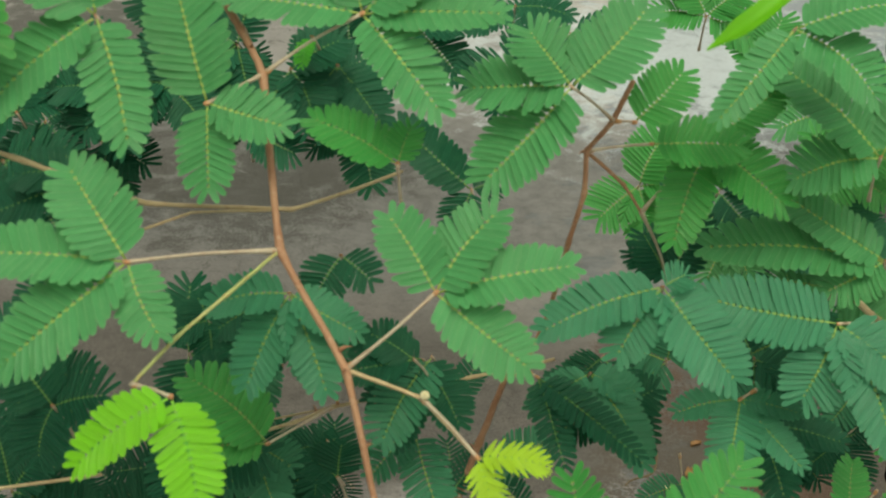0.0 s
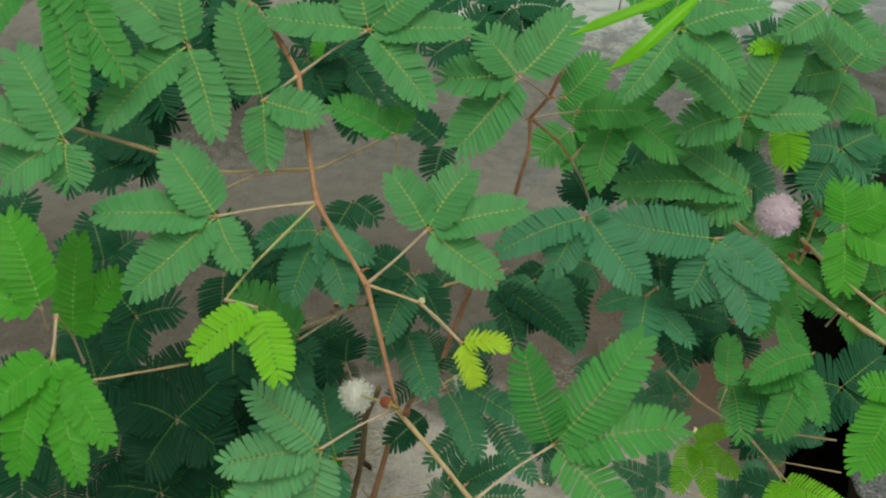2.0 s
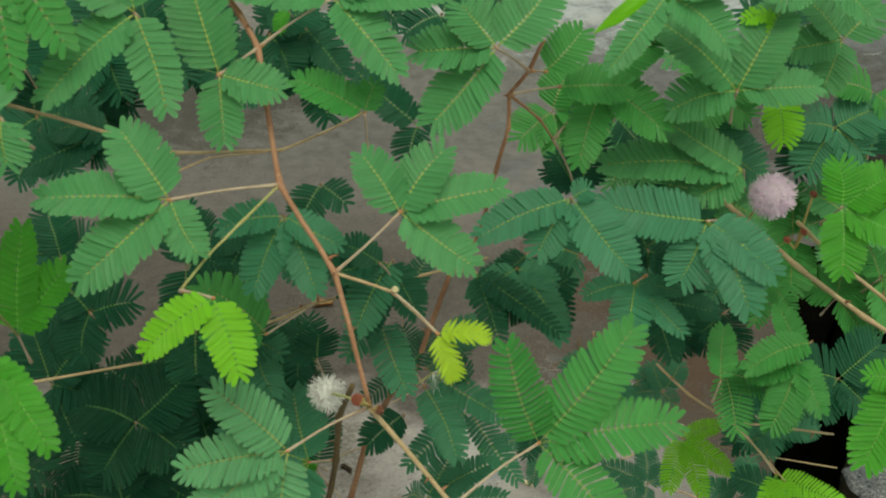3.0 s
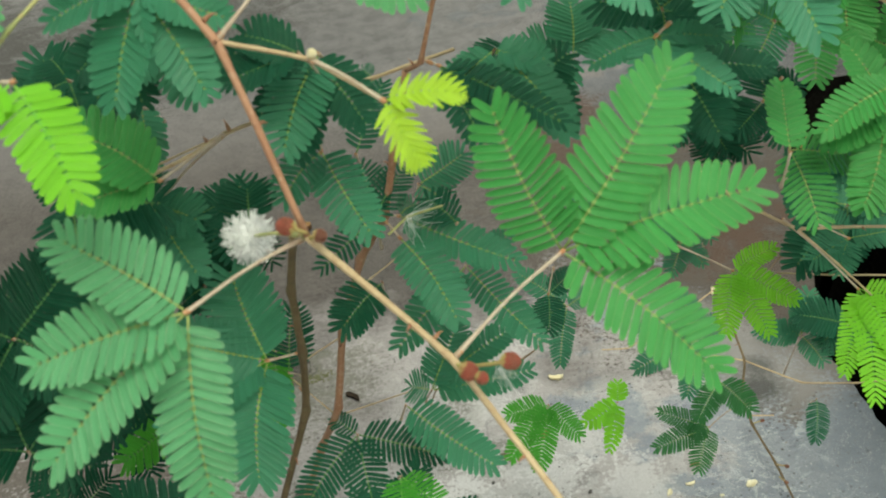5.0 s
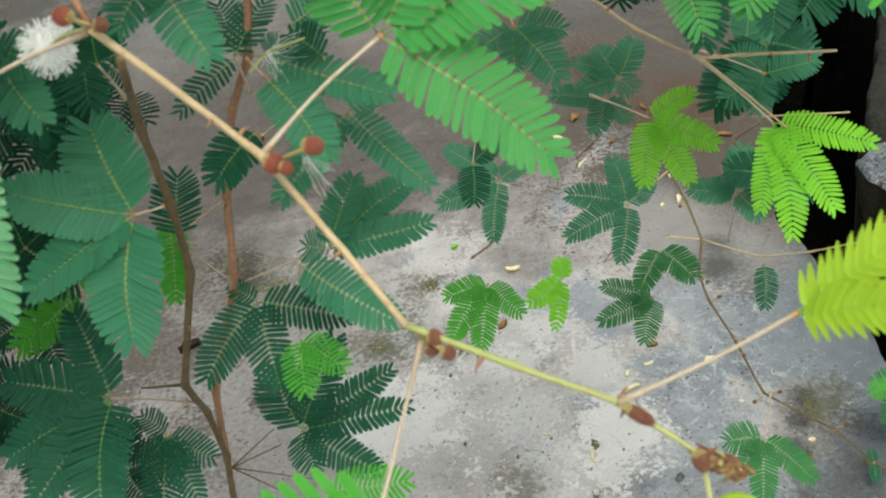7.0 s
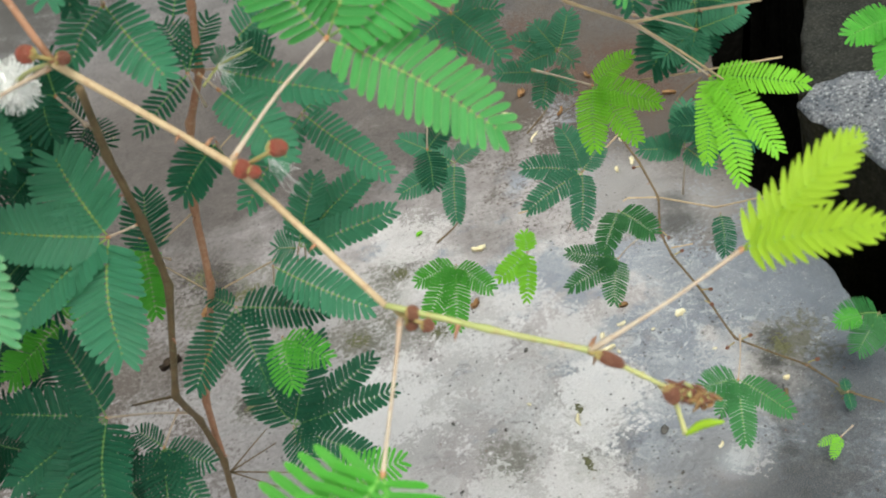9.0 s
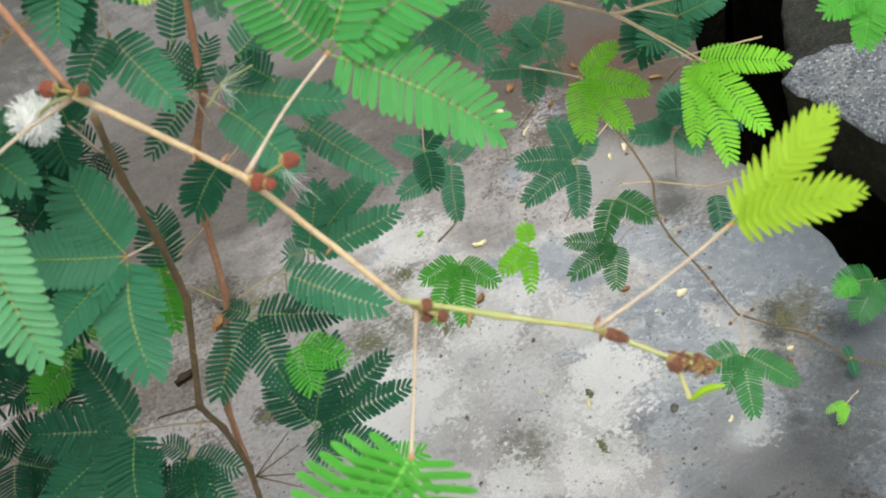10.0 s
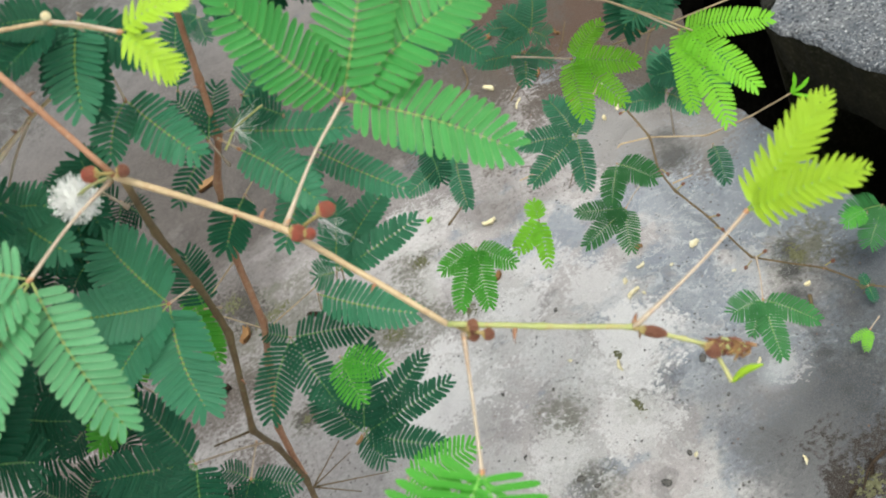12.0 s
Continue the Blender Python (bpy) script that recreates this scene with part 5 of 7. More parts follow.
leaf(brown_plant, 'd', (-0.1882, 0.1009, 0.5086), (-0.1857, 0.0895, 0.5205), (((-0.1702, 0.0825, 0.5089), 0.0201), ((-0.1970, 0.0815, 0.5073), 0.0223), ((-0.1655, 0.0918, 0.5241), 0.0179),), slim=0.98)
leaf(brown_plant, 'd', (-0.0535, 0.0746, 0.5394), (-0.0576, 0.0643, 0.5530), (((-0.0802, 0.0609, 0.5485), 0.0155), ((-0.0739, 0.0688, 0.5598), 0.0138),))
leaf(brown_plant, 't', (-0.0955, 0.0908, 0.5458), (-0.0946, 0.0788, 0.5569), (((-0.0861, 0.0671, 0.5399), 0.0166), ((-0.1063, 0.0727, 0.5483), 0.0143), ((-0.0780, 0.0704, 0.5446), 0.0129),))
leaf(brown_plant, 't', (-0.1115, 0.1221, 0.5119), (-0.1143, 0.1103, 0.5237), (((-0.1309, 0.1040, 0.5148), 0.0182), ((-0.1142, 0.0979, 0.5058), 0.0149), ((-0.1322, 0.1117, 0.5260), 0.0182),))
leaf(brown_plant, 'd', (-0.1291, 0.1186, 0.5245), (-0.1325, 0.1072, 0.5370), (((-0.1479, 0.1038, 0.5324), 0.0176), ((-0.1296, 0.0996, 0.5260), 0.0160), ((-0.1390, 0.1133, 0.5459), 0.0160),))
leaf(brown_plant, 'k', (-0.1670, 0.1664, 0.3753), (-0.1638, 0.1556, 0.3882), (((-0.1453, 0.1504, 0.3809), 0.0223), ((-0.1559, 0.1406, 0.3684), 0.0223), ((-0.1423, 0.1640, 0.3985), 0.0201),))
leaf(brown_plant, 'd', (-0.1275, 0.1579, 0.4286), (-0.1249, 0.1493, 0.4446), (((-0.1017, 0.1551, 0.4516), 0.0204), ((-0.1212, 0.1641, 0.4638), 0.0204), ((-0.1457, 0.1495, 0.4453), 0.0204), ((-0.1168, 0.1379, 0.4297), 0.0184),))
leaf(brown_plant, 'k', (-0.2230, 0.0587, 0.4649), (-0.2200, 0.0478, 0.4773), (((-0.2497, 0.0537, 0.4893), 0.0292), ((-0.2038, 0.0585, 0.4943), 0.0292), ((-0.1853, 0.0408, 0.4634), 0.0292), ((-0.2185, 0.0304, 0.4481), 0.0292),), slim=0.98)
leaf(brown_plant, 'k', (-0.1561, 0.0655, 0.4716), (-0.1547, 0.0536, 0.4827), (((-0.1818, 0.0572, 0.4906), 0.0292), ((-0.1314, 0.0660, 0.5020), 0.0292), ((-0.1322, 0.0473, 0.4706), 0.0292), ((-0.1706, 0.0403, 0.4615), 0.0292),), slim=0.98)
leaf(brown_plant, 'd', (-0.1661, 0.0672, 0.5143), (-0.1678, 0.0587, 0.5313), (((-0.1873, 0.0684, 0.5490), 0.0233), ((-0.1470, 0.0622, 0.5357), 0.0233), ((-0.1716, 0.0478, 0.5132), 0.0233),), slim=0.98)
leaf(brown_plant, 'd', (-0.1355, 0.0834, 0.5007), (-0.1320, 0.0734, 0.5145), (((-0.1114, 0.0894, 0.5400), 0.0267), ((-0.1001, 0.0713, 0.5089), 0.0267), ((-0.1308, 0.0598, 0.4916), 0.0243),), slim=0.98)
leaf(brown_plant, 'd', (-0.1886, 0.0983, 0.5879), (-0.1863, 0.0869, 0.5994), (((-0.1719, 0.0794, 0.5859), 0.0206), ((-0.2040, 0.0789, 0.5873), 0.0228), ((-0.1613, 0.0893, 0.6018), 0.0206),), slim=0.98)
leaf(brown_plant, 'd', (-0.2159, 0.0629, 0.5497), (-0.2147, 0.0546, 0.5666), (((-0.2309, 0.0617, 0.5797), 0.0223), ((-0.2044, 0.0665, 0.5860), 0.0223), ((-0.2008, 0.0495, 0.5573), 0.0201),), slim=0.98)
leaf(upper, 'd', (0.0605, 0.1515, 0.5040), (0.0566, 0.1407, 0.5171), (((0.0296, 0.1434, 0.5234), 0.0267), ((0.0785, 0.1350, 0.5060), 0.0267), ((0.0603, 0.1286, 0.4964), 0.0241), ((0.0396, 0.1522, 0.5374), 0.0214),), slim=0.98)
leaf(upper, 't', (0.0847, 0.1666, 0.5471), (0.0818, 0.1577, 0.5634), (((0.0588, 0.1498, 0.5517), 0.0262), ((0.1062, 0.1495, 0.5481), 0.0262), ((0.0913, 0.1702, 0.5839), 0.0262), ((0.0627, 0.1661, 0.5788), 0.0236),), slim=0.98)
leaf(upper, 'd', (0.1185, 0.2052, 0.5901), (0.1192, 0.1932, 0.6010), (((0.0920, 0.1986, 0.6120), 0.0267), ((0.1481, 0.2002, 0.6107), 0.0267), ((0.1389, 0.1819, 0.5807), 0.0267), ((0.1068, 0.1816, 0.5824), 0.0241),), slim=0.98)
leaf(upper, 't', (0.1427, 0.1937, 0.5495), (0.1428, 0.1816, 0.5603), (((0.1276, 0.1682, 0.5389), 0.0245), ((0.1668, 0.1884, 0.5701), 0.0272), ((0.1598, 0.1741, 0.5466), 0.0272), ((0.1237, 0.1820, 0.5623), 0.0218),), slim=0.98)
leaf(right_branch, 'd', (0.1610, 0.1680, 0.4269), (0.1604, 0.1559, 0.4378), (((0.1309, 0.1588, 0.4447), 0.0292), ((0.1857, 0.1676, 0.4558), 0.0292), ((0.1817, 0.1465, 0.4206), 0.0292), ((0.1438, 0.1446, 0.4199), 0.0262),), slim=0.98)
leaf(upper, 'd', (0.0352, 0.1627, 0.5634), (0.0382, 0.1517, 0.5759), (((0.0176, 0.1507, 0.5755), 0.0206), ((0.0544, 0.1433, 0.5607), 0.0232), ((0.0478, 0.1601, 0.5894), 0.0206),), slim=0.98)
leaf(upper, 'd', (-0.1029, 0.1181, 0.6153), (-0.1009, 0.1065, 0.6266), (((-0.1092, 0.0955, 0.6087), 0.0183), ((-0.0832, 0.1132, 0.6367), 0.0183), ((-0.0910, 0.0976, 0.6110), 0.0183),), slim=0.98)
leaf(upper, 'd', (0.1426, 0.2302, 0.5271), (0.1432, 0.2181, 0.5380), (((0.1216, 0.2239, 0.5475), 0.0245), ((0.1651, 0.2223, 0.5447), 0.0245), ((0.1348, 0.2069, 0.5195), 0.0245), ((0.1594, 0.2096, 0.5238), 0.0245),))
leaf(upper, 'g', (0.0845, 0.1754, 0.5720), (0.0838, 0.1633, 0.5828), (((0.0669, 0.1547, 0.5688), 0.0219), ((0.1006, 0.1694, 0.5928), 0.0219), ((0.1003, 0.1571, 0.5725), 0.0200), ((0.0673, 0.1708, 0.5952), 0.0200),))
leaf(upper, 'g', (0.1643, 0.2044, 0.5616), (0.1615, 0.1928, 0.5731), (((0.1388, 0.1955, 0.5777), 0.0232), ((0.1486, 0.1836, 0.5582), 0.0232), ((0.1765, 0.1848, 0.5600), 0.0232),))
leaf(upper, 'd', (-0.0388, 0.1916, 0.5999), (-0.0376, 0.1800, 0.6106), (((-0.0573, 0.1737, 0.6009), 0.0204), ((-0.0263, 0.1873, 0.6237), 0.0204), ((-0.0403, 0.1700, 0.5902), 0.0184), ((-0.0172, 0.1811, 0.6091), 0.0184),))
leaf(upper, 'd', (0.0926, 0.1972, 0.5417), (0.0886, 0.1867, 0.5554), (((0.0667, 0.1892, 0.5646), 0.0214), ((0.1046, 0.1957, 0.5711), 0.0214), ((0.0724, 0.1796, 0.5434), 0.0214), ((0.1083, 0.1821, 0.5423), 0.0214),))
leaf(brown_plant, 'd', (-0.1689, 0.2138, 0.5766), (-0.1718, 0.2022, 0.5883), (((-0.1519, 0.1941, 0.5679), 0.0238), ((-0.1896, 0.1910, 0.5684), 0.0238), ((-0.1953, 0.1999, 0.5878), 0.0238), ((-0.1788, 0.2119, 0.6098), 0.0238),), slim=0.98)
leaf(upper, 'd', (-0.1174, 0.2179, 0.5761), (-0.1139, 0.2078, 0.5895), (((-0.1159, 0.2182, 0.6117), 0.0238), ((-0.0917, 0.2150, 0.6007), 0.0238), ((-0.0866, 0.2025, 0.5735), 0.0238), ((-0.1156, 0.1972, 0.5679), 0.0238),), slim=0.98)
leaf(upper, 'd', (-0.0796, 0.2417, 0.5956), (-0.0764, 0.2310, 0.6079), (((-0.0719, 0.2419, 0.6299), 0.0238), ((-0.0467, 0.2364, 0.6139), 0.0238), ((-0.0559, 0.2232, 0.5879), 0.0238), ((-0.0881, 0.2180, 0.5829), 0.0238),), slim=0.98)
leaf(upper, 'd', (-0.0138, 0.2576, 0.5940), (-0.0147, 0.2458, 0.6045), (((0.0169, 0.2469, 0.6009), 0.0238), ((-0.0063, 0.2365, 0.5836), 0.0238), ((-0.0322, 0.2350, 0.5852), 0.0238), ((-0.0427, 0.2481, 0.6142), 0.0238),), slim=0.98)
leaf(upper, 'g', (0.0123, 0.2137, 0.5437), (0.0153, 0.2028, 0.5559), (((0.0281, 0.2154, 0.5798), 0.0238), ((0.0422, 0.2054, 0.5564), 0.0238), ((0.0219, 0.1922, 0.5326), 0.0238), ((-0.0034, 0.1941, 0.5411), 0.0238),), slim=0.98)
leaf(brown_plant, 'd', (-0.2258, 0.1905, 0.5388), (-0.2227, 0.1798, 0.5509), (((-0.2257, 0.1910, 0.5747), 0.0238), ((-0.1986, 0.1858, 0.5591), 0.0238), ((-0.2061, 0.1704, 0.5282), 0.0238), ((-0.2346, 0.1667, 0.5258), 0.0238),), slim=0.98)
leaf(upper, 'g', (0.0663, 0.2764, 0.5717), (0.0688, 0.2673, 0.5878), (((0.0530, 0.2750, 0.6068), 0.0238), ((0.0776, 0.2794, 0.6115), 0.0238), ((0.0930, 0.2712, 0.5916), 0.0238), ((0.0861, 0.2594, 0.5682), 0.0238),), slim=0.98)
leaf(upper, 'm', (0.0619, 0.2489, 0.5156), (0.0608, 0.2370, 0.5262), (((0.0872, 0.2376, 0.5226), 0.0238), ((0.0692, 0.2263, 0.5023), 0.0238), ((0.0482, 0.2238, 0.5009), 0.0238), ((0.0306, 0.2375, 0.5326), 0.0238),), slim=0.98)
leaf(upper, 'm', (0.0991, 0.2442, 0.5690), (0.0961, 0.2328, 0.5806), (((0.1154, 0.2239, 0.5585), 0.0238), ((0.0881, 0.2214, 0.5583), 0.0238), ((0.0662, 0.2265, 0.5729), 0.0238), ((0.0794, 0.2408, 0.6002), 0.0238),), slim=0.98)
leaf(upper, 'g', (0.0430, 0.2831, 0.5898), (0.0433, 0.2743, 0.6070), (((0.0175, 0.2730, 0.6089), 0.0238), ((0.0304, 0.2841, 0.6298), 0.0238), ((0.0621, 0.2820, 0.6197), 0.0238), ((0.0692, 0.2713, 0.5962), 0.0238),), slim=0.98)
leaf(brown_plant, 'd', (-0.2137, 0.1724, 0.4752), (-0.2165, 0.1630, 0.4915), (((-0.2374, 0.1524, 0.4734), 0.0238), ((-0.2439, 0.1641, 0.4988), 0.0238), ((-0.2246, 0.1745, 0.5170), 0.0238), ((-0.1985, 0.1710, 0.5051), 0.0238),), slim=0.98)
leaf(brown_plant, 'd', (-0.2222, 0.1598, 0.4279), (-0.2201, 0.1511, 0.4443), (((-0.2425, 0.1563, 0.4593), 0.0238), ((-0.2187, 0.1645, 0.4720), 0.0238), ((-0.1966, 0.1576, 0.4535), 0.0238), ((-0.1993, 0.1422, 0.4220), 0.0238),), slim=0.98)
leaf(upper, 'm', (0.1045, 0.2604, 0.4858), (0.1006, 0.2504, 0.5006), (((0.0958, 0.2397, 0.4790), 0.0238), ((0.0776, 0.2456, 0.4946), 0.0238), ((0.0783, 0.2573, 0.5188), 0.0238), ((0.1062, 0.2616, 0.5228), 0.0238),), slim=0.98)
leaf(right_branch, 't', (0.0374, 0.2182, 0.4562), (0.0353, 0.2093, 0.4730), (((0.0172, 0.1989, 0.4547), 0.0238), ((0.0121, 0.2107, 0.4802), 0.0238), ((0.0371, 0.2213, 0.4976), 0.0238), ((0.0580, 0.2190, 0.4891), 0.0238),), slim=0.98)
leaf(right_branch, 'd', (0.0746, 0.2676, 0.4590), (0.0780, 0.2571, 0.4722), (((0.0748, 0.2683, 0.4961), 0.0238), ((0.1046, 0.2651, 0.4841), 0.0238), ((0.0981, 0.2478, 0.4491), 0.0238), ((0.0721, 0.2465, 0.4512), 0.0238),), slim=0.98)
leaf(right_branch, 'g', (0.1194, 0.2433, 0.4472), (0.1182, 0.2346, 0.4644), (((0.0882, 0.2305, 0.4613), 0.0238), ((0.1006, 0.2432, 0.4855), 0.0238), ((0.1343, 0.2469, 0.4871), 0.0238), ((0.1446, 0.2334, 0.4572), 0.0238),), slim=0.98)
leaf(brown_plant, 'd', (-0.1455, 0.2324, 0.5881), (-0.1487, 0.2210, 0.6002), (((-0.1396, 0.2092, 0.5740), 0.0238), ((-0.1690, 0.2114, 0.5839), 0.0238), ((-0.1711, 0.2230, 0.6084), 0.0238), ((-0.1432, 0.2315, 0.6212), 0.0238),), slim=0.98)
leaf(upper, 'g', (0.1629, 0.2032, 0.4437), (0.1653, 0.1942, 0.4599), (((0.1426, 0.2011, 0.4715), 0.0238), ((0.1715, 0.2073, 0.4815), 0.0238), ((0.1933, 0.1998, 0.4690), 0.0238), ((0.1853, 0.1812, 0.4385), 0.0238),), slim=0.98)
leaf(upper, 'm', (0.0867, 0.1766, 0.5160), (0.0876, 0.1681, 0.5330), (((0.0624, 0.1698, 0.5358), 0.0238), ((0.0781, 0.1830, 0.5575), 0.0238), ((0.1098, 0.1768, 0.5472), 0.0238), ((0.1153, 0.1604, 0.5201), 0.0238),), slim=0.98)
leaf(upper, 't', (0.0679, 0.1695, 0.5044), (0.0697, 0.1577, 0.5159), (((0.0851, 0.1673, 0.5317), 0.0238), ((0.0957, 0.1560, 0.5130), 0.0238), ((0.0750, 0.1442, 0.4936), 0.0238), ((0.0438, 0.1505, 0.5041), 0.0238),), slim=0.98)
leaf(upper, 'm', (0.1608, 0.1918, 0.5025), (0.1576, 0.1804, 0.5144), (((0.1845, 0.1757, 0.5064), 0.0238), ((0.1505, 0.1662, 0.4909), 0.0238), ((0.1326, 0.1775, 0.5097), 0.0238), ((0.1344, 0.1878, 0.5265), 0.0238),), slim=0.98)
leaf(upper, 'g', (0.1383, 0.1940, 0.4869), (0.1342, 0.1839, 0.5009), (((0.1333, 0.1681, 0.4749), 0.0238), ((0.1119, 0.1760, 0.4880), 0.0238), ((0.1184, 0.1936, 0.5169), 0.0238), ((0.1343, 0.1986, 0.5252), 0.0238),), slim=0.98)
leaf(upper, 'g', (0.1772, 0.1928, 0.4648), (0.1805, 0.1827, 0.4794), (((0.1707, 0.1953, 0.5002), 0.0238), ((0.2044, 0.1929, 0.4961), 0.0238), ((0.2054, 0.1779, 0.4714), 0.0238), ((0.1913, 0.1681, 0.4553), 0.0238),), slim=0.98)
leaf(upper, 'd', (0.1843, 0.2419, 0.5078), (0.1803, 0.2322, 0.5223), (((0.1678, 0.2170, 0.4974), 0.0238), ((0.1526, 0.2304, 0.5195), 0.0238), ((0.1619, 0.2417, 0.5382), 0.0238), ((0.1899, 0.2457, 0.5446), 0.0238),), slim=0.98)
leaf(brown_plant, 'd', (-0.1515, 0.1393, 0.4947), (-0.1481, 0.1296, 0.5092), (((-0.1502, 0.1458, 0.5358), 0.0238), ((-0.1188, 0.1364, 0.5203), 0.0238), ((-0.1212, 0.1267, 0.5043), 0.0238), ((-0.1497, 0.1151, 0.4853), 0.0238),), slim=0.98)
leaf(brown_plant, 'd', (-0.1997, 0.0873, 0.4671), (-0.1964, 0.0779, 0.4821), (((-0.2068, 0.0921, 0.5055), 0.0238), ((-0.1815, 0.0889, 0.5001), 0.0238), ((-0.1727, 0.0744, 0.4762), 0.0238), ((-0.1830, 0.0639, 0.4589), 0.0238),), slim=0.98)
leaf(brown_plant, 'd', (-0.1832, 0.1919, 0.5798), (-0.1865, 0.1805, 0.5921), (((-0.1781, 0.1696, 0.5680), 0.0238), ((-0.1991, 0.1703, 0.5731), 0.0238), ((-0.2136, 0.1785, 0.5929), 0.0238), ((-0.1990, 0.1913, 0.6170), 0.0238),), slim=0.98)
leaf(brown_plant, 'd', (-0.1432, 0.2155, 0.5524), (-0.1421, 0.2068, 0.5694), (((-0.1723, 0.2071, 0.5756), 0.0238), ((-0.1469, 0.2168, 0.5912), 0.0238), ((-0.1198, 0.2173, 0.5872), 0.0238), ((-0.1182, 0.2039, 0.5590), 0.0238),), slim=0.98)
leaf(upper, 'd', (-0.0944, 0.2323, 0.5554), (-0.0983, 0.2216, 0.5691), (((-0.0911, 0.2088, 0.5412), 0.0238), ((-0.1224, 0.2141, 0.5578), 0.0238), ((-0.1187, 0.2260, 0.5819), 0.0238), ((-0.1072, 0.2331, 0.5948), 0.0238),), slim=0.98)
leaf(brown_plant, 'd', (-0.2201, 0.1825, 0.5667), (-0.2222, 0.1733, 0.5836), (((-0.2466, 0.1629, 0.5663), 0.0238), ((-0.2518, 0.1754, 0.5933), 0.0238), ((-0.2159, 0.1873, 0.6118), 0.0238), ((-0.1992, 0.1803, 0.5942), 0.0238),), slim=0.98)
# leaves in the shade-darkened green, added behind the upper left
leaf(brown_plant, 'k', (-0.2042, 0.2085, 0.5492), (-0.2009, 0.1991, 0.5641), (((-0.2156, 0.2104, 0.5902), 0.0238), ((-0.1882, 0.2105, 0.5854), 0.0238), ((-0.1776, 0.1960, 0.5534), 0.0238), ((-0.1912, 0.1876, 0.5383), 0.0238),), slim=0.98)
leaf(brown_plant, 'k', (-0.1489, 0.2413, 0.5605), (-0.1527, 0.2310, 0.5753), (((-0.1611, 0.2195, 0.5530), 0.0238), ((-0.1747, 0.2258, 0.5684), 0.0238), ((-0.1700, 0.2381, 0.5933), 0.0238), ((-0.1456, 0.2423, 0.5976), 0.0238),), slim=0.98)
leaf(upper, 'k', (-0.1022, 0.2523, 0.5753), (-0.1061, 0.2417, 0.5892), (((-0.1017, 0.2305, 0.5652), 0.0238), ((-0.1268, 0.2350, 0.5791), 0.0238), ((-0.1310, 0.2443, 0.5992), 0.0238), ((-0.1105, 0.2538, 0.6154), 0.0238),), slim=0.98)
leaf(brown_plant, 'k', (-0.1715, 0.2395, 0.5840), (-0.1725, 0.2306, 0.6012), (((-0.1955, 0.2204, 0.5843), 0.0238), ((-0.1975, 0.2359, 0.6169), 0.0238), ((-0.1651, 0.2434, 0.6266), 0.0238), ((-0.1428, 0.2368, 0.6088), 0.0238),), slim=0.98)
leaf(brown_plant, 't', (-0.0504, 0.0850, 0.5350), (-0.0536, 0.0779, 0.5462), (((-0.0674, 0.0516, 0.5281), 0.0187),), slim=0.86)
leaf(brown_plant, 't', (-0.0567, 0.0893, 0.5276), (-0.0594, 0.0848, 0.5124), (((-0.0738, 0.0710, 0.5028), 0.0150), ((-0.0461, 0.0576, 0.4944), 0.0171),), slim=0.86)
leaf(brown_plant, 'd', (-0.0490, 0.1150, 0.4554), (-0.0488, 0.1068, 0.4726), (((-0.0524, 0.1262, 0.4856), 0.0157), ((-0.0703, 0.0935, 0.4630), 0.0122), ((-0.0354, 0.1229, 0.4837), 0.0143),), slim=0.62)
leaf(brown_plant, 't', (-0.0482, 0.1147, 0.4696), (-0.0414, 0.1172, 0.4661), (((-0.0010, 0.0959, 0.4528), 0.0151), ((-0.0333, 0.1209, 0.4688), 0.0111),), slim=0.84)
leaf(brown_plant, 't', (-0.0463, 0.1101, 0.4702), (-0.0417, 0.1075, 0.4633), (((-0.0248, 0.0779, 0.4438), 0.0178),), slim=0.9)
leaf(brown_plant, 't', (-0.0232, 0.1401, 0.4205), (-0.0208, 0.1323, 0.4311), (((0.0039, 0.1018, 0.4112), 0.0149), ((-0.0516, 0.1078, 0.4138), 0.0161), ((-0.0013, 0.1409, 0.4374), 0.0120),), slim=0.8)
leaf(brown_plant, 'd', (-0.0519, 0.1246, 0.4279), (-0.0513, 0.1186, 0.4386), (((-0.0703, 0.1041, 0.4284), 0.0193),), slim=1.0)
leaf(brown_plant, 't', (-0.0444, 0.1379, 0.3636), (-0.0409, 0.1298, 0.3762), (((-0.0251, 0.1541, 0.3930), 0.0169), ((-0.0020, 0.1479, 0.3893), 0.0156), ((0.0019, 0.1310, 0.3781), 0.0147), ((-0.0523, 0.1331, 0.3782), 0.0151),), slim=0.84)
leaf(brown_plant, 'k', (-0.0430, 0.1455, 0.3555), (-0.0395, 0.1373, 0.3696), (((-0.0169, 0.1487, 0.3778), 0.0124),), slim=0.7)
leaf(brown_plant, 't', (-0.0547, 0.1270, 0.3660), (-0.0513, 0.1194, 0.3794), (((-0.0178, 0.0934, 0.3626), 0.0186),), slim=0.84)
leaf(brown_plant, 'd', (-0.0762, 0.1387, 0.3426), (-0.0739, 0.1327, 0.3563), (((-0.1001, 0.1085, 0.3393), 0.0188), ((-0.0691, 0.1000, 0.3343), 0.0192), ((-0.0371, 0.1199, 0.3485), 0.0179), ((-0.0845, 0.1407, 0.3614), 0.0103),), slim=0.72)
leaf(brown_plant, 'b', (-0.0595, 0.1187, 0.3428), (-0.0574, 0.1068, 0.3549), (((-0.0406, 0.0934, 0.3463), 0.0145), ((-0.0588, 0.0871, 0.3416), 0.0158),), slim=0.7)
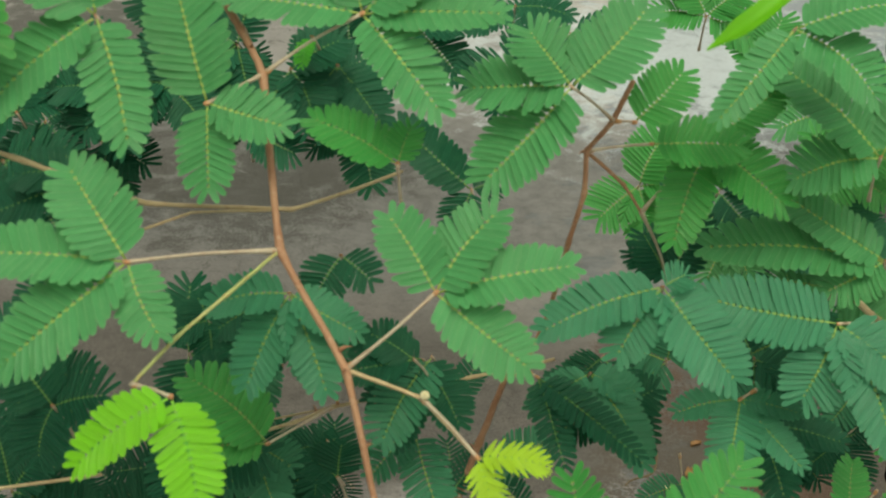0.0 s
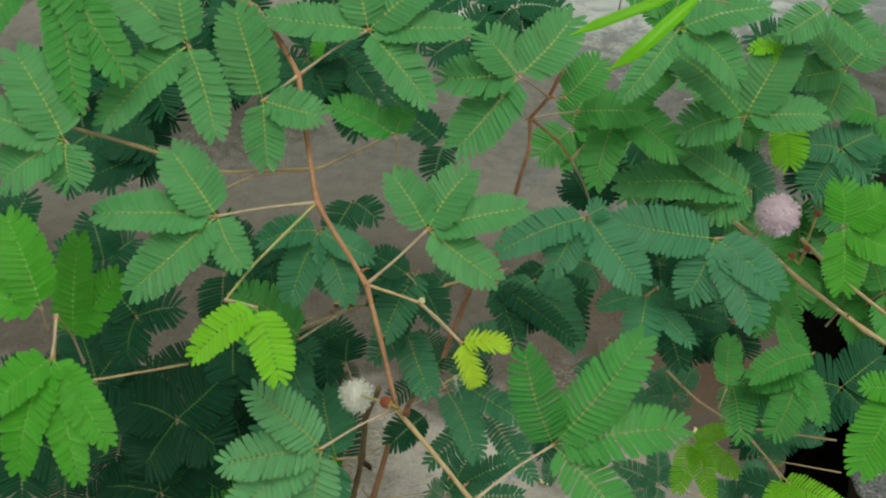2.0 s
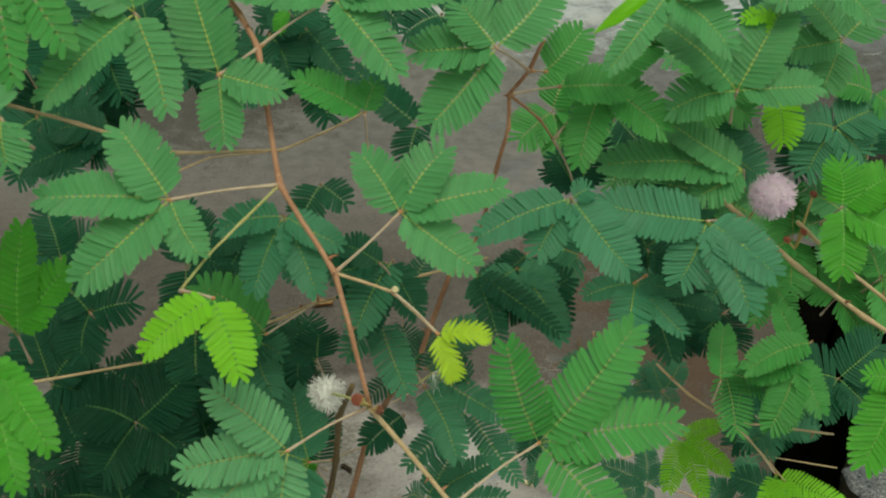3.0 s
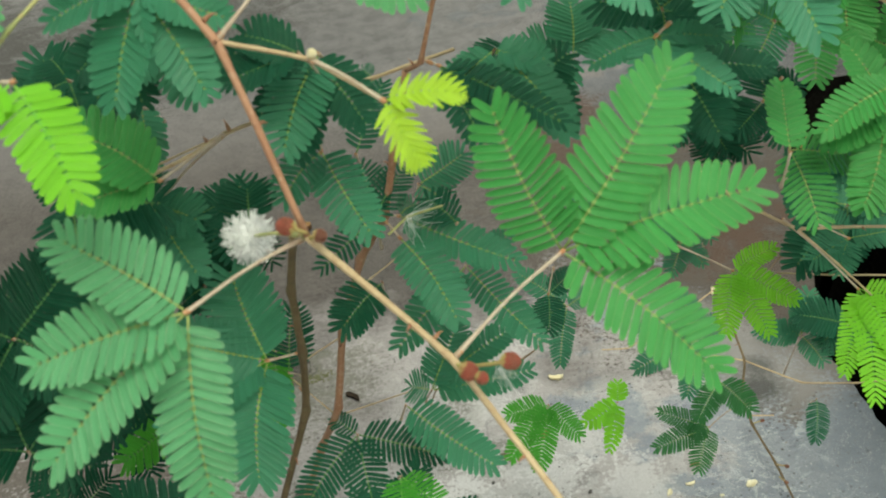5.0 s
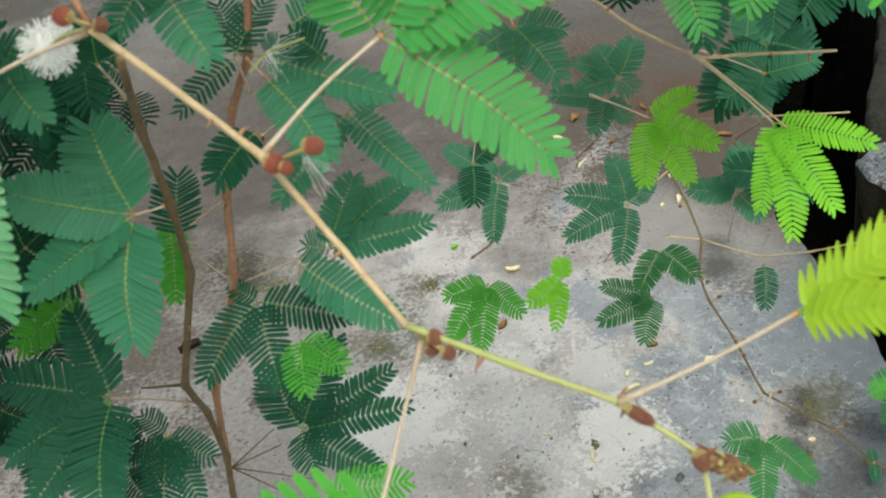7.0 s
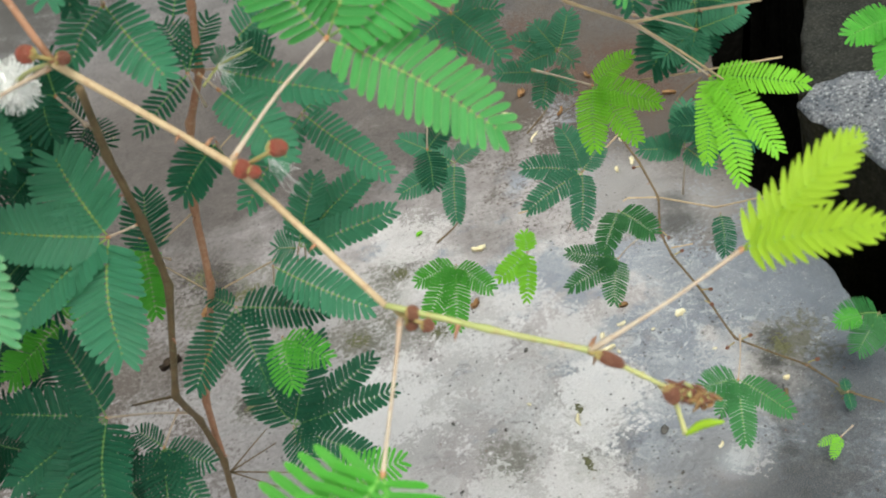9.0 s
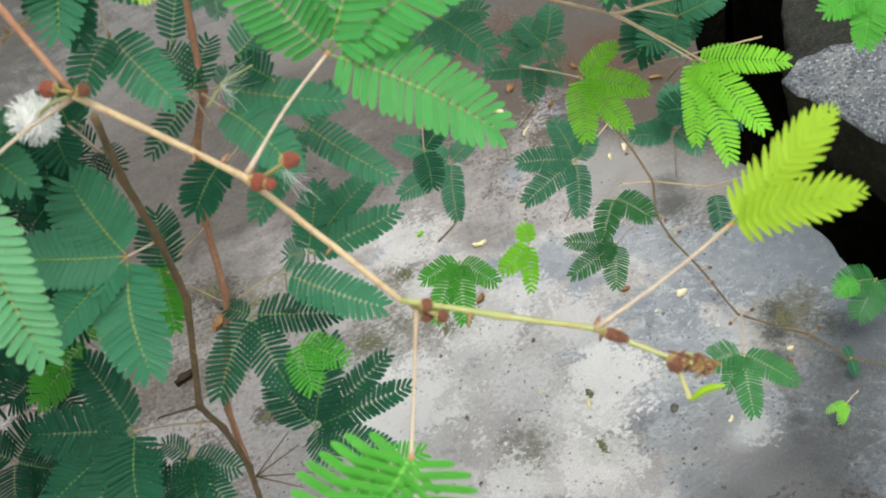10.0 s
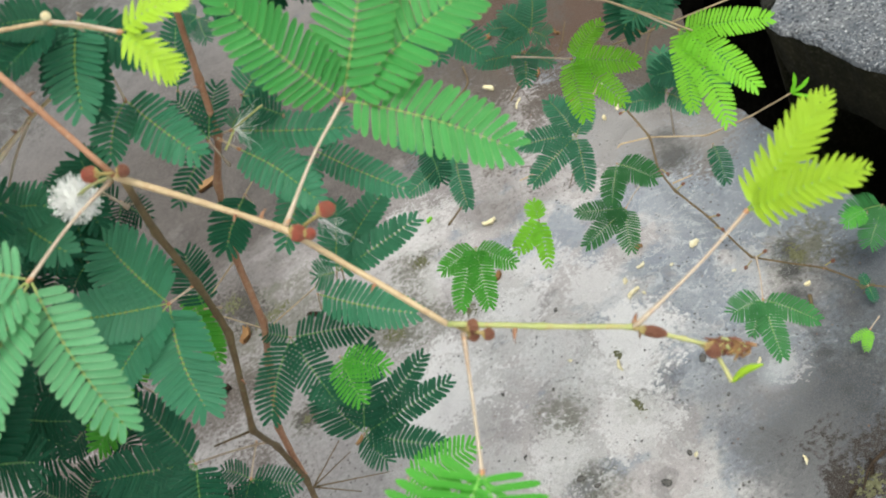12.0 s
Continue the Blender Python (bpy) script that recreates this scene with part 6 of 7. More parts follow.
leaf(brown_plant, 'd', (-0.0772, 0.1378, 0.2725), (-0.0736, 0.1295, 0.2864), (((-0.0287, 0.1444, 0.2976), 0.0151), ((-0.0239, 0.1294, 0.2876), 0.0151), ((-0.0416, 0.1081, 0.2727), 0.0165), ((-0.0830, 0.1579, 0.3054), 0.0233), ((-0.0511, 0.1625, 0.3092), 0.0224), ((-0.0697, 0.1127, 0.2752), 0.0170),), slim=0.78)
leaf(brown_plant, 'd', (-0.1163, 0.1356, 0.3118), (-0.1273, 0.1272, 0.3012), (((-0.1065, 0.1144, 0.2930), 0.0157), ((-0.1386, 0.1374, 0.3078), 0.0119), ((-0.1331, 0.0962, 0.2801), 0.0200), ((-0.1407, 0.1151, 0.2927), 0.0129), ((-0.1158, 0.1005, 0.2834), 0.0143),), slim=0.66)
leaf(brown_plant, 'd', (-0.1121, 0.1370, 0.3062), (-0.1340, 0.1089, 0.3431), (((-0.1786, 0.1233, 0.3518), 0.0236), ((-0.1793, 0.0964, 0.3336), 0.0210), ((-0.1432, 0.0710, 0.3173), 0.0267), ((-0.1472, 0.1432, 0.3659), 0.0210), ((-0.1702, 0.0786, 0.3218), 0.0197),), slim=0.84)
leaf(brown_plant, 'b', (-0.1444, 0.1612, 0.3455), (-0.1453, 0.1547, 0.3619), (((-0.1763, 0.1388, 0.3505), 0.0212), ((-0.1311, 0.1623, 0.3674), 0.0138),), slim=0.84)
leaf(brown_plant, 'b', (-0.1052, 0.1791, 0.3597), (-0.1061, 0.1726, 0.3761), (((-0.1073, 0.1415, 0.3551), 0.0149),), slim=0.9)
leaf(brown_plant, 'd', (-0.0918, 0.1449, 0.3804), (-0.0951, 0.1343, 0.3916), (((-0.0914, 0.1591, 0.4084), 0.0205),), slim=0.72)
leaf(brown_plant, 'd', (-0.0929, 0.1332, 0.4637), (-0.0966, 0.1255, 0.4786), (((-0.0984, 0.1041, 0.4642), 0.0177), ((-0.1111, 0.1206, 0.4750), 0.0166),), slim=0.86)
leaf(brown_plant, 'k', (-0.1161, 0.1590, 0.4322), (-0.1183, 0.1522, 0.4483), (((-0.1414, 0.1294, 0.4324), 0.0184), ((-0.1311, 0.1631, 0.4553), 0.0163), ((-0.1224, 0.1306, 0.4336), 0.0163),), slim=0.66)
leaf(brown_plant, 'd', (-0.1209, 0.1329, 0.4599), (-0.1252, 0.1241, 0.4735), (((-0.1102, 0.1019, 0.4590), 0.0222), ((-0.1360, 0.1094, 0.4634), 0.0185),), slim=0.86)
leaf(brown_plant, 'k', (-0.1313, 0.1564, 0.4590), (-0.1316, 0.1452, 0.4690), (((-0.1091, 0.1190, 0.4519), 0.0194), ((-0.1244, 0.1532, 0.4745), 0.0136),), slim=0.62)
leaf(brown_plant, 'd', (-0.0930, 0.1378, 0.4492), (-0.0968, 0.1299, 0.4640), (((-0.0974, 0.1477, 0.4760), 0.0182),), slim=0.84)
leaf(brown_plant, 'k', (-0.0935, 0.1613, 0.4304), (-0.0978, 0.1527, 0.4442), (((-0.1115, 0.1662, 0.4529), 0.0143), ((-0.1072, 0.1394, 0.4350), 0.0163), ((-0.0907, 0.1405, 0.4362), 0.0143),), slim=0.62)
leaf(upper, 'd', (-0.0246, 0.1180, 0.4547), (-0.0219, 0.1076, 0.4658), (((-0.0331, 0.1185, 0.4729), 0.0144), ), slim=0.8)
leaf(upper, 'd', (0.0003, 0.1484, 0.4981), (0.0032, 0.1408, 0.5133), (((0.0190, 0.1082, 0.4917), 0.0201), ((-0.0094, 0.1308, 0.5062), 0.0162), ((-0.0230, 0.1245, 0.5017), 0.0126),), slim=0.84)
leaf(upper, 't', (-0.0362, 0.1494, 0.4474), (-0.0335, 0.1419, 0.4628), (((-0.0122, 0.1513, 0.4696), 0.0187), ((-0.0231, 0.1331, 0.4571), 0.0179),), slim=0.84)
leaf(upper, 'd', (-0.0544, 0.1743, 0.4486), (-0.0558, 0.1676, 0.4650), (((-0.0408, 0.1938, 0.4831), 0.0143),), slim=0.7)
leaf(right_branch, 't', (0.0645, 0.1367, 0.4979), (0.0606, 0.1268, 0.5098), (((0.0700, 0.1038, 0.4945), 0.0182), ((0.0412, 0.1233, 0.5069), 0.0157),), slim=0.84)
leaf(right_branch, 't', (0.1067, 0.1762, 0.4840), (0.1033, 0.1658, 0.4952), (((0.0888, 0.1490, 0.4835), 0.0175), ((0.0927, 0.1735, 0.5001), 0.0136),), slim=0.84)
leaf(right_branch, 'g', (0.1170, 0.1543, 0.4874), (0.1128, 0.1448, 0.4999), (((0.1045, 0.1251, 0.4864), 0.0155), ((0.1243, 0.1302, 0.4903), 0.0129),), slim=0.84)
leaf(right_branch, 'g', (0.0809, 0.0863, 0.4748), (0.0806, 0.0781, 0.4920), (((0.0841, 0.1000, 0.5068), 0.0138),), slim=0.94)
leaf(right_branch, 'g', (0.0909, 0.1113, 0.4609), (0.0895, 0.1045, 0.4773), (((0.0928, 0.0790, 0.4601), 0.0175), ((0.1180, 0.0963, 0.4724), 0.0192),), slim=0.72)
leaf(right_branch, 'g', (0.1178, 0.1053, 0.4873), (0.1214, 0.0964, 0.5001), (((0.0905, 0.0851, 0.4918), 0.0155),), slim=0.9)
leaf(right_branch, 'g', (0.1187, 0.1018, 0.4643), (0.1185, 0.0951, 0.4808), (((0.1024, 0.0750, 0.4669), 0.0187),), slim=0.76)
leaf(right_branch, 'd', (0.1570, 0.2335, 0.3553), (0.1605, 0.2253, 0.3696), (((0.1254, 0.2011, 0.3524), 0.0278), ((0.1475, 0.1999, 0.3521), 0.0253), ((0.1824, 0.2149, 0.3631), 0.0278),), slim=1.0)
leaf(right_branch, 'd', (0.0995, 0.2468, 0.4104), (0.0953, 0.2385, 0.4246), (((0.0685, 0.2290, 0.4176), 0.0267), ((0.1034, 0.2144, 0.4086), 0.0267), ((0.1183, 0.2417, 0.4273), 0.0267), ((0.0899, 0.2656, 0.4428), 0.0243),), slim=1.0)
leaf(right_branch, 't', (0.0739, 0.2221, 0.4453), (0.0748, 0.2153, 0.4617), (((0.0662, 0.1808, 0.4382), 0.0201),), slim=0.84)
# added leaves in shade-darkened green, standing for deep shade low on the left
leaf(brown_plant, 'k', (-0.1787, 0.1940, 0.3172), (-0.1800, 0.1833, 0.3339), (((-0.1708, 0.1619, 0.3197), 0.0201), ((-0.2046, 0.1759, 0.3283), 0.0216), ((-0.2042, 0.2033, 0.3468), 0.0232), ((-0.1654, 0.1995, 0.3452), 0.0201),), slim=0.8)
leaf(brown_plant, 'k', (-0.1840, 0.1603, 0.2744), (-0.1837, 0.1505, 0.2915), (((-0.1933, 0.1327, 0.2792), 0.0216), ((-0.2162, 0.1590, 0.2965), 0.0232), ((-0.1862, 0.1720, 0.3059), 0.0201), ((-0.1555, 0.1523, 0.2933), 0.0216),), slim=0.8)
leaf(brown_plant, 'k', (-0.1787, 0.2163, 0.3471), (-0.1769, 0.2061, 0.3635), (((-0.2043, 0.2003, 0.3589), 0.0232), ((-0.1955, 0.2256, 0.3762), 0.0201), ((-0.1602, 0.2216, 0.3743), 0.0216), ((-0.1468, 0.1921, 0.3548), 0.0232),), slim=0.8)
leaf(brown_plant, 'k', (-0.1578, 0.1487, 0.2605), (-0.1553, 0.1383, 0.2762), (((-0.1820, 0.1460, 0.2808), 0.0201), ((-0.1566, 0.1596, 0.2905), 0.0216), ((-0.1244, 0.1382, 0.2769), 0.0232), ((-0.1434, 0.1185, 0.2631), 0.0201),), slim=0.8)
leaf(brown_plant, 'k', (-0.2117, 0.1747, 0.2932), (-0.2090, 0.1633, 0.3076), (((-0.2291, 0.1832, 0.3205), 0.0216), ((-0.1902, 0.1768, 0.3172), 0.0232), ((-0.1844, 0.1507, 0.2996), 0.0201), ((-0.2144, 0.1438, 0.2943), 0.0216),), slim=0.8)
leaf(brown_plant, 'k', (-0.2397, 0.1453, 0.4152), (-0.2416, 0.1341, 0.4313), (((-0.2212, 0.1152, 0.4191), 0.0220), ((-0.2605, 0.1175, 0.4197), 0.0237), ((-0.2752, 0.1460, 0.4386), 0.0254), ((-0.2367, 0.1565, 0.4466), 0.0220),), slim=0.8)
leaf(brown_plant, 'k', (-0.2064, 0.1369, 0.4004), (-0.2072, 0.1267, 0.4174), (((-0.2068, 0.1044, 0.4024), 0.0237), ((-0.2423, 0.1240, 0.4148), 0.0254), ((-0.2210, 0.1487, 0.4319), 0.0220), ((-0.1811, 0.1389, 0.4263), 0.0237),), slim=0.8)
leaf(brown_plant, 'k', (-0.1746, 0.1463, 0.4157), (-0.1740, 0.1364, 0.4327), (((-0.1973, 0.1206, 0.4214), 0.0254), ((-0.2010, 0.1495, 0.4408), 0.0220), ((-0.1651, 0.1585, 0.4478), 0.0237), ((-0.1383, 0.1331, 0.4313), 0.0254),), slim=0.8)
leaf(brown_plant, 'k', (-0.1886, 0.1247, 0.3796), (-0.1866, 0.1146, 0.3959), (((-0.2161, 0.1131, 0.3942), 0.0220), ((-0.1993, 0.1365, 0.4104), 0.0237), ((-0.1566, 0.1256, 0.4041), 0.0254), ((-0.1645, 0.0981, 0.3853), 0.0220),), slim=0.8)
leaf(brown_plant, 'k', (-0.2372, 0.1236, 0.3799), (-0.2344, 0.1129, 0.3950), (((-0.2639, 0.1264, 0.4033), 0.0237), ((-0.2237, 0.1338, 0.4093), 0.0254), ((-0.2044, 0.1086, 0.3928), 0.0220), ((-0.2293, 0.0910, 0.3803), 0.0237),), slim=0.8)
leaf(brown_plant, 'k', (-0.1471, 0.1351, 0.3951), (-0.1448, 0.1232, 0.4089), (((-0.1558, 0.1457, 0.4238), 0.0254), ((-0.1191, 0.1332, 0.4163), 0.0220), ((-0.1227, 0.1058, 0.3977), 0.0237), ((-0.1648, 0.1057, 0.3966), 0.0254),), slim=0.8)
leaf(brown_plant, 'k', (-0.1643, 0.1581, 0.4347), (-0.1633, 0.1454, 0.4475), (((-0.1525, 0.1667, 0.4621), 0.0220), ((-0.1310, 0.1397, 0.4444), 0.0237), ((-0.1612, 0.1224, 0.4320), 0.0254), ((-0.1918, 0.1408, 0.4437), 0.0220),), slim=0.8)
thread_tuft(brown_plant, (-0.0379, 0.1031, 0.4739), (-0.0258, 0.1044, 0.4755))
thread_tuft(brown_plant, (-0.0379, 0.1031, 0.4739), (-0.0369, 0.0976, 0.4659))
stem(brown_plant, 'green', [0.0006, 0.0004], ((-0.0450, 0.1003, 0.4698), (-0.0379, 0.1031, 0.4739), (-0.0258, 0.1044, 0.4755)), knots=False)

creeper = new_plant('low sensitive plant creeping over the grey concrete', (0.2140, 0.5537, 0.0000))
stem(creeper, 'dark', [0.0012, 0.0012, 0.001, 0.0007], ((0.1988, 0.5944, 0.0500), (0.2056, 0.5658, 0.0350), (0.2077, 0.5296, 0.0200), (0.1932, 0.4870, 0.0200), (0.1911, 0.4530, 0.0200), (0.1986, 0.4139, 0.0120), (0.2018, 0.3553, 0.0100), (0.2358, 0.3083, 0.0100), (0.2507, 0.2751, 0.0080), (0.2662, 0.2576, 0.0080)), prickles=6, seed=51)
stem(creeper, 'tan', [0.0009, 0.0007], ((0.2077, 0.5296, 0.0200), (0.2404, 0.4813, 0.0300), (0.2669, 0.4393, 0.0600), (0.2883, 0.4042, 0.0900)), seed=52)
stem(creeper, 'tan', [0.0009, 0.0007], ((0.2077, 0.5296, 0.0200), (0.1850, 0.5417, 0.0200), (0.1795, 0.5402, 0.0200)), seed=53)
stem(creeper, 'tan', [0.0008, 0.0006], ((0.1937, 0.4625, 0.0200), (0.2108, 0.4590, 0.0200)), seed=54, knots=False)
stem(creeper, 'tan', [0.0008, 0.0007], ((0.1988, 0.5944, 0.0500), (0.1458, 0.5743, 0.0300), (0.1154, 0.5685, 0.0200), (0.0928, 0.5712, 0.0200)), seed=55, knots=False)
leaf(creeper, 'e', (0.2898, 0.3132, 0.0298), (0.2871, 0.3017, 0.0450), (((0.2551, 0.3060, 0.0504), 0.0239), ((0.2604, 0.2868, 0.0268), 0.0239), ((0.2882, 0.2841, 0.0234), 0.0239),), slim=0.74, count=1.15)
leaf(creeper, 'b', (0.2720, 0.3005, 0.0445), (0.2689, 0.2898, 0.0600), (((0.2480, 0.2904, 0.0608), 0.0156),), slim=0.78, count=1.15)
leaf(creeper, 'l', (0.2385, 0.2472, 0.0086), (0.2251, 0.2369, 0.0150), (((0.2086, 0.2367, 0.0145), 0.0066), ((0.2138, 0.2272, 0.0082), 0.0081),), slim=0.72)
leaf(creeper, 'd', (0.1994, 0.3547, 0.1263), (0.1983, 0.3422, 0.1413), (((0.1920, 0.3231, 0.1179), 0.0161),), slim=0.74, count=1.15)
leaf(creeper, 'd', (-0.0576, 0.5154, 0.3280), (-0.0612, 0.5042, 0.3408), (((-0.0692, 0.5101, 0.3480), 0.0140), ((-0.0645, 0.4911, 0.3247), 0.0175), ((-0.0858, 0.5020, 0.3382), 0.0140),), slim=0.74, count=1.15)
leaf(creeper, 'b', (-0.0646, 0.0900, 0.2832), (-0.0611, 0.0819, 0.2975), (((-0.0264, 0.0793, 0.2966), 0.0175), ((-0.0503, 0.0632, 0.2851), 0.0155),), slim=0.66)
leaf(creeper, 't', (0.0376, 0.4158, 0.1970), (0.0386, 0.3329, 0.2534), (((0.0103, 0.3569, 0.2688), 0.0170), ((-0.0007, 0.3267, 0.2482), 0.0177), ((0.0275, 0.3016, 0.2319), 0.0156), ((0.0570, 0.3388, 0.2578), 0.0143),), slim=0.8, count=1.1)
leaf(creeper, 't', (0.1242, 0.3648, 0.1980), (0.1029, 0.2824, 0.2545), (((0.0698, 0.2944, 0.2619), 0.0167), ((0.0638, 0.2727, 0.2471), 0.0167), ((0.0908, 0.2549, 0.2357), 0.0154), ((0.1008, 0.3084, 0.2720), 0.0173), ((0.1203, 0.2925, 0.2618), 0.0148),), slim=0.8, count=1.1)
leaf(creeper, 'b', (0.0053, 0.3413, 0.1297), (0.0207, 0.3234, 0.1867), (((-0.0092, 0.3215, 0.1847), 0.0177), ((-0.0103, 0.2966, 0.1679), 0.0169), ((0.0073, 0.2888, 0.1631), 0.0184), ((0.0383, 0.3022, 0.1729), 0.0169),), slim=0.8)
leaf(creeper, 'l', (0.0586, 0.3573, 0.1286), (0.0686, 0.3524, 0.1541), (((0.0425, 0.3428, 0.1470), 0.0171), ((0.0568, 0.3251, 0.1354), 0.0132), ((0.0719, 0.3657, 0.1632), 0.0148),), slim=1.0, count=0.7)
leaf(creeper, 'e', (0.1446, 0.3438, 0.1434), (0.1198, 0.3154, 0.1561), (((0.0883, 0.3286, 0.1642), 0.0150), ((0.0810, 0.3082, 0.1503), 0.0172), ((0.1058, 0.2912, 0.1394), 0.0172), ((0.1045, 0.3115, 0.1531), 0.0112),), slim=0.72, count=1.1)
leaf(creeper, 'e', (0.1495, 0.3284, 0.1561), (0.1264, 0.3179, 0.1907), (((0.1070, 0.2978, 0.1768), 0.0175), ((0.1437, 0.2971, 0.1772), 0.0204),), slim=0.86, count=1.1)
leaf(creeper, 'e', (0.1589, 0.2152, 0.1597), (0.1453, 0.1870, 0.1567), (((0.1226, 0.1892, 0.1577), 0.0195), ((0.1351, 0.1566, 0.1360), 0.0163), ((0.1666, 0.1630, 0.1411), 0.0156), ((0.1272, 0.1740, 0.1475), 0.0130),), slim=0.8, count=1.1)
leaf(creeper, 't', (0.1749, 0.3411, 0.1682), (0.1618, 0.2785, 0.2506), (((0.1351, 0.2856, 0.2548), 0.0160), ((0.1740, 0.3018, 0.2666), 0.0186), ((0.1717, 0.2621, 0.2397), 0.0167), ((0.1472, 0.2863, 0.2555), 0.0128),), slim=0.86, count=1.1)
leaf(creeper, 't', (0.1075, 0.2806, 0.3177), (0.1020, 0.2721, 0.3393), (((0.0804, 0.2714, 0.3383), 0.0146), ((0.0947, 0.2900, 0.3512), 0.0157), ((0.1156, 0.2899, 0.3516), 0.0163), ((0.1088, 0.2627, 0.3331), 0.0146), ((0.0810, 0.2851, 0.3476), 0.0128),), slim=0.84)
leaf(creeper, 't', (0.0925, 0.2898, 0.2967), (0.0961, 0.2841, 0.3221), (((0.0687, 0.2924, 0.3270), 0.0145), ((0.0860, 0.2684, 0.3112), 0.0139), ((0.1063, 0.2704, 0.3130), 0.0133),), slim=0.84)
leaf(creeper, 't', (0.0463, 0.2120, 0.4241), (0.0481, 0.2040, 0.4137), (((0.0630, 0.1783, 0.3967), 0.0190), ((0.0701, 0.1982, 0.4103), 0.0160), ((0.0277, 0.1965, 0.4082), 0.0146), ((0.0438, 0.1858, 0.4014), 0.0136),), slim=0.84)
leaf(right_branch, 't', (0.1247, 0.2054, 0.3843), (0.1497, 0.1958, 0.3723), (((0.1279, 0.1883, 0.3667), 0.0187), ((0.1400, 0.1804, 0.3616), 0.0152), ((0.1751, 0.1965, 0.3733), 0.0147), ((0.1386, 0.2081, 0.3803), 0.0152),), slim=0.8, count=1.1)
leaf(right_branch, 'l', (0.0781, 0.2166, 0.3672), (0.1040, 0.2157, 0.3490), (((0.1281, 0.2231, 0.3545), 0.0122), ((0.1316, 0.1982, 0.3378), 0.0144), ((0.1144, 0.1856, 0.3289), 0.0144), ((0.0930, 0.1884, 0.3303), 0.0155),), slim=0.76, count=1.15)
leaf(right_branch, 'l', (0.1137, 0.1779, 0.3997), (0.1432, 0.1658, 0.3670), (((0.1816, 0.1496, 0.3570), 0.0147), ((0.1574, 0.1286, 0.3422), 0.0162), ((0.1368, 0.1227, 0.3378), 0.0157), ((0.1269, 0.1344, 0.3454), 0.0127),), slim=0.72, count=1.3)
leaf(creeper, 'd', (0.0290, 0.2990, 0.3075), (0.0240, 0.2903, 0.2962), (((0.0199, 0.2692, 0.2819), 0.0181), ((0.0438, 0.2997, 0.3030), 0.0151),), slim=0.84)
leaf(upper, 't', (0.0483, 0.0924, 0.5336), (0.0434, 0.0906, 0.5307), (((0.0210, 0.0854, 0.5266), 0.0119), ((0.0371, 0.0648, 0.5131), 0.0177), ((0.0633, 0.0872, 0.5288), 0.0106), ((0.0627, 0.0710, 0.5179), 0.0115),), slim=0.95)
leaf(upper, 'd', (0.0525, 0.1092, 0.5131), (0.0548, 0.1079, 0.5110), (((0.0623, 0.0839, 0.4950), 0.0168), ((0.0843, 0.1028, 0.5083), 0.0140),), slim=0.95)
leaf(upper, 'd', (0.1175, 0.1631, 0.4475), (0.1142, 0.1609, 0.4439), (((0.1064, 0.1319, 0.4241), 0.0196), ((0.1312, 0.1451, 0.4336), 0.0190),), slim=0.95)
leaf(upper, 'd', (-0.0245, 0.1057, 0.5269), (-0.0206, 0.1046, 0.5251), (((0.0155, 0.0808, 0.5100), 0.0137), ((-0.0095, 0.0766, 0.5065), 0.0132),), slim=0.78)
leaf(right_branch, 'd', (0.1244, 0.2167, 0.4455), (0.1149, 0.2116, 0.4382), (((0.0977, 0.1992, 0.4294), 0.0219), ((0.1215, 0.1911, 0.4245), 0.0219), ((0.1164, 0.2291, 0.4501), 0.0206), ((0.1342, 0.2183, 0.4432), 0.0183),), slim=0.9)
leaf(right_branch, 'd', (0.1097, 0.2373, 0.4228), (0.1011, 0.2324, 0.4158), (((0.0854, 0.2431, 0.4227), 0.0219), ((0.1152, 0.2176, 0.4061), 0.0219), ((0.0929, 0.2155, 0.4042), 0.0219), ((0.1194, 0.2410, 0.4221), 0.0194),), slim=0.9)
# two more shade-darkened leaves, added at the far upper left
leaf(brown_plant, 'k', (-0.2426, 0.2340, 0.5747), (-0.2368, 0.2277, 0.5606), (((-0.2519, 0.1994, 0.5411), 0.0219), ((-0.2148, 0.2053, 0.5460), 0.0219), ((-0.2154, 0.2398, 0.5692), 0.0194), ((-0.2646, 0.2489, 0.5742), 0.0194),), slim=0.9)
leaf(brown_plant, 'k', (-0.1848, 0.2688, 0.5904), (-0.1913, 0.2605, 0.5743), (((-0.1996, 0.2343, 0.5565), 0.0227), ((-0.1684, 0.2403, 0.5612), 0.0202), ((-0.2150, 0.2708, 0.5807), 0.0202),), slim=0.9)
leaf(creeper, 'd', (0.2512, 0.2762, 0.0110), (0.2471, 0.2709, 0.0139), (((0.2447, 0.2602, 0.0067), 0.0088), ((0.2483, 0.2791, 0.0195), 0.0080),), slim=0.9)
folded_pinna(creeper, ((0.2883, 0.4042, 0.0900), (0.2925, 0.4035, 0.0975), (0.2950, 0.4050, 0.1060)), 0.0030, "narrow green young leaf folded shut")
folded_pinna(creeper, ((0.2883, 0.4042, 0.0900), (0.2960, 0.3990, 0.0950), (0.3030, 0.3985, 0.1000)), 0.0030, "narrow green young leaf folded shut")
folded_pinna(creeper, ((0.2883, 0.4042, 0.0900), (0.2950, 0.3950, 0.0880), (0.3010, 0.3900, 0.0870)), 0.0026, "narrow green young leaf folded shut")
bud(creeper, (0.1928, 0.4595, 0.0140), (0.2005, 0.4573, 0.0180), (0.8609, -0.2442, 0.4465), 0.0040, 0.0013, "brown")
bud(creeper, (0.1980, 0.4119, 0.0140), (0.2035, 0.4048, 0.0180), (0.5540, -0.7255, 0.4083), 0.0040, 0.0013, "brown")
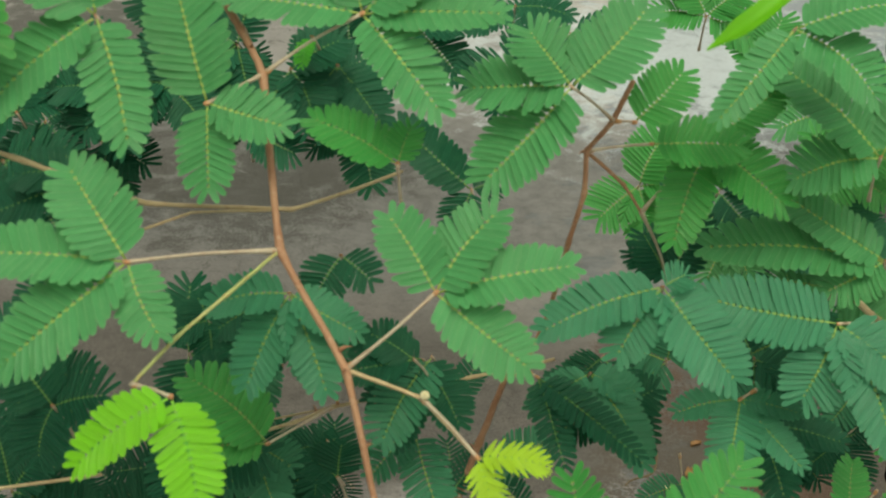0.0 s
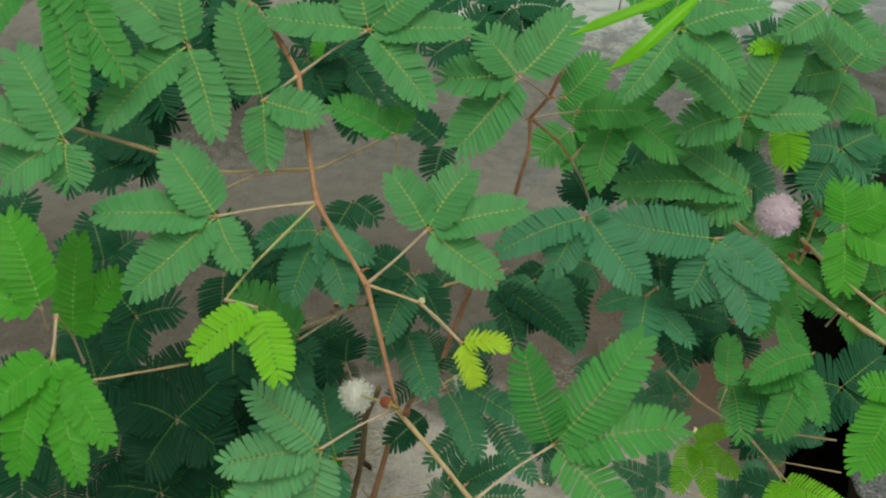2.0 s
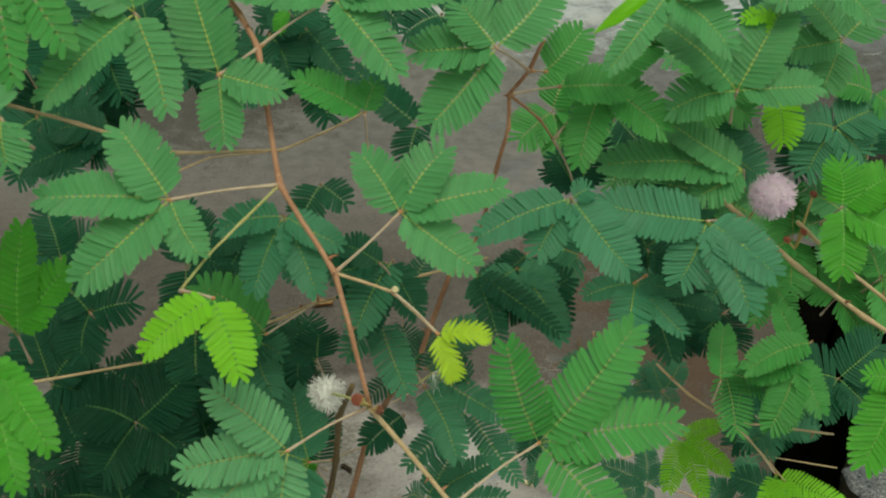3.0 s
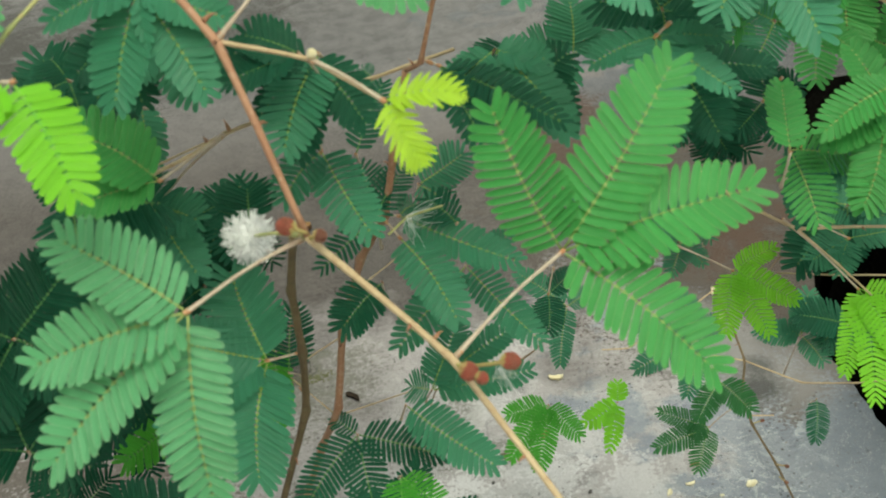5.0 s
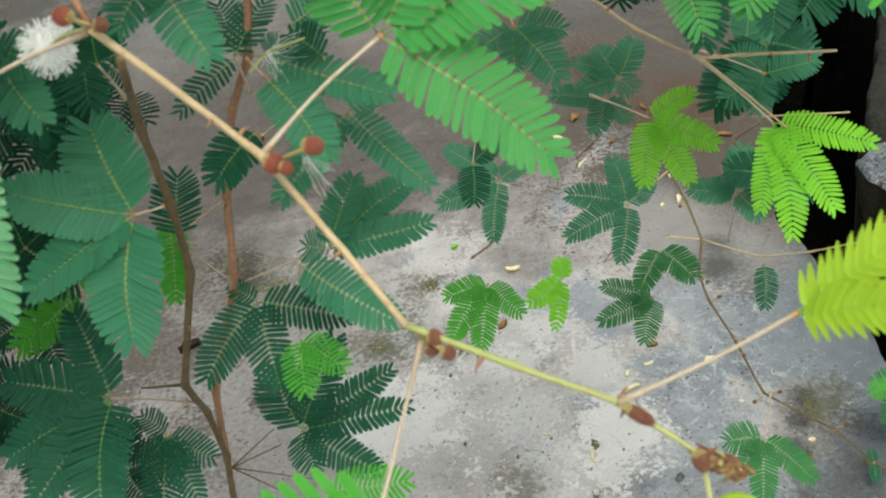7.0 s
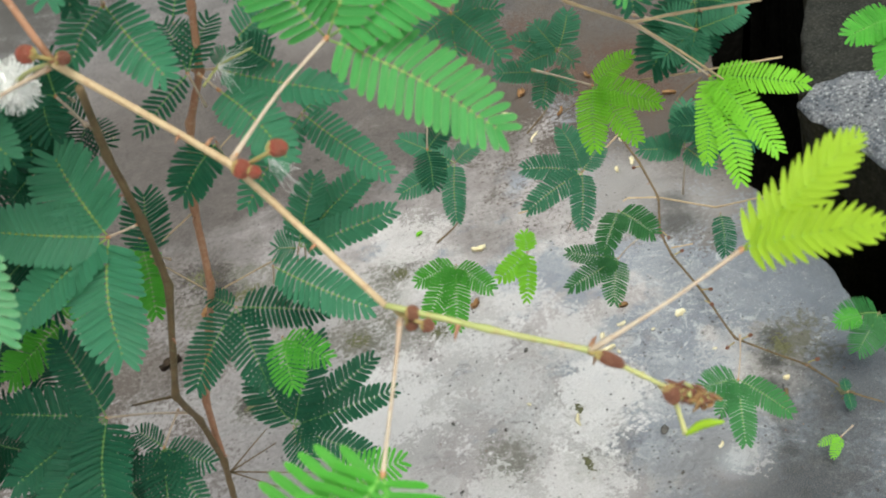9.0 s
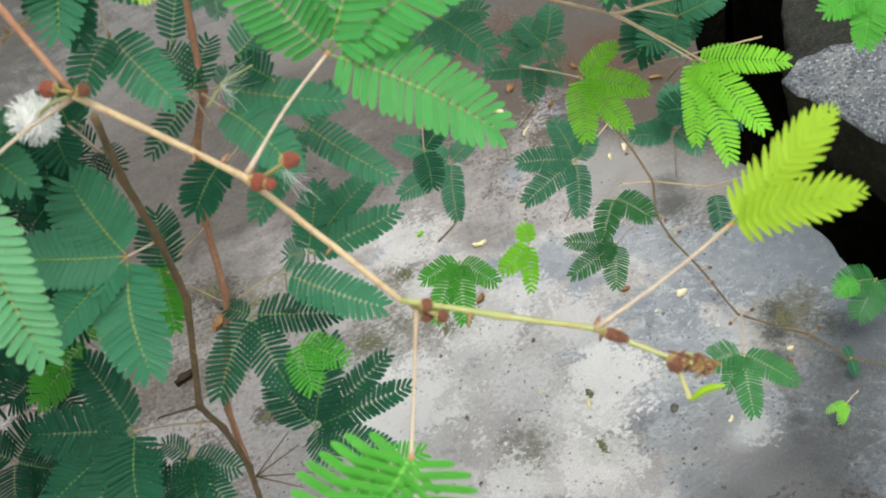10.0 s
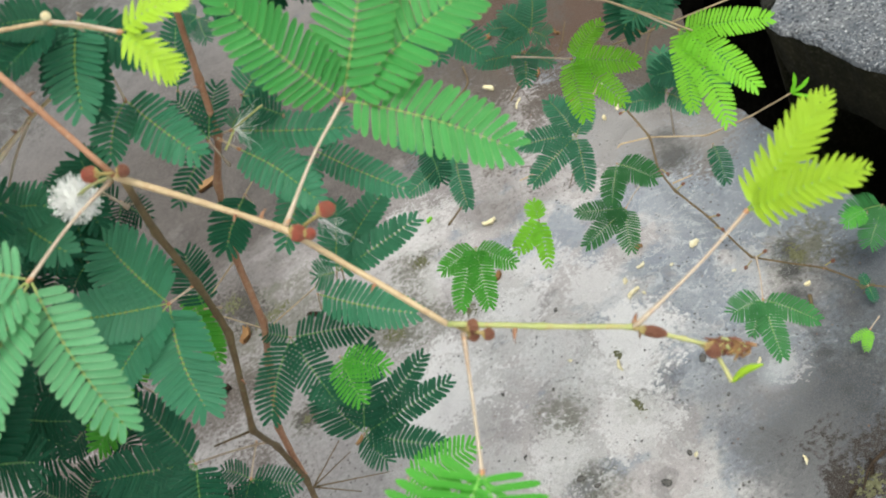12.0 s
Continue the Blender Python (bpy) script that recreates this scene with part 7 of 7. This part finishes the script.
bud(creeper, (0.1960, 0.3993, 0.0140), (0.1981, 0.3887, 0.0180), (0.1893, -0.9187, 0.3466), 0.0040, 0.0013, "brown")
bud(creeper, (0.2038, 0.3486, 0.0140), (0.2100, 0.3458, 0.0180), (0.7860, -0.3602, 0.5024), 0.0040, 0.0013, "brown")
bud(creeper, (0.1984, 0.3481, 0.0140), (0.1905, 0.3415, 0.0180), (-0.7171, -0.5970, 0.3598), 0.0040, 0.0013, "brown")
bud(creeper, (0.2360, 0.3072, 0.0140), (0.2412, 0.3036, 0.0180), (0.6946, -0.4805, 0.5353), 0.0040, 0.0013, "brown")
bud(creeper, (0.2123, 0.5871, 0.0140), (0.2043, 0.5828, 0.0180), (-0.8089, -0.4295, 0.4015), 0.0040, 0.0013, "brown")
bud(creeper, (0.1968, 0.4920, 0.0140), (0.1971, 0.4780, 0.0180), (0.0253, -0.9610, 0.2754), 0.0040, 0.0013, "brown")

# ---- litter, moss and stones on the concrete ----
def dry_petal(x, y, length, width, turn, mat, name, label, curl=0.25, seed=1):
    """A curled dry scrap lying on the ground."""
    b = Build()
    rng = np.random.default_rng(seed)
    n, verts, faces = 7, [], []
    for i in range(n):
        s = i / (n - 1)
        w = width * 0.5 * math.sin(math.pi * (0.08 + 0.86 * s)) ** 0.6 * rng.uniform(0.7, 1.2)
        bend = length * 0.5 * (s - 0.5) ** 2 * (1 if seed % 2 else -1)
        for k in range(5):
            u = (k - 2) / 2
            verts.append(((s - 0.5) * length, bend + u * w + rng.normal(0, 0.05) * width, 0.0012 + curl * width * (u * u) + 0.12 * length * (2 * s - 1) ** 2 * curl))
    for i in range(n - 1):
        for k in range(4):
            faces.append((i * 5 + k, i * 5 + k + 1, i * 5 + k + 6, i * 5 + k + 5))
    low = [(v[0] * 0.98, v[1] * 0.96, v[2] * 0.5 - 0.0004) for v in verts]
    b.add(verts, faces)
    b.add(low, [f[::-1] for f in faces])
    ob = b.make(name, [mat])
    ob.matrix_world = pose(x, y, 0.0, 0, 0, turn)
    return tagged(ob, label, "plant litter", "litter on the concrete")


def pebble(x, y, r, mat, label, seed):
    b = Build()
    blob(b, (0, 0, r * 0.55), [(r, 0, 0), (r * 0.2, r * 0.7, 0), (0, 0, r * 0.45)], 6, 9, 0, 0.3, seed)
    ob = b.make("pebble", [mat])
    ob.matrix_world = pose(x, y, 0.0, 0, 0, seed * 37)
    return tagged(ob, label, "pebble", "stones on the concrete")


def moss_patch(x, y, rx, ry, turn, count, seed):
    """A low ragged growth of moss in a hollow of the concrete."""
    rng = np.random.default_rng(seed)
    b = Build()
    for i in range(count):
        u, v = rng.normal(0, 0.42, 2)
        r = rng.uniform(0.0004, 0.0012) * (1.2 - min(1, math.hypot(u, v)) * 0.7)
        blob(b, (u * rx, v * ry, r * 0.2), [(r * 1.5, 0, 0), (0, r * 1.3, 0), (0, 0, r * 0.7)], 4, 6, 0, 0.25, seed * 100 + i)
    ob = b.make("moss_patch", [MOSS])
    ob.matrix_world = pose(x, y, 0.0, 0, 0, turn)
    return tagged(ob, "dark green moss growing on the grey concrete", "moss", "moss on the concrete", kind="stuff")


def twig(points, radius, mat=BARK["dark"], label="thin dry brown twig lying on the concrete"):
    b = Build()
    tube(b, smooth_line(points, 6), [radius, radius * 0.8, radius * 0.4], 6)
    ob = b.make("twig", [mat])
    return tagged(ob, label, "twig", "twigs on the concrete")


dry_petal(0.050, 0.564, 0.0131, 0.0051, -5, STRAW, 'dry_petal', 'pale dry petal lying on the concrete', 0.40, 1)
dry_petal(0.178, 0.409, 0.0093, 0.0072, 20, STRAW, 'dry_petal', 'round pale dry scrap lying on the concrete', 0.10, 2)
dry_petal(0.115, 0.411, 0.0062, 0.0036, 60, STRAW, 'dry_petal', 'pale dry petal lying on the concrete', 0.40, 3)
dry_petal(0.114, 0.396, 0.0131, 0.0036, 20, STRAW, 'dry_petal', 'pale dry petal lying on the concrete', 0.40, 4)
dry_petal(0.133, 0.417, 0.0078, 0.0027, 10, STRAW, 'dry_petal', 'pale dry petal lying on the concrete', 0.40, 5)
dry_petal(0.071, 0.337, 0.0110, 0.0028, 80, STRAW, 'dry_petal', 'curled pale seed husk lying on the concrete', 0.50, 6)
dry_petal(0.136, 0.184, 0.0076, 0.0020, 75, STRAW, 'dry_petal', 'pale dry petal lying on the concrete', 0.40, 7)
dry_petal(0.195, 0.611, 0.0073, 0.0035, 70, STRAW, 'dry_petal', 'pale dry petal lying on the concrete', 0.40, 8)
dry_petal(0.212, 0.616, 0.0109, 0.0042, 80, STRAW, 'dry_petal', 'pale dry petal lying on the concrete', 0.40, 9)
dry_petal(0.128, 0.754, 0.0150, 0.0062, -60, STRAW, 'dry_petal', 'pale dry petal lying on the concrete', 0.40, 10)
dry_petal(0.221, 0.311, 0.0050, 0.0033, 0, STRAW, 'dry_petal', 'pale dry petal lying on the concrete', 0.40, 11)
dry_petal(0.140, 0.705, 0.0164, 0.0019, 50, STRAW, 'dry_petal', 'thin pale straw lying on the concrete', 0.40, 12)
dry_petal(0.156, 0.273, 0.0055, 0.0024, 40, STRAW, 'dry_petal', 'pale dry petal lying on the concrete', 0.40, 13)
dry_petal(0.004, 0.614, 0.0073, 0.0035, 30, LEAF["l"], 'dry_petal', 'small fallen yellow-green leaflet on the concrete', 0.40, 14)
dry_petal(0.031, 0.495, 0.0108, 0.0052, 50, DRY_LEAF, 'dry_flower', 'withered pinkish-brown flower on the concrete', 0.50, 15)
dry_petal(-0.188, 0.877, 0.0259, 0.0142, 10, DRY_LEAF, 'dry_leaf', 'curled orange-brown dry leaf on the concrete', 0.35, 16)
dry_petal(0.141, 0.437, 0.0072, 0.0037, 0, DRY_LEAF, 'dry_leaf', 'small dark dry scrap on the concrete', 0.50, 18)
dry_petal(0.151, 0.787, 0.0133, 0.0079, 70, DRY_LEAF, 'dry_leaf', 'small reddish dry leaf on the concrete', 0.40, 19)
dry_petal(0.162, 0.840, 0.0137, 0.0057, 30, DRY_LEAF, 'dry_flower', 'crumpled reddish dry flower lying on the soil', 0.50, 60)
dry_petal(0.215, 0.656, 0.0103, 0.0044, 80, STRAW, 'dry_leaf', 'pale tan dry leaf lying on the soil', 0.50, 61)
dry_petal(0.182, 0.660, 0.0084, 0.0036, 20, DRY_LEAF, 'dry_leaf', 'small brown dry leaf lying on the concrete', 0.50, 62)
dry_petal(0.178, 0.732, 0.0148, 0.0034, 60, DRY_LEAF, 'dry_leaf', 'narrow brown dry leaf lying on the soil', 0.50, 63)
dry_petal(0.281, 0.702, 0.0135, 0.0045, -30, DRY_LEAF, 'dry_leaf', 'narrow brown dry leaf lying on the soil', 0.50, 64)
dry_petal(0.294, 0.605, 0.0090, 0.0035, 10, DRY_LEAF, 'dry_leaf', 'small brown dry leaf lying on the soil', 0.50, 65)
dry_petal(0.220, 0.780, 0.0122, 0.0039, 100, DRY_LEAF, 'dry_leaf', 'narrow brown dry leaf lying on the soil', 0.50, 66)
dry_petal(-0.198, 0.605, 0.0199, 0.0091, 70, DRY_LEAF, 'dry_leaf', 'crumpled reddish-brown dry leaf beside the stems', 0.50, 67)
dry_petal(-0.237, 0.550, 0.0200, 0.0088, 20, ROTTEN, 'dry_leaf', 'crumpled dark brown dry leaf beside the stems', 0.50, 68)
dry_petal(-0.135, 0.410, 0.0101, 0.0030, 40, DRY_LEAF, 'dry_leaf', 'small brown dry leaf lying on the concrete', 0.50, 69)
dry_petal(-0.131, 0.579, 0.0151, 0.0062, -40, ROTTEN, 'dry_leaf', 'crumpled dark brown dry leaf beside the stems', 0.50, 70)
dry_petal(0.166, 0.154, 0.0141, 0.0029, 60, ROTTEN, 'dry_leaf', 'dark dry leaf scrap in the dirt', 0.50, 71)
dry_petal(0.145, 0.146, 0.0122, 0.0024, 30, ROTTEN, 'dry_leaf', 'dark dry leaf scrap in the dirt', 0.50, 72)
pebble(0.125, 0.302, 0.0038, PEBBLE, "small dark stone lying on the concrete", 1)
pebble(0.076, 0.236, 0.0024, PEBBLE, "small dark stone lying on the concrete", 2)
pebble(0.051, 0.224, 0.0039, PEBBLE, "small dark stone lying on the concrete", 3)
pebble(0.002, 0.264, 0.0032, PEBBLE, "small dark stone lying on the concrete", 4)
pebble(0.165, 0.296, 0.0021, PEBBLE, "small dark stone lying on the concrete", 5)
pebble(0.055, 0.424, 0.0023, PEBBLE, "small dark stone lying on the concrete", 6)
pebble(-0.017, 0.374, 0.0018, PEBBLE, "small dark stone lying on the concrete", 7)
pebble(0.126, 0.223, 0.0019, PEBBLE, "small dark stone lying on the concrete", 8)
pebble(0.010, 0.252, 0.0024, PEBBLE, "small dark stone lying on the concrete", 9)
pebble(-0.025, 0.308, 0.0017, PEBBLE, "small dark stone lying on the concrete", 10)
pebble(0.126, 0.197, 0.0015, PEBBLE, "small dark stone lying on the concrete", 11)
pebble(0.019, 0.351, 0.0017, PEBBLE, "small dark stone lying on the concrete", 12)
pebble(-0.071, 0.793, 0.0024, PEBBLE, "small dark stone lying on the concrete", 13)
pebble(-0.022, 0.668, 0.0022, PEBBLE, "small dark stone lying on the concrete", 14)
pebble(0.123, 0.262, 0.0016, PEBBLE, "small dark stone lying on the concrete", 15)
pebble(-0.019, 0.449, 0.0019, PEBBLE, "small dark stone lying on the concrete", 16)
pebble(0.079, 0.232, 0.0023, STRAW, "small whitish grain lying on the concrete", 40)
pebble(0.121, 0.390, 0.0018, STRAW, "small whitish grain lying on the concrete", 41)
pebble(0.042, 0.368, 0.0018, STRAW, "small whitish grain lying on the concrete", 42)
pebble(0.187, 0.361, 0.0018, STRAW, "small whitish grain lying on the concrete", 43)
pebble(0.153, 0.401, 0.0018, STRAW, "small whitish grain lying on the concrete", 44)
moss_patch(-0.022, 0.568, 0.0134, 0.0130, 30, 70, 1)
moss_patch(-0.072, 0.501, 0.0148, 0.0124, -20, 110, 2)
moss_patch(-0.005, 0.479, 0.0087, 0.0081, 0, 50, 3)
moss_patch(0.066, 0.297, 0.0033, 0.0105, 0, 40, 4)
moss_patch(0.076, 0.348, 0.0035, 0.0073, 0, 30, 5)
moss_patch(-0.171, 0.614, 0.0321, 0.0105, 10, 160, 6)
moss_patch(0.232, 0.343, 0.0095, 0.0157, 0, 120, 7)
moss_patch(0.251, 0.284, 0.0074, 0.0103, 0, 70, 8)
moss_patch(-0.171, 0.465, 0.0067, 0.0060, 0, 50, 9)
moss_patch(0.158, 0.144, 0.0143, 0.0200, 0, 120, 10)
moss_patch(-0.205, 0.660, 0.0222, 0.0200, 0, 150, 11)
moss_patch(-0.328, 0.606, 0.0200, 0.0180, 0, 90, 12)
twig(((0.216, 0.301, 0.0016), (0.211, 0.291, 0.0016), (0.205, 0.286, 0.0016)), 0.0016)
twig(((0.120, 0.817, 0.0012), (0.113, 0.783, 0.0012), (0.091, 0.768, 0.0012), (0.083, 0.757, 0.0012)), 0.0012)
twig(((0.017, 0.593, 0.0010), (0.035, 0.606, 0.0010), (0.050, 0.622, 0.0010)), 0.0010)
twig(((0.167, 0.592, 0.0010), (0.147, 0.575, 0.0010), (0.129, 0.551, 0.0010)), 0.0010)
twig(((0.179, 0.160, 0.0016), (0.164, 0.155, 0.0016), (0.152, 0.144, 0.0016)), 0.0016, ROTTEN, "rotten dark brown twig lying in the dirt")
twig(((0.236, 0.790, 0.0009), (0.210, 0.749, 0.0009), (0.181, 0.730, 0.0009)), 0.0009)
twig(((0.318, 0.711, 0.0009), (0.288, 0.692, 0.0009), (0.263, 0.657, 0.0009)), 0.0009)
twig(((0.137, 0.715, 0.0009), (0.161, 0.739, 0.0009), (0.178, 0.761, 0.0009)), 0.0009)
twig(((-0.108, 0.968, 0.0012), (-0.114, 0.924, 0.0012), (-0.123, 0.897, 0.0012)), 0.0012)
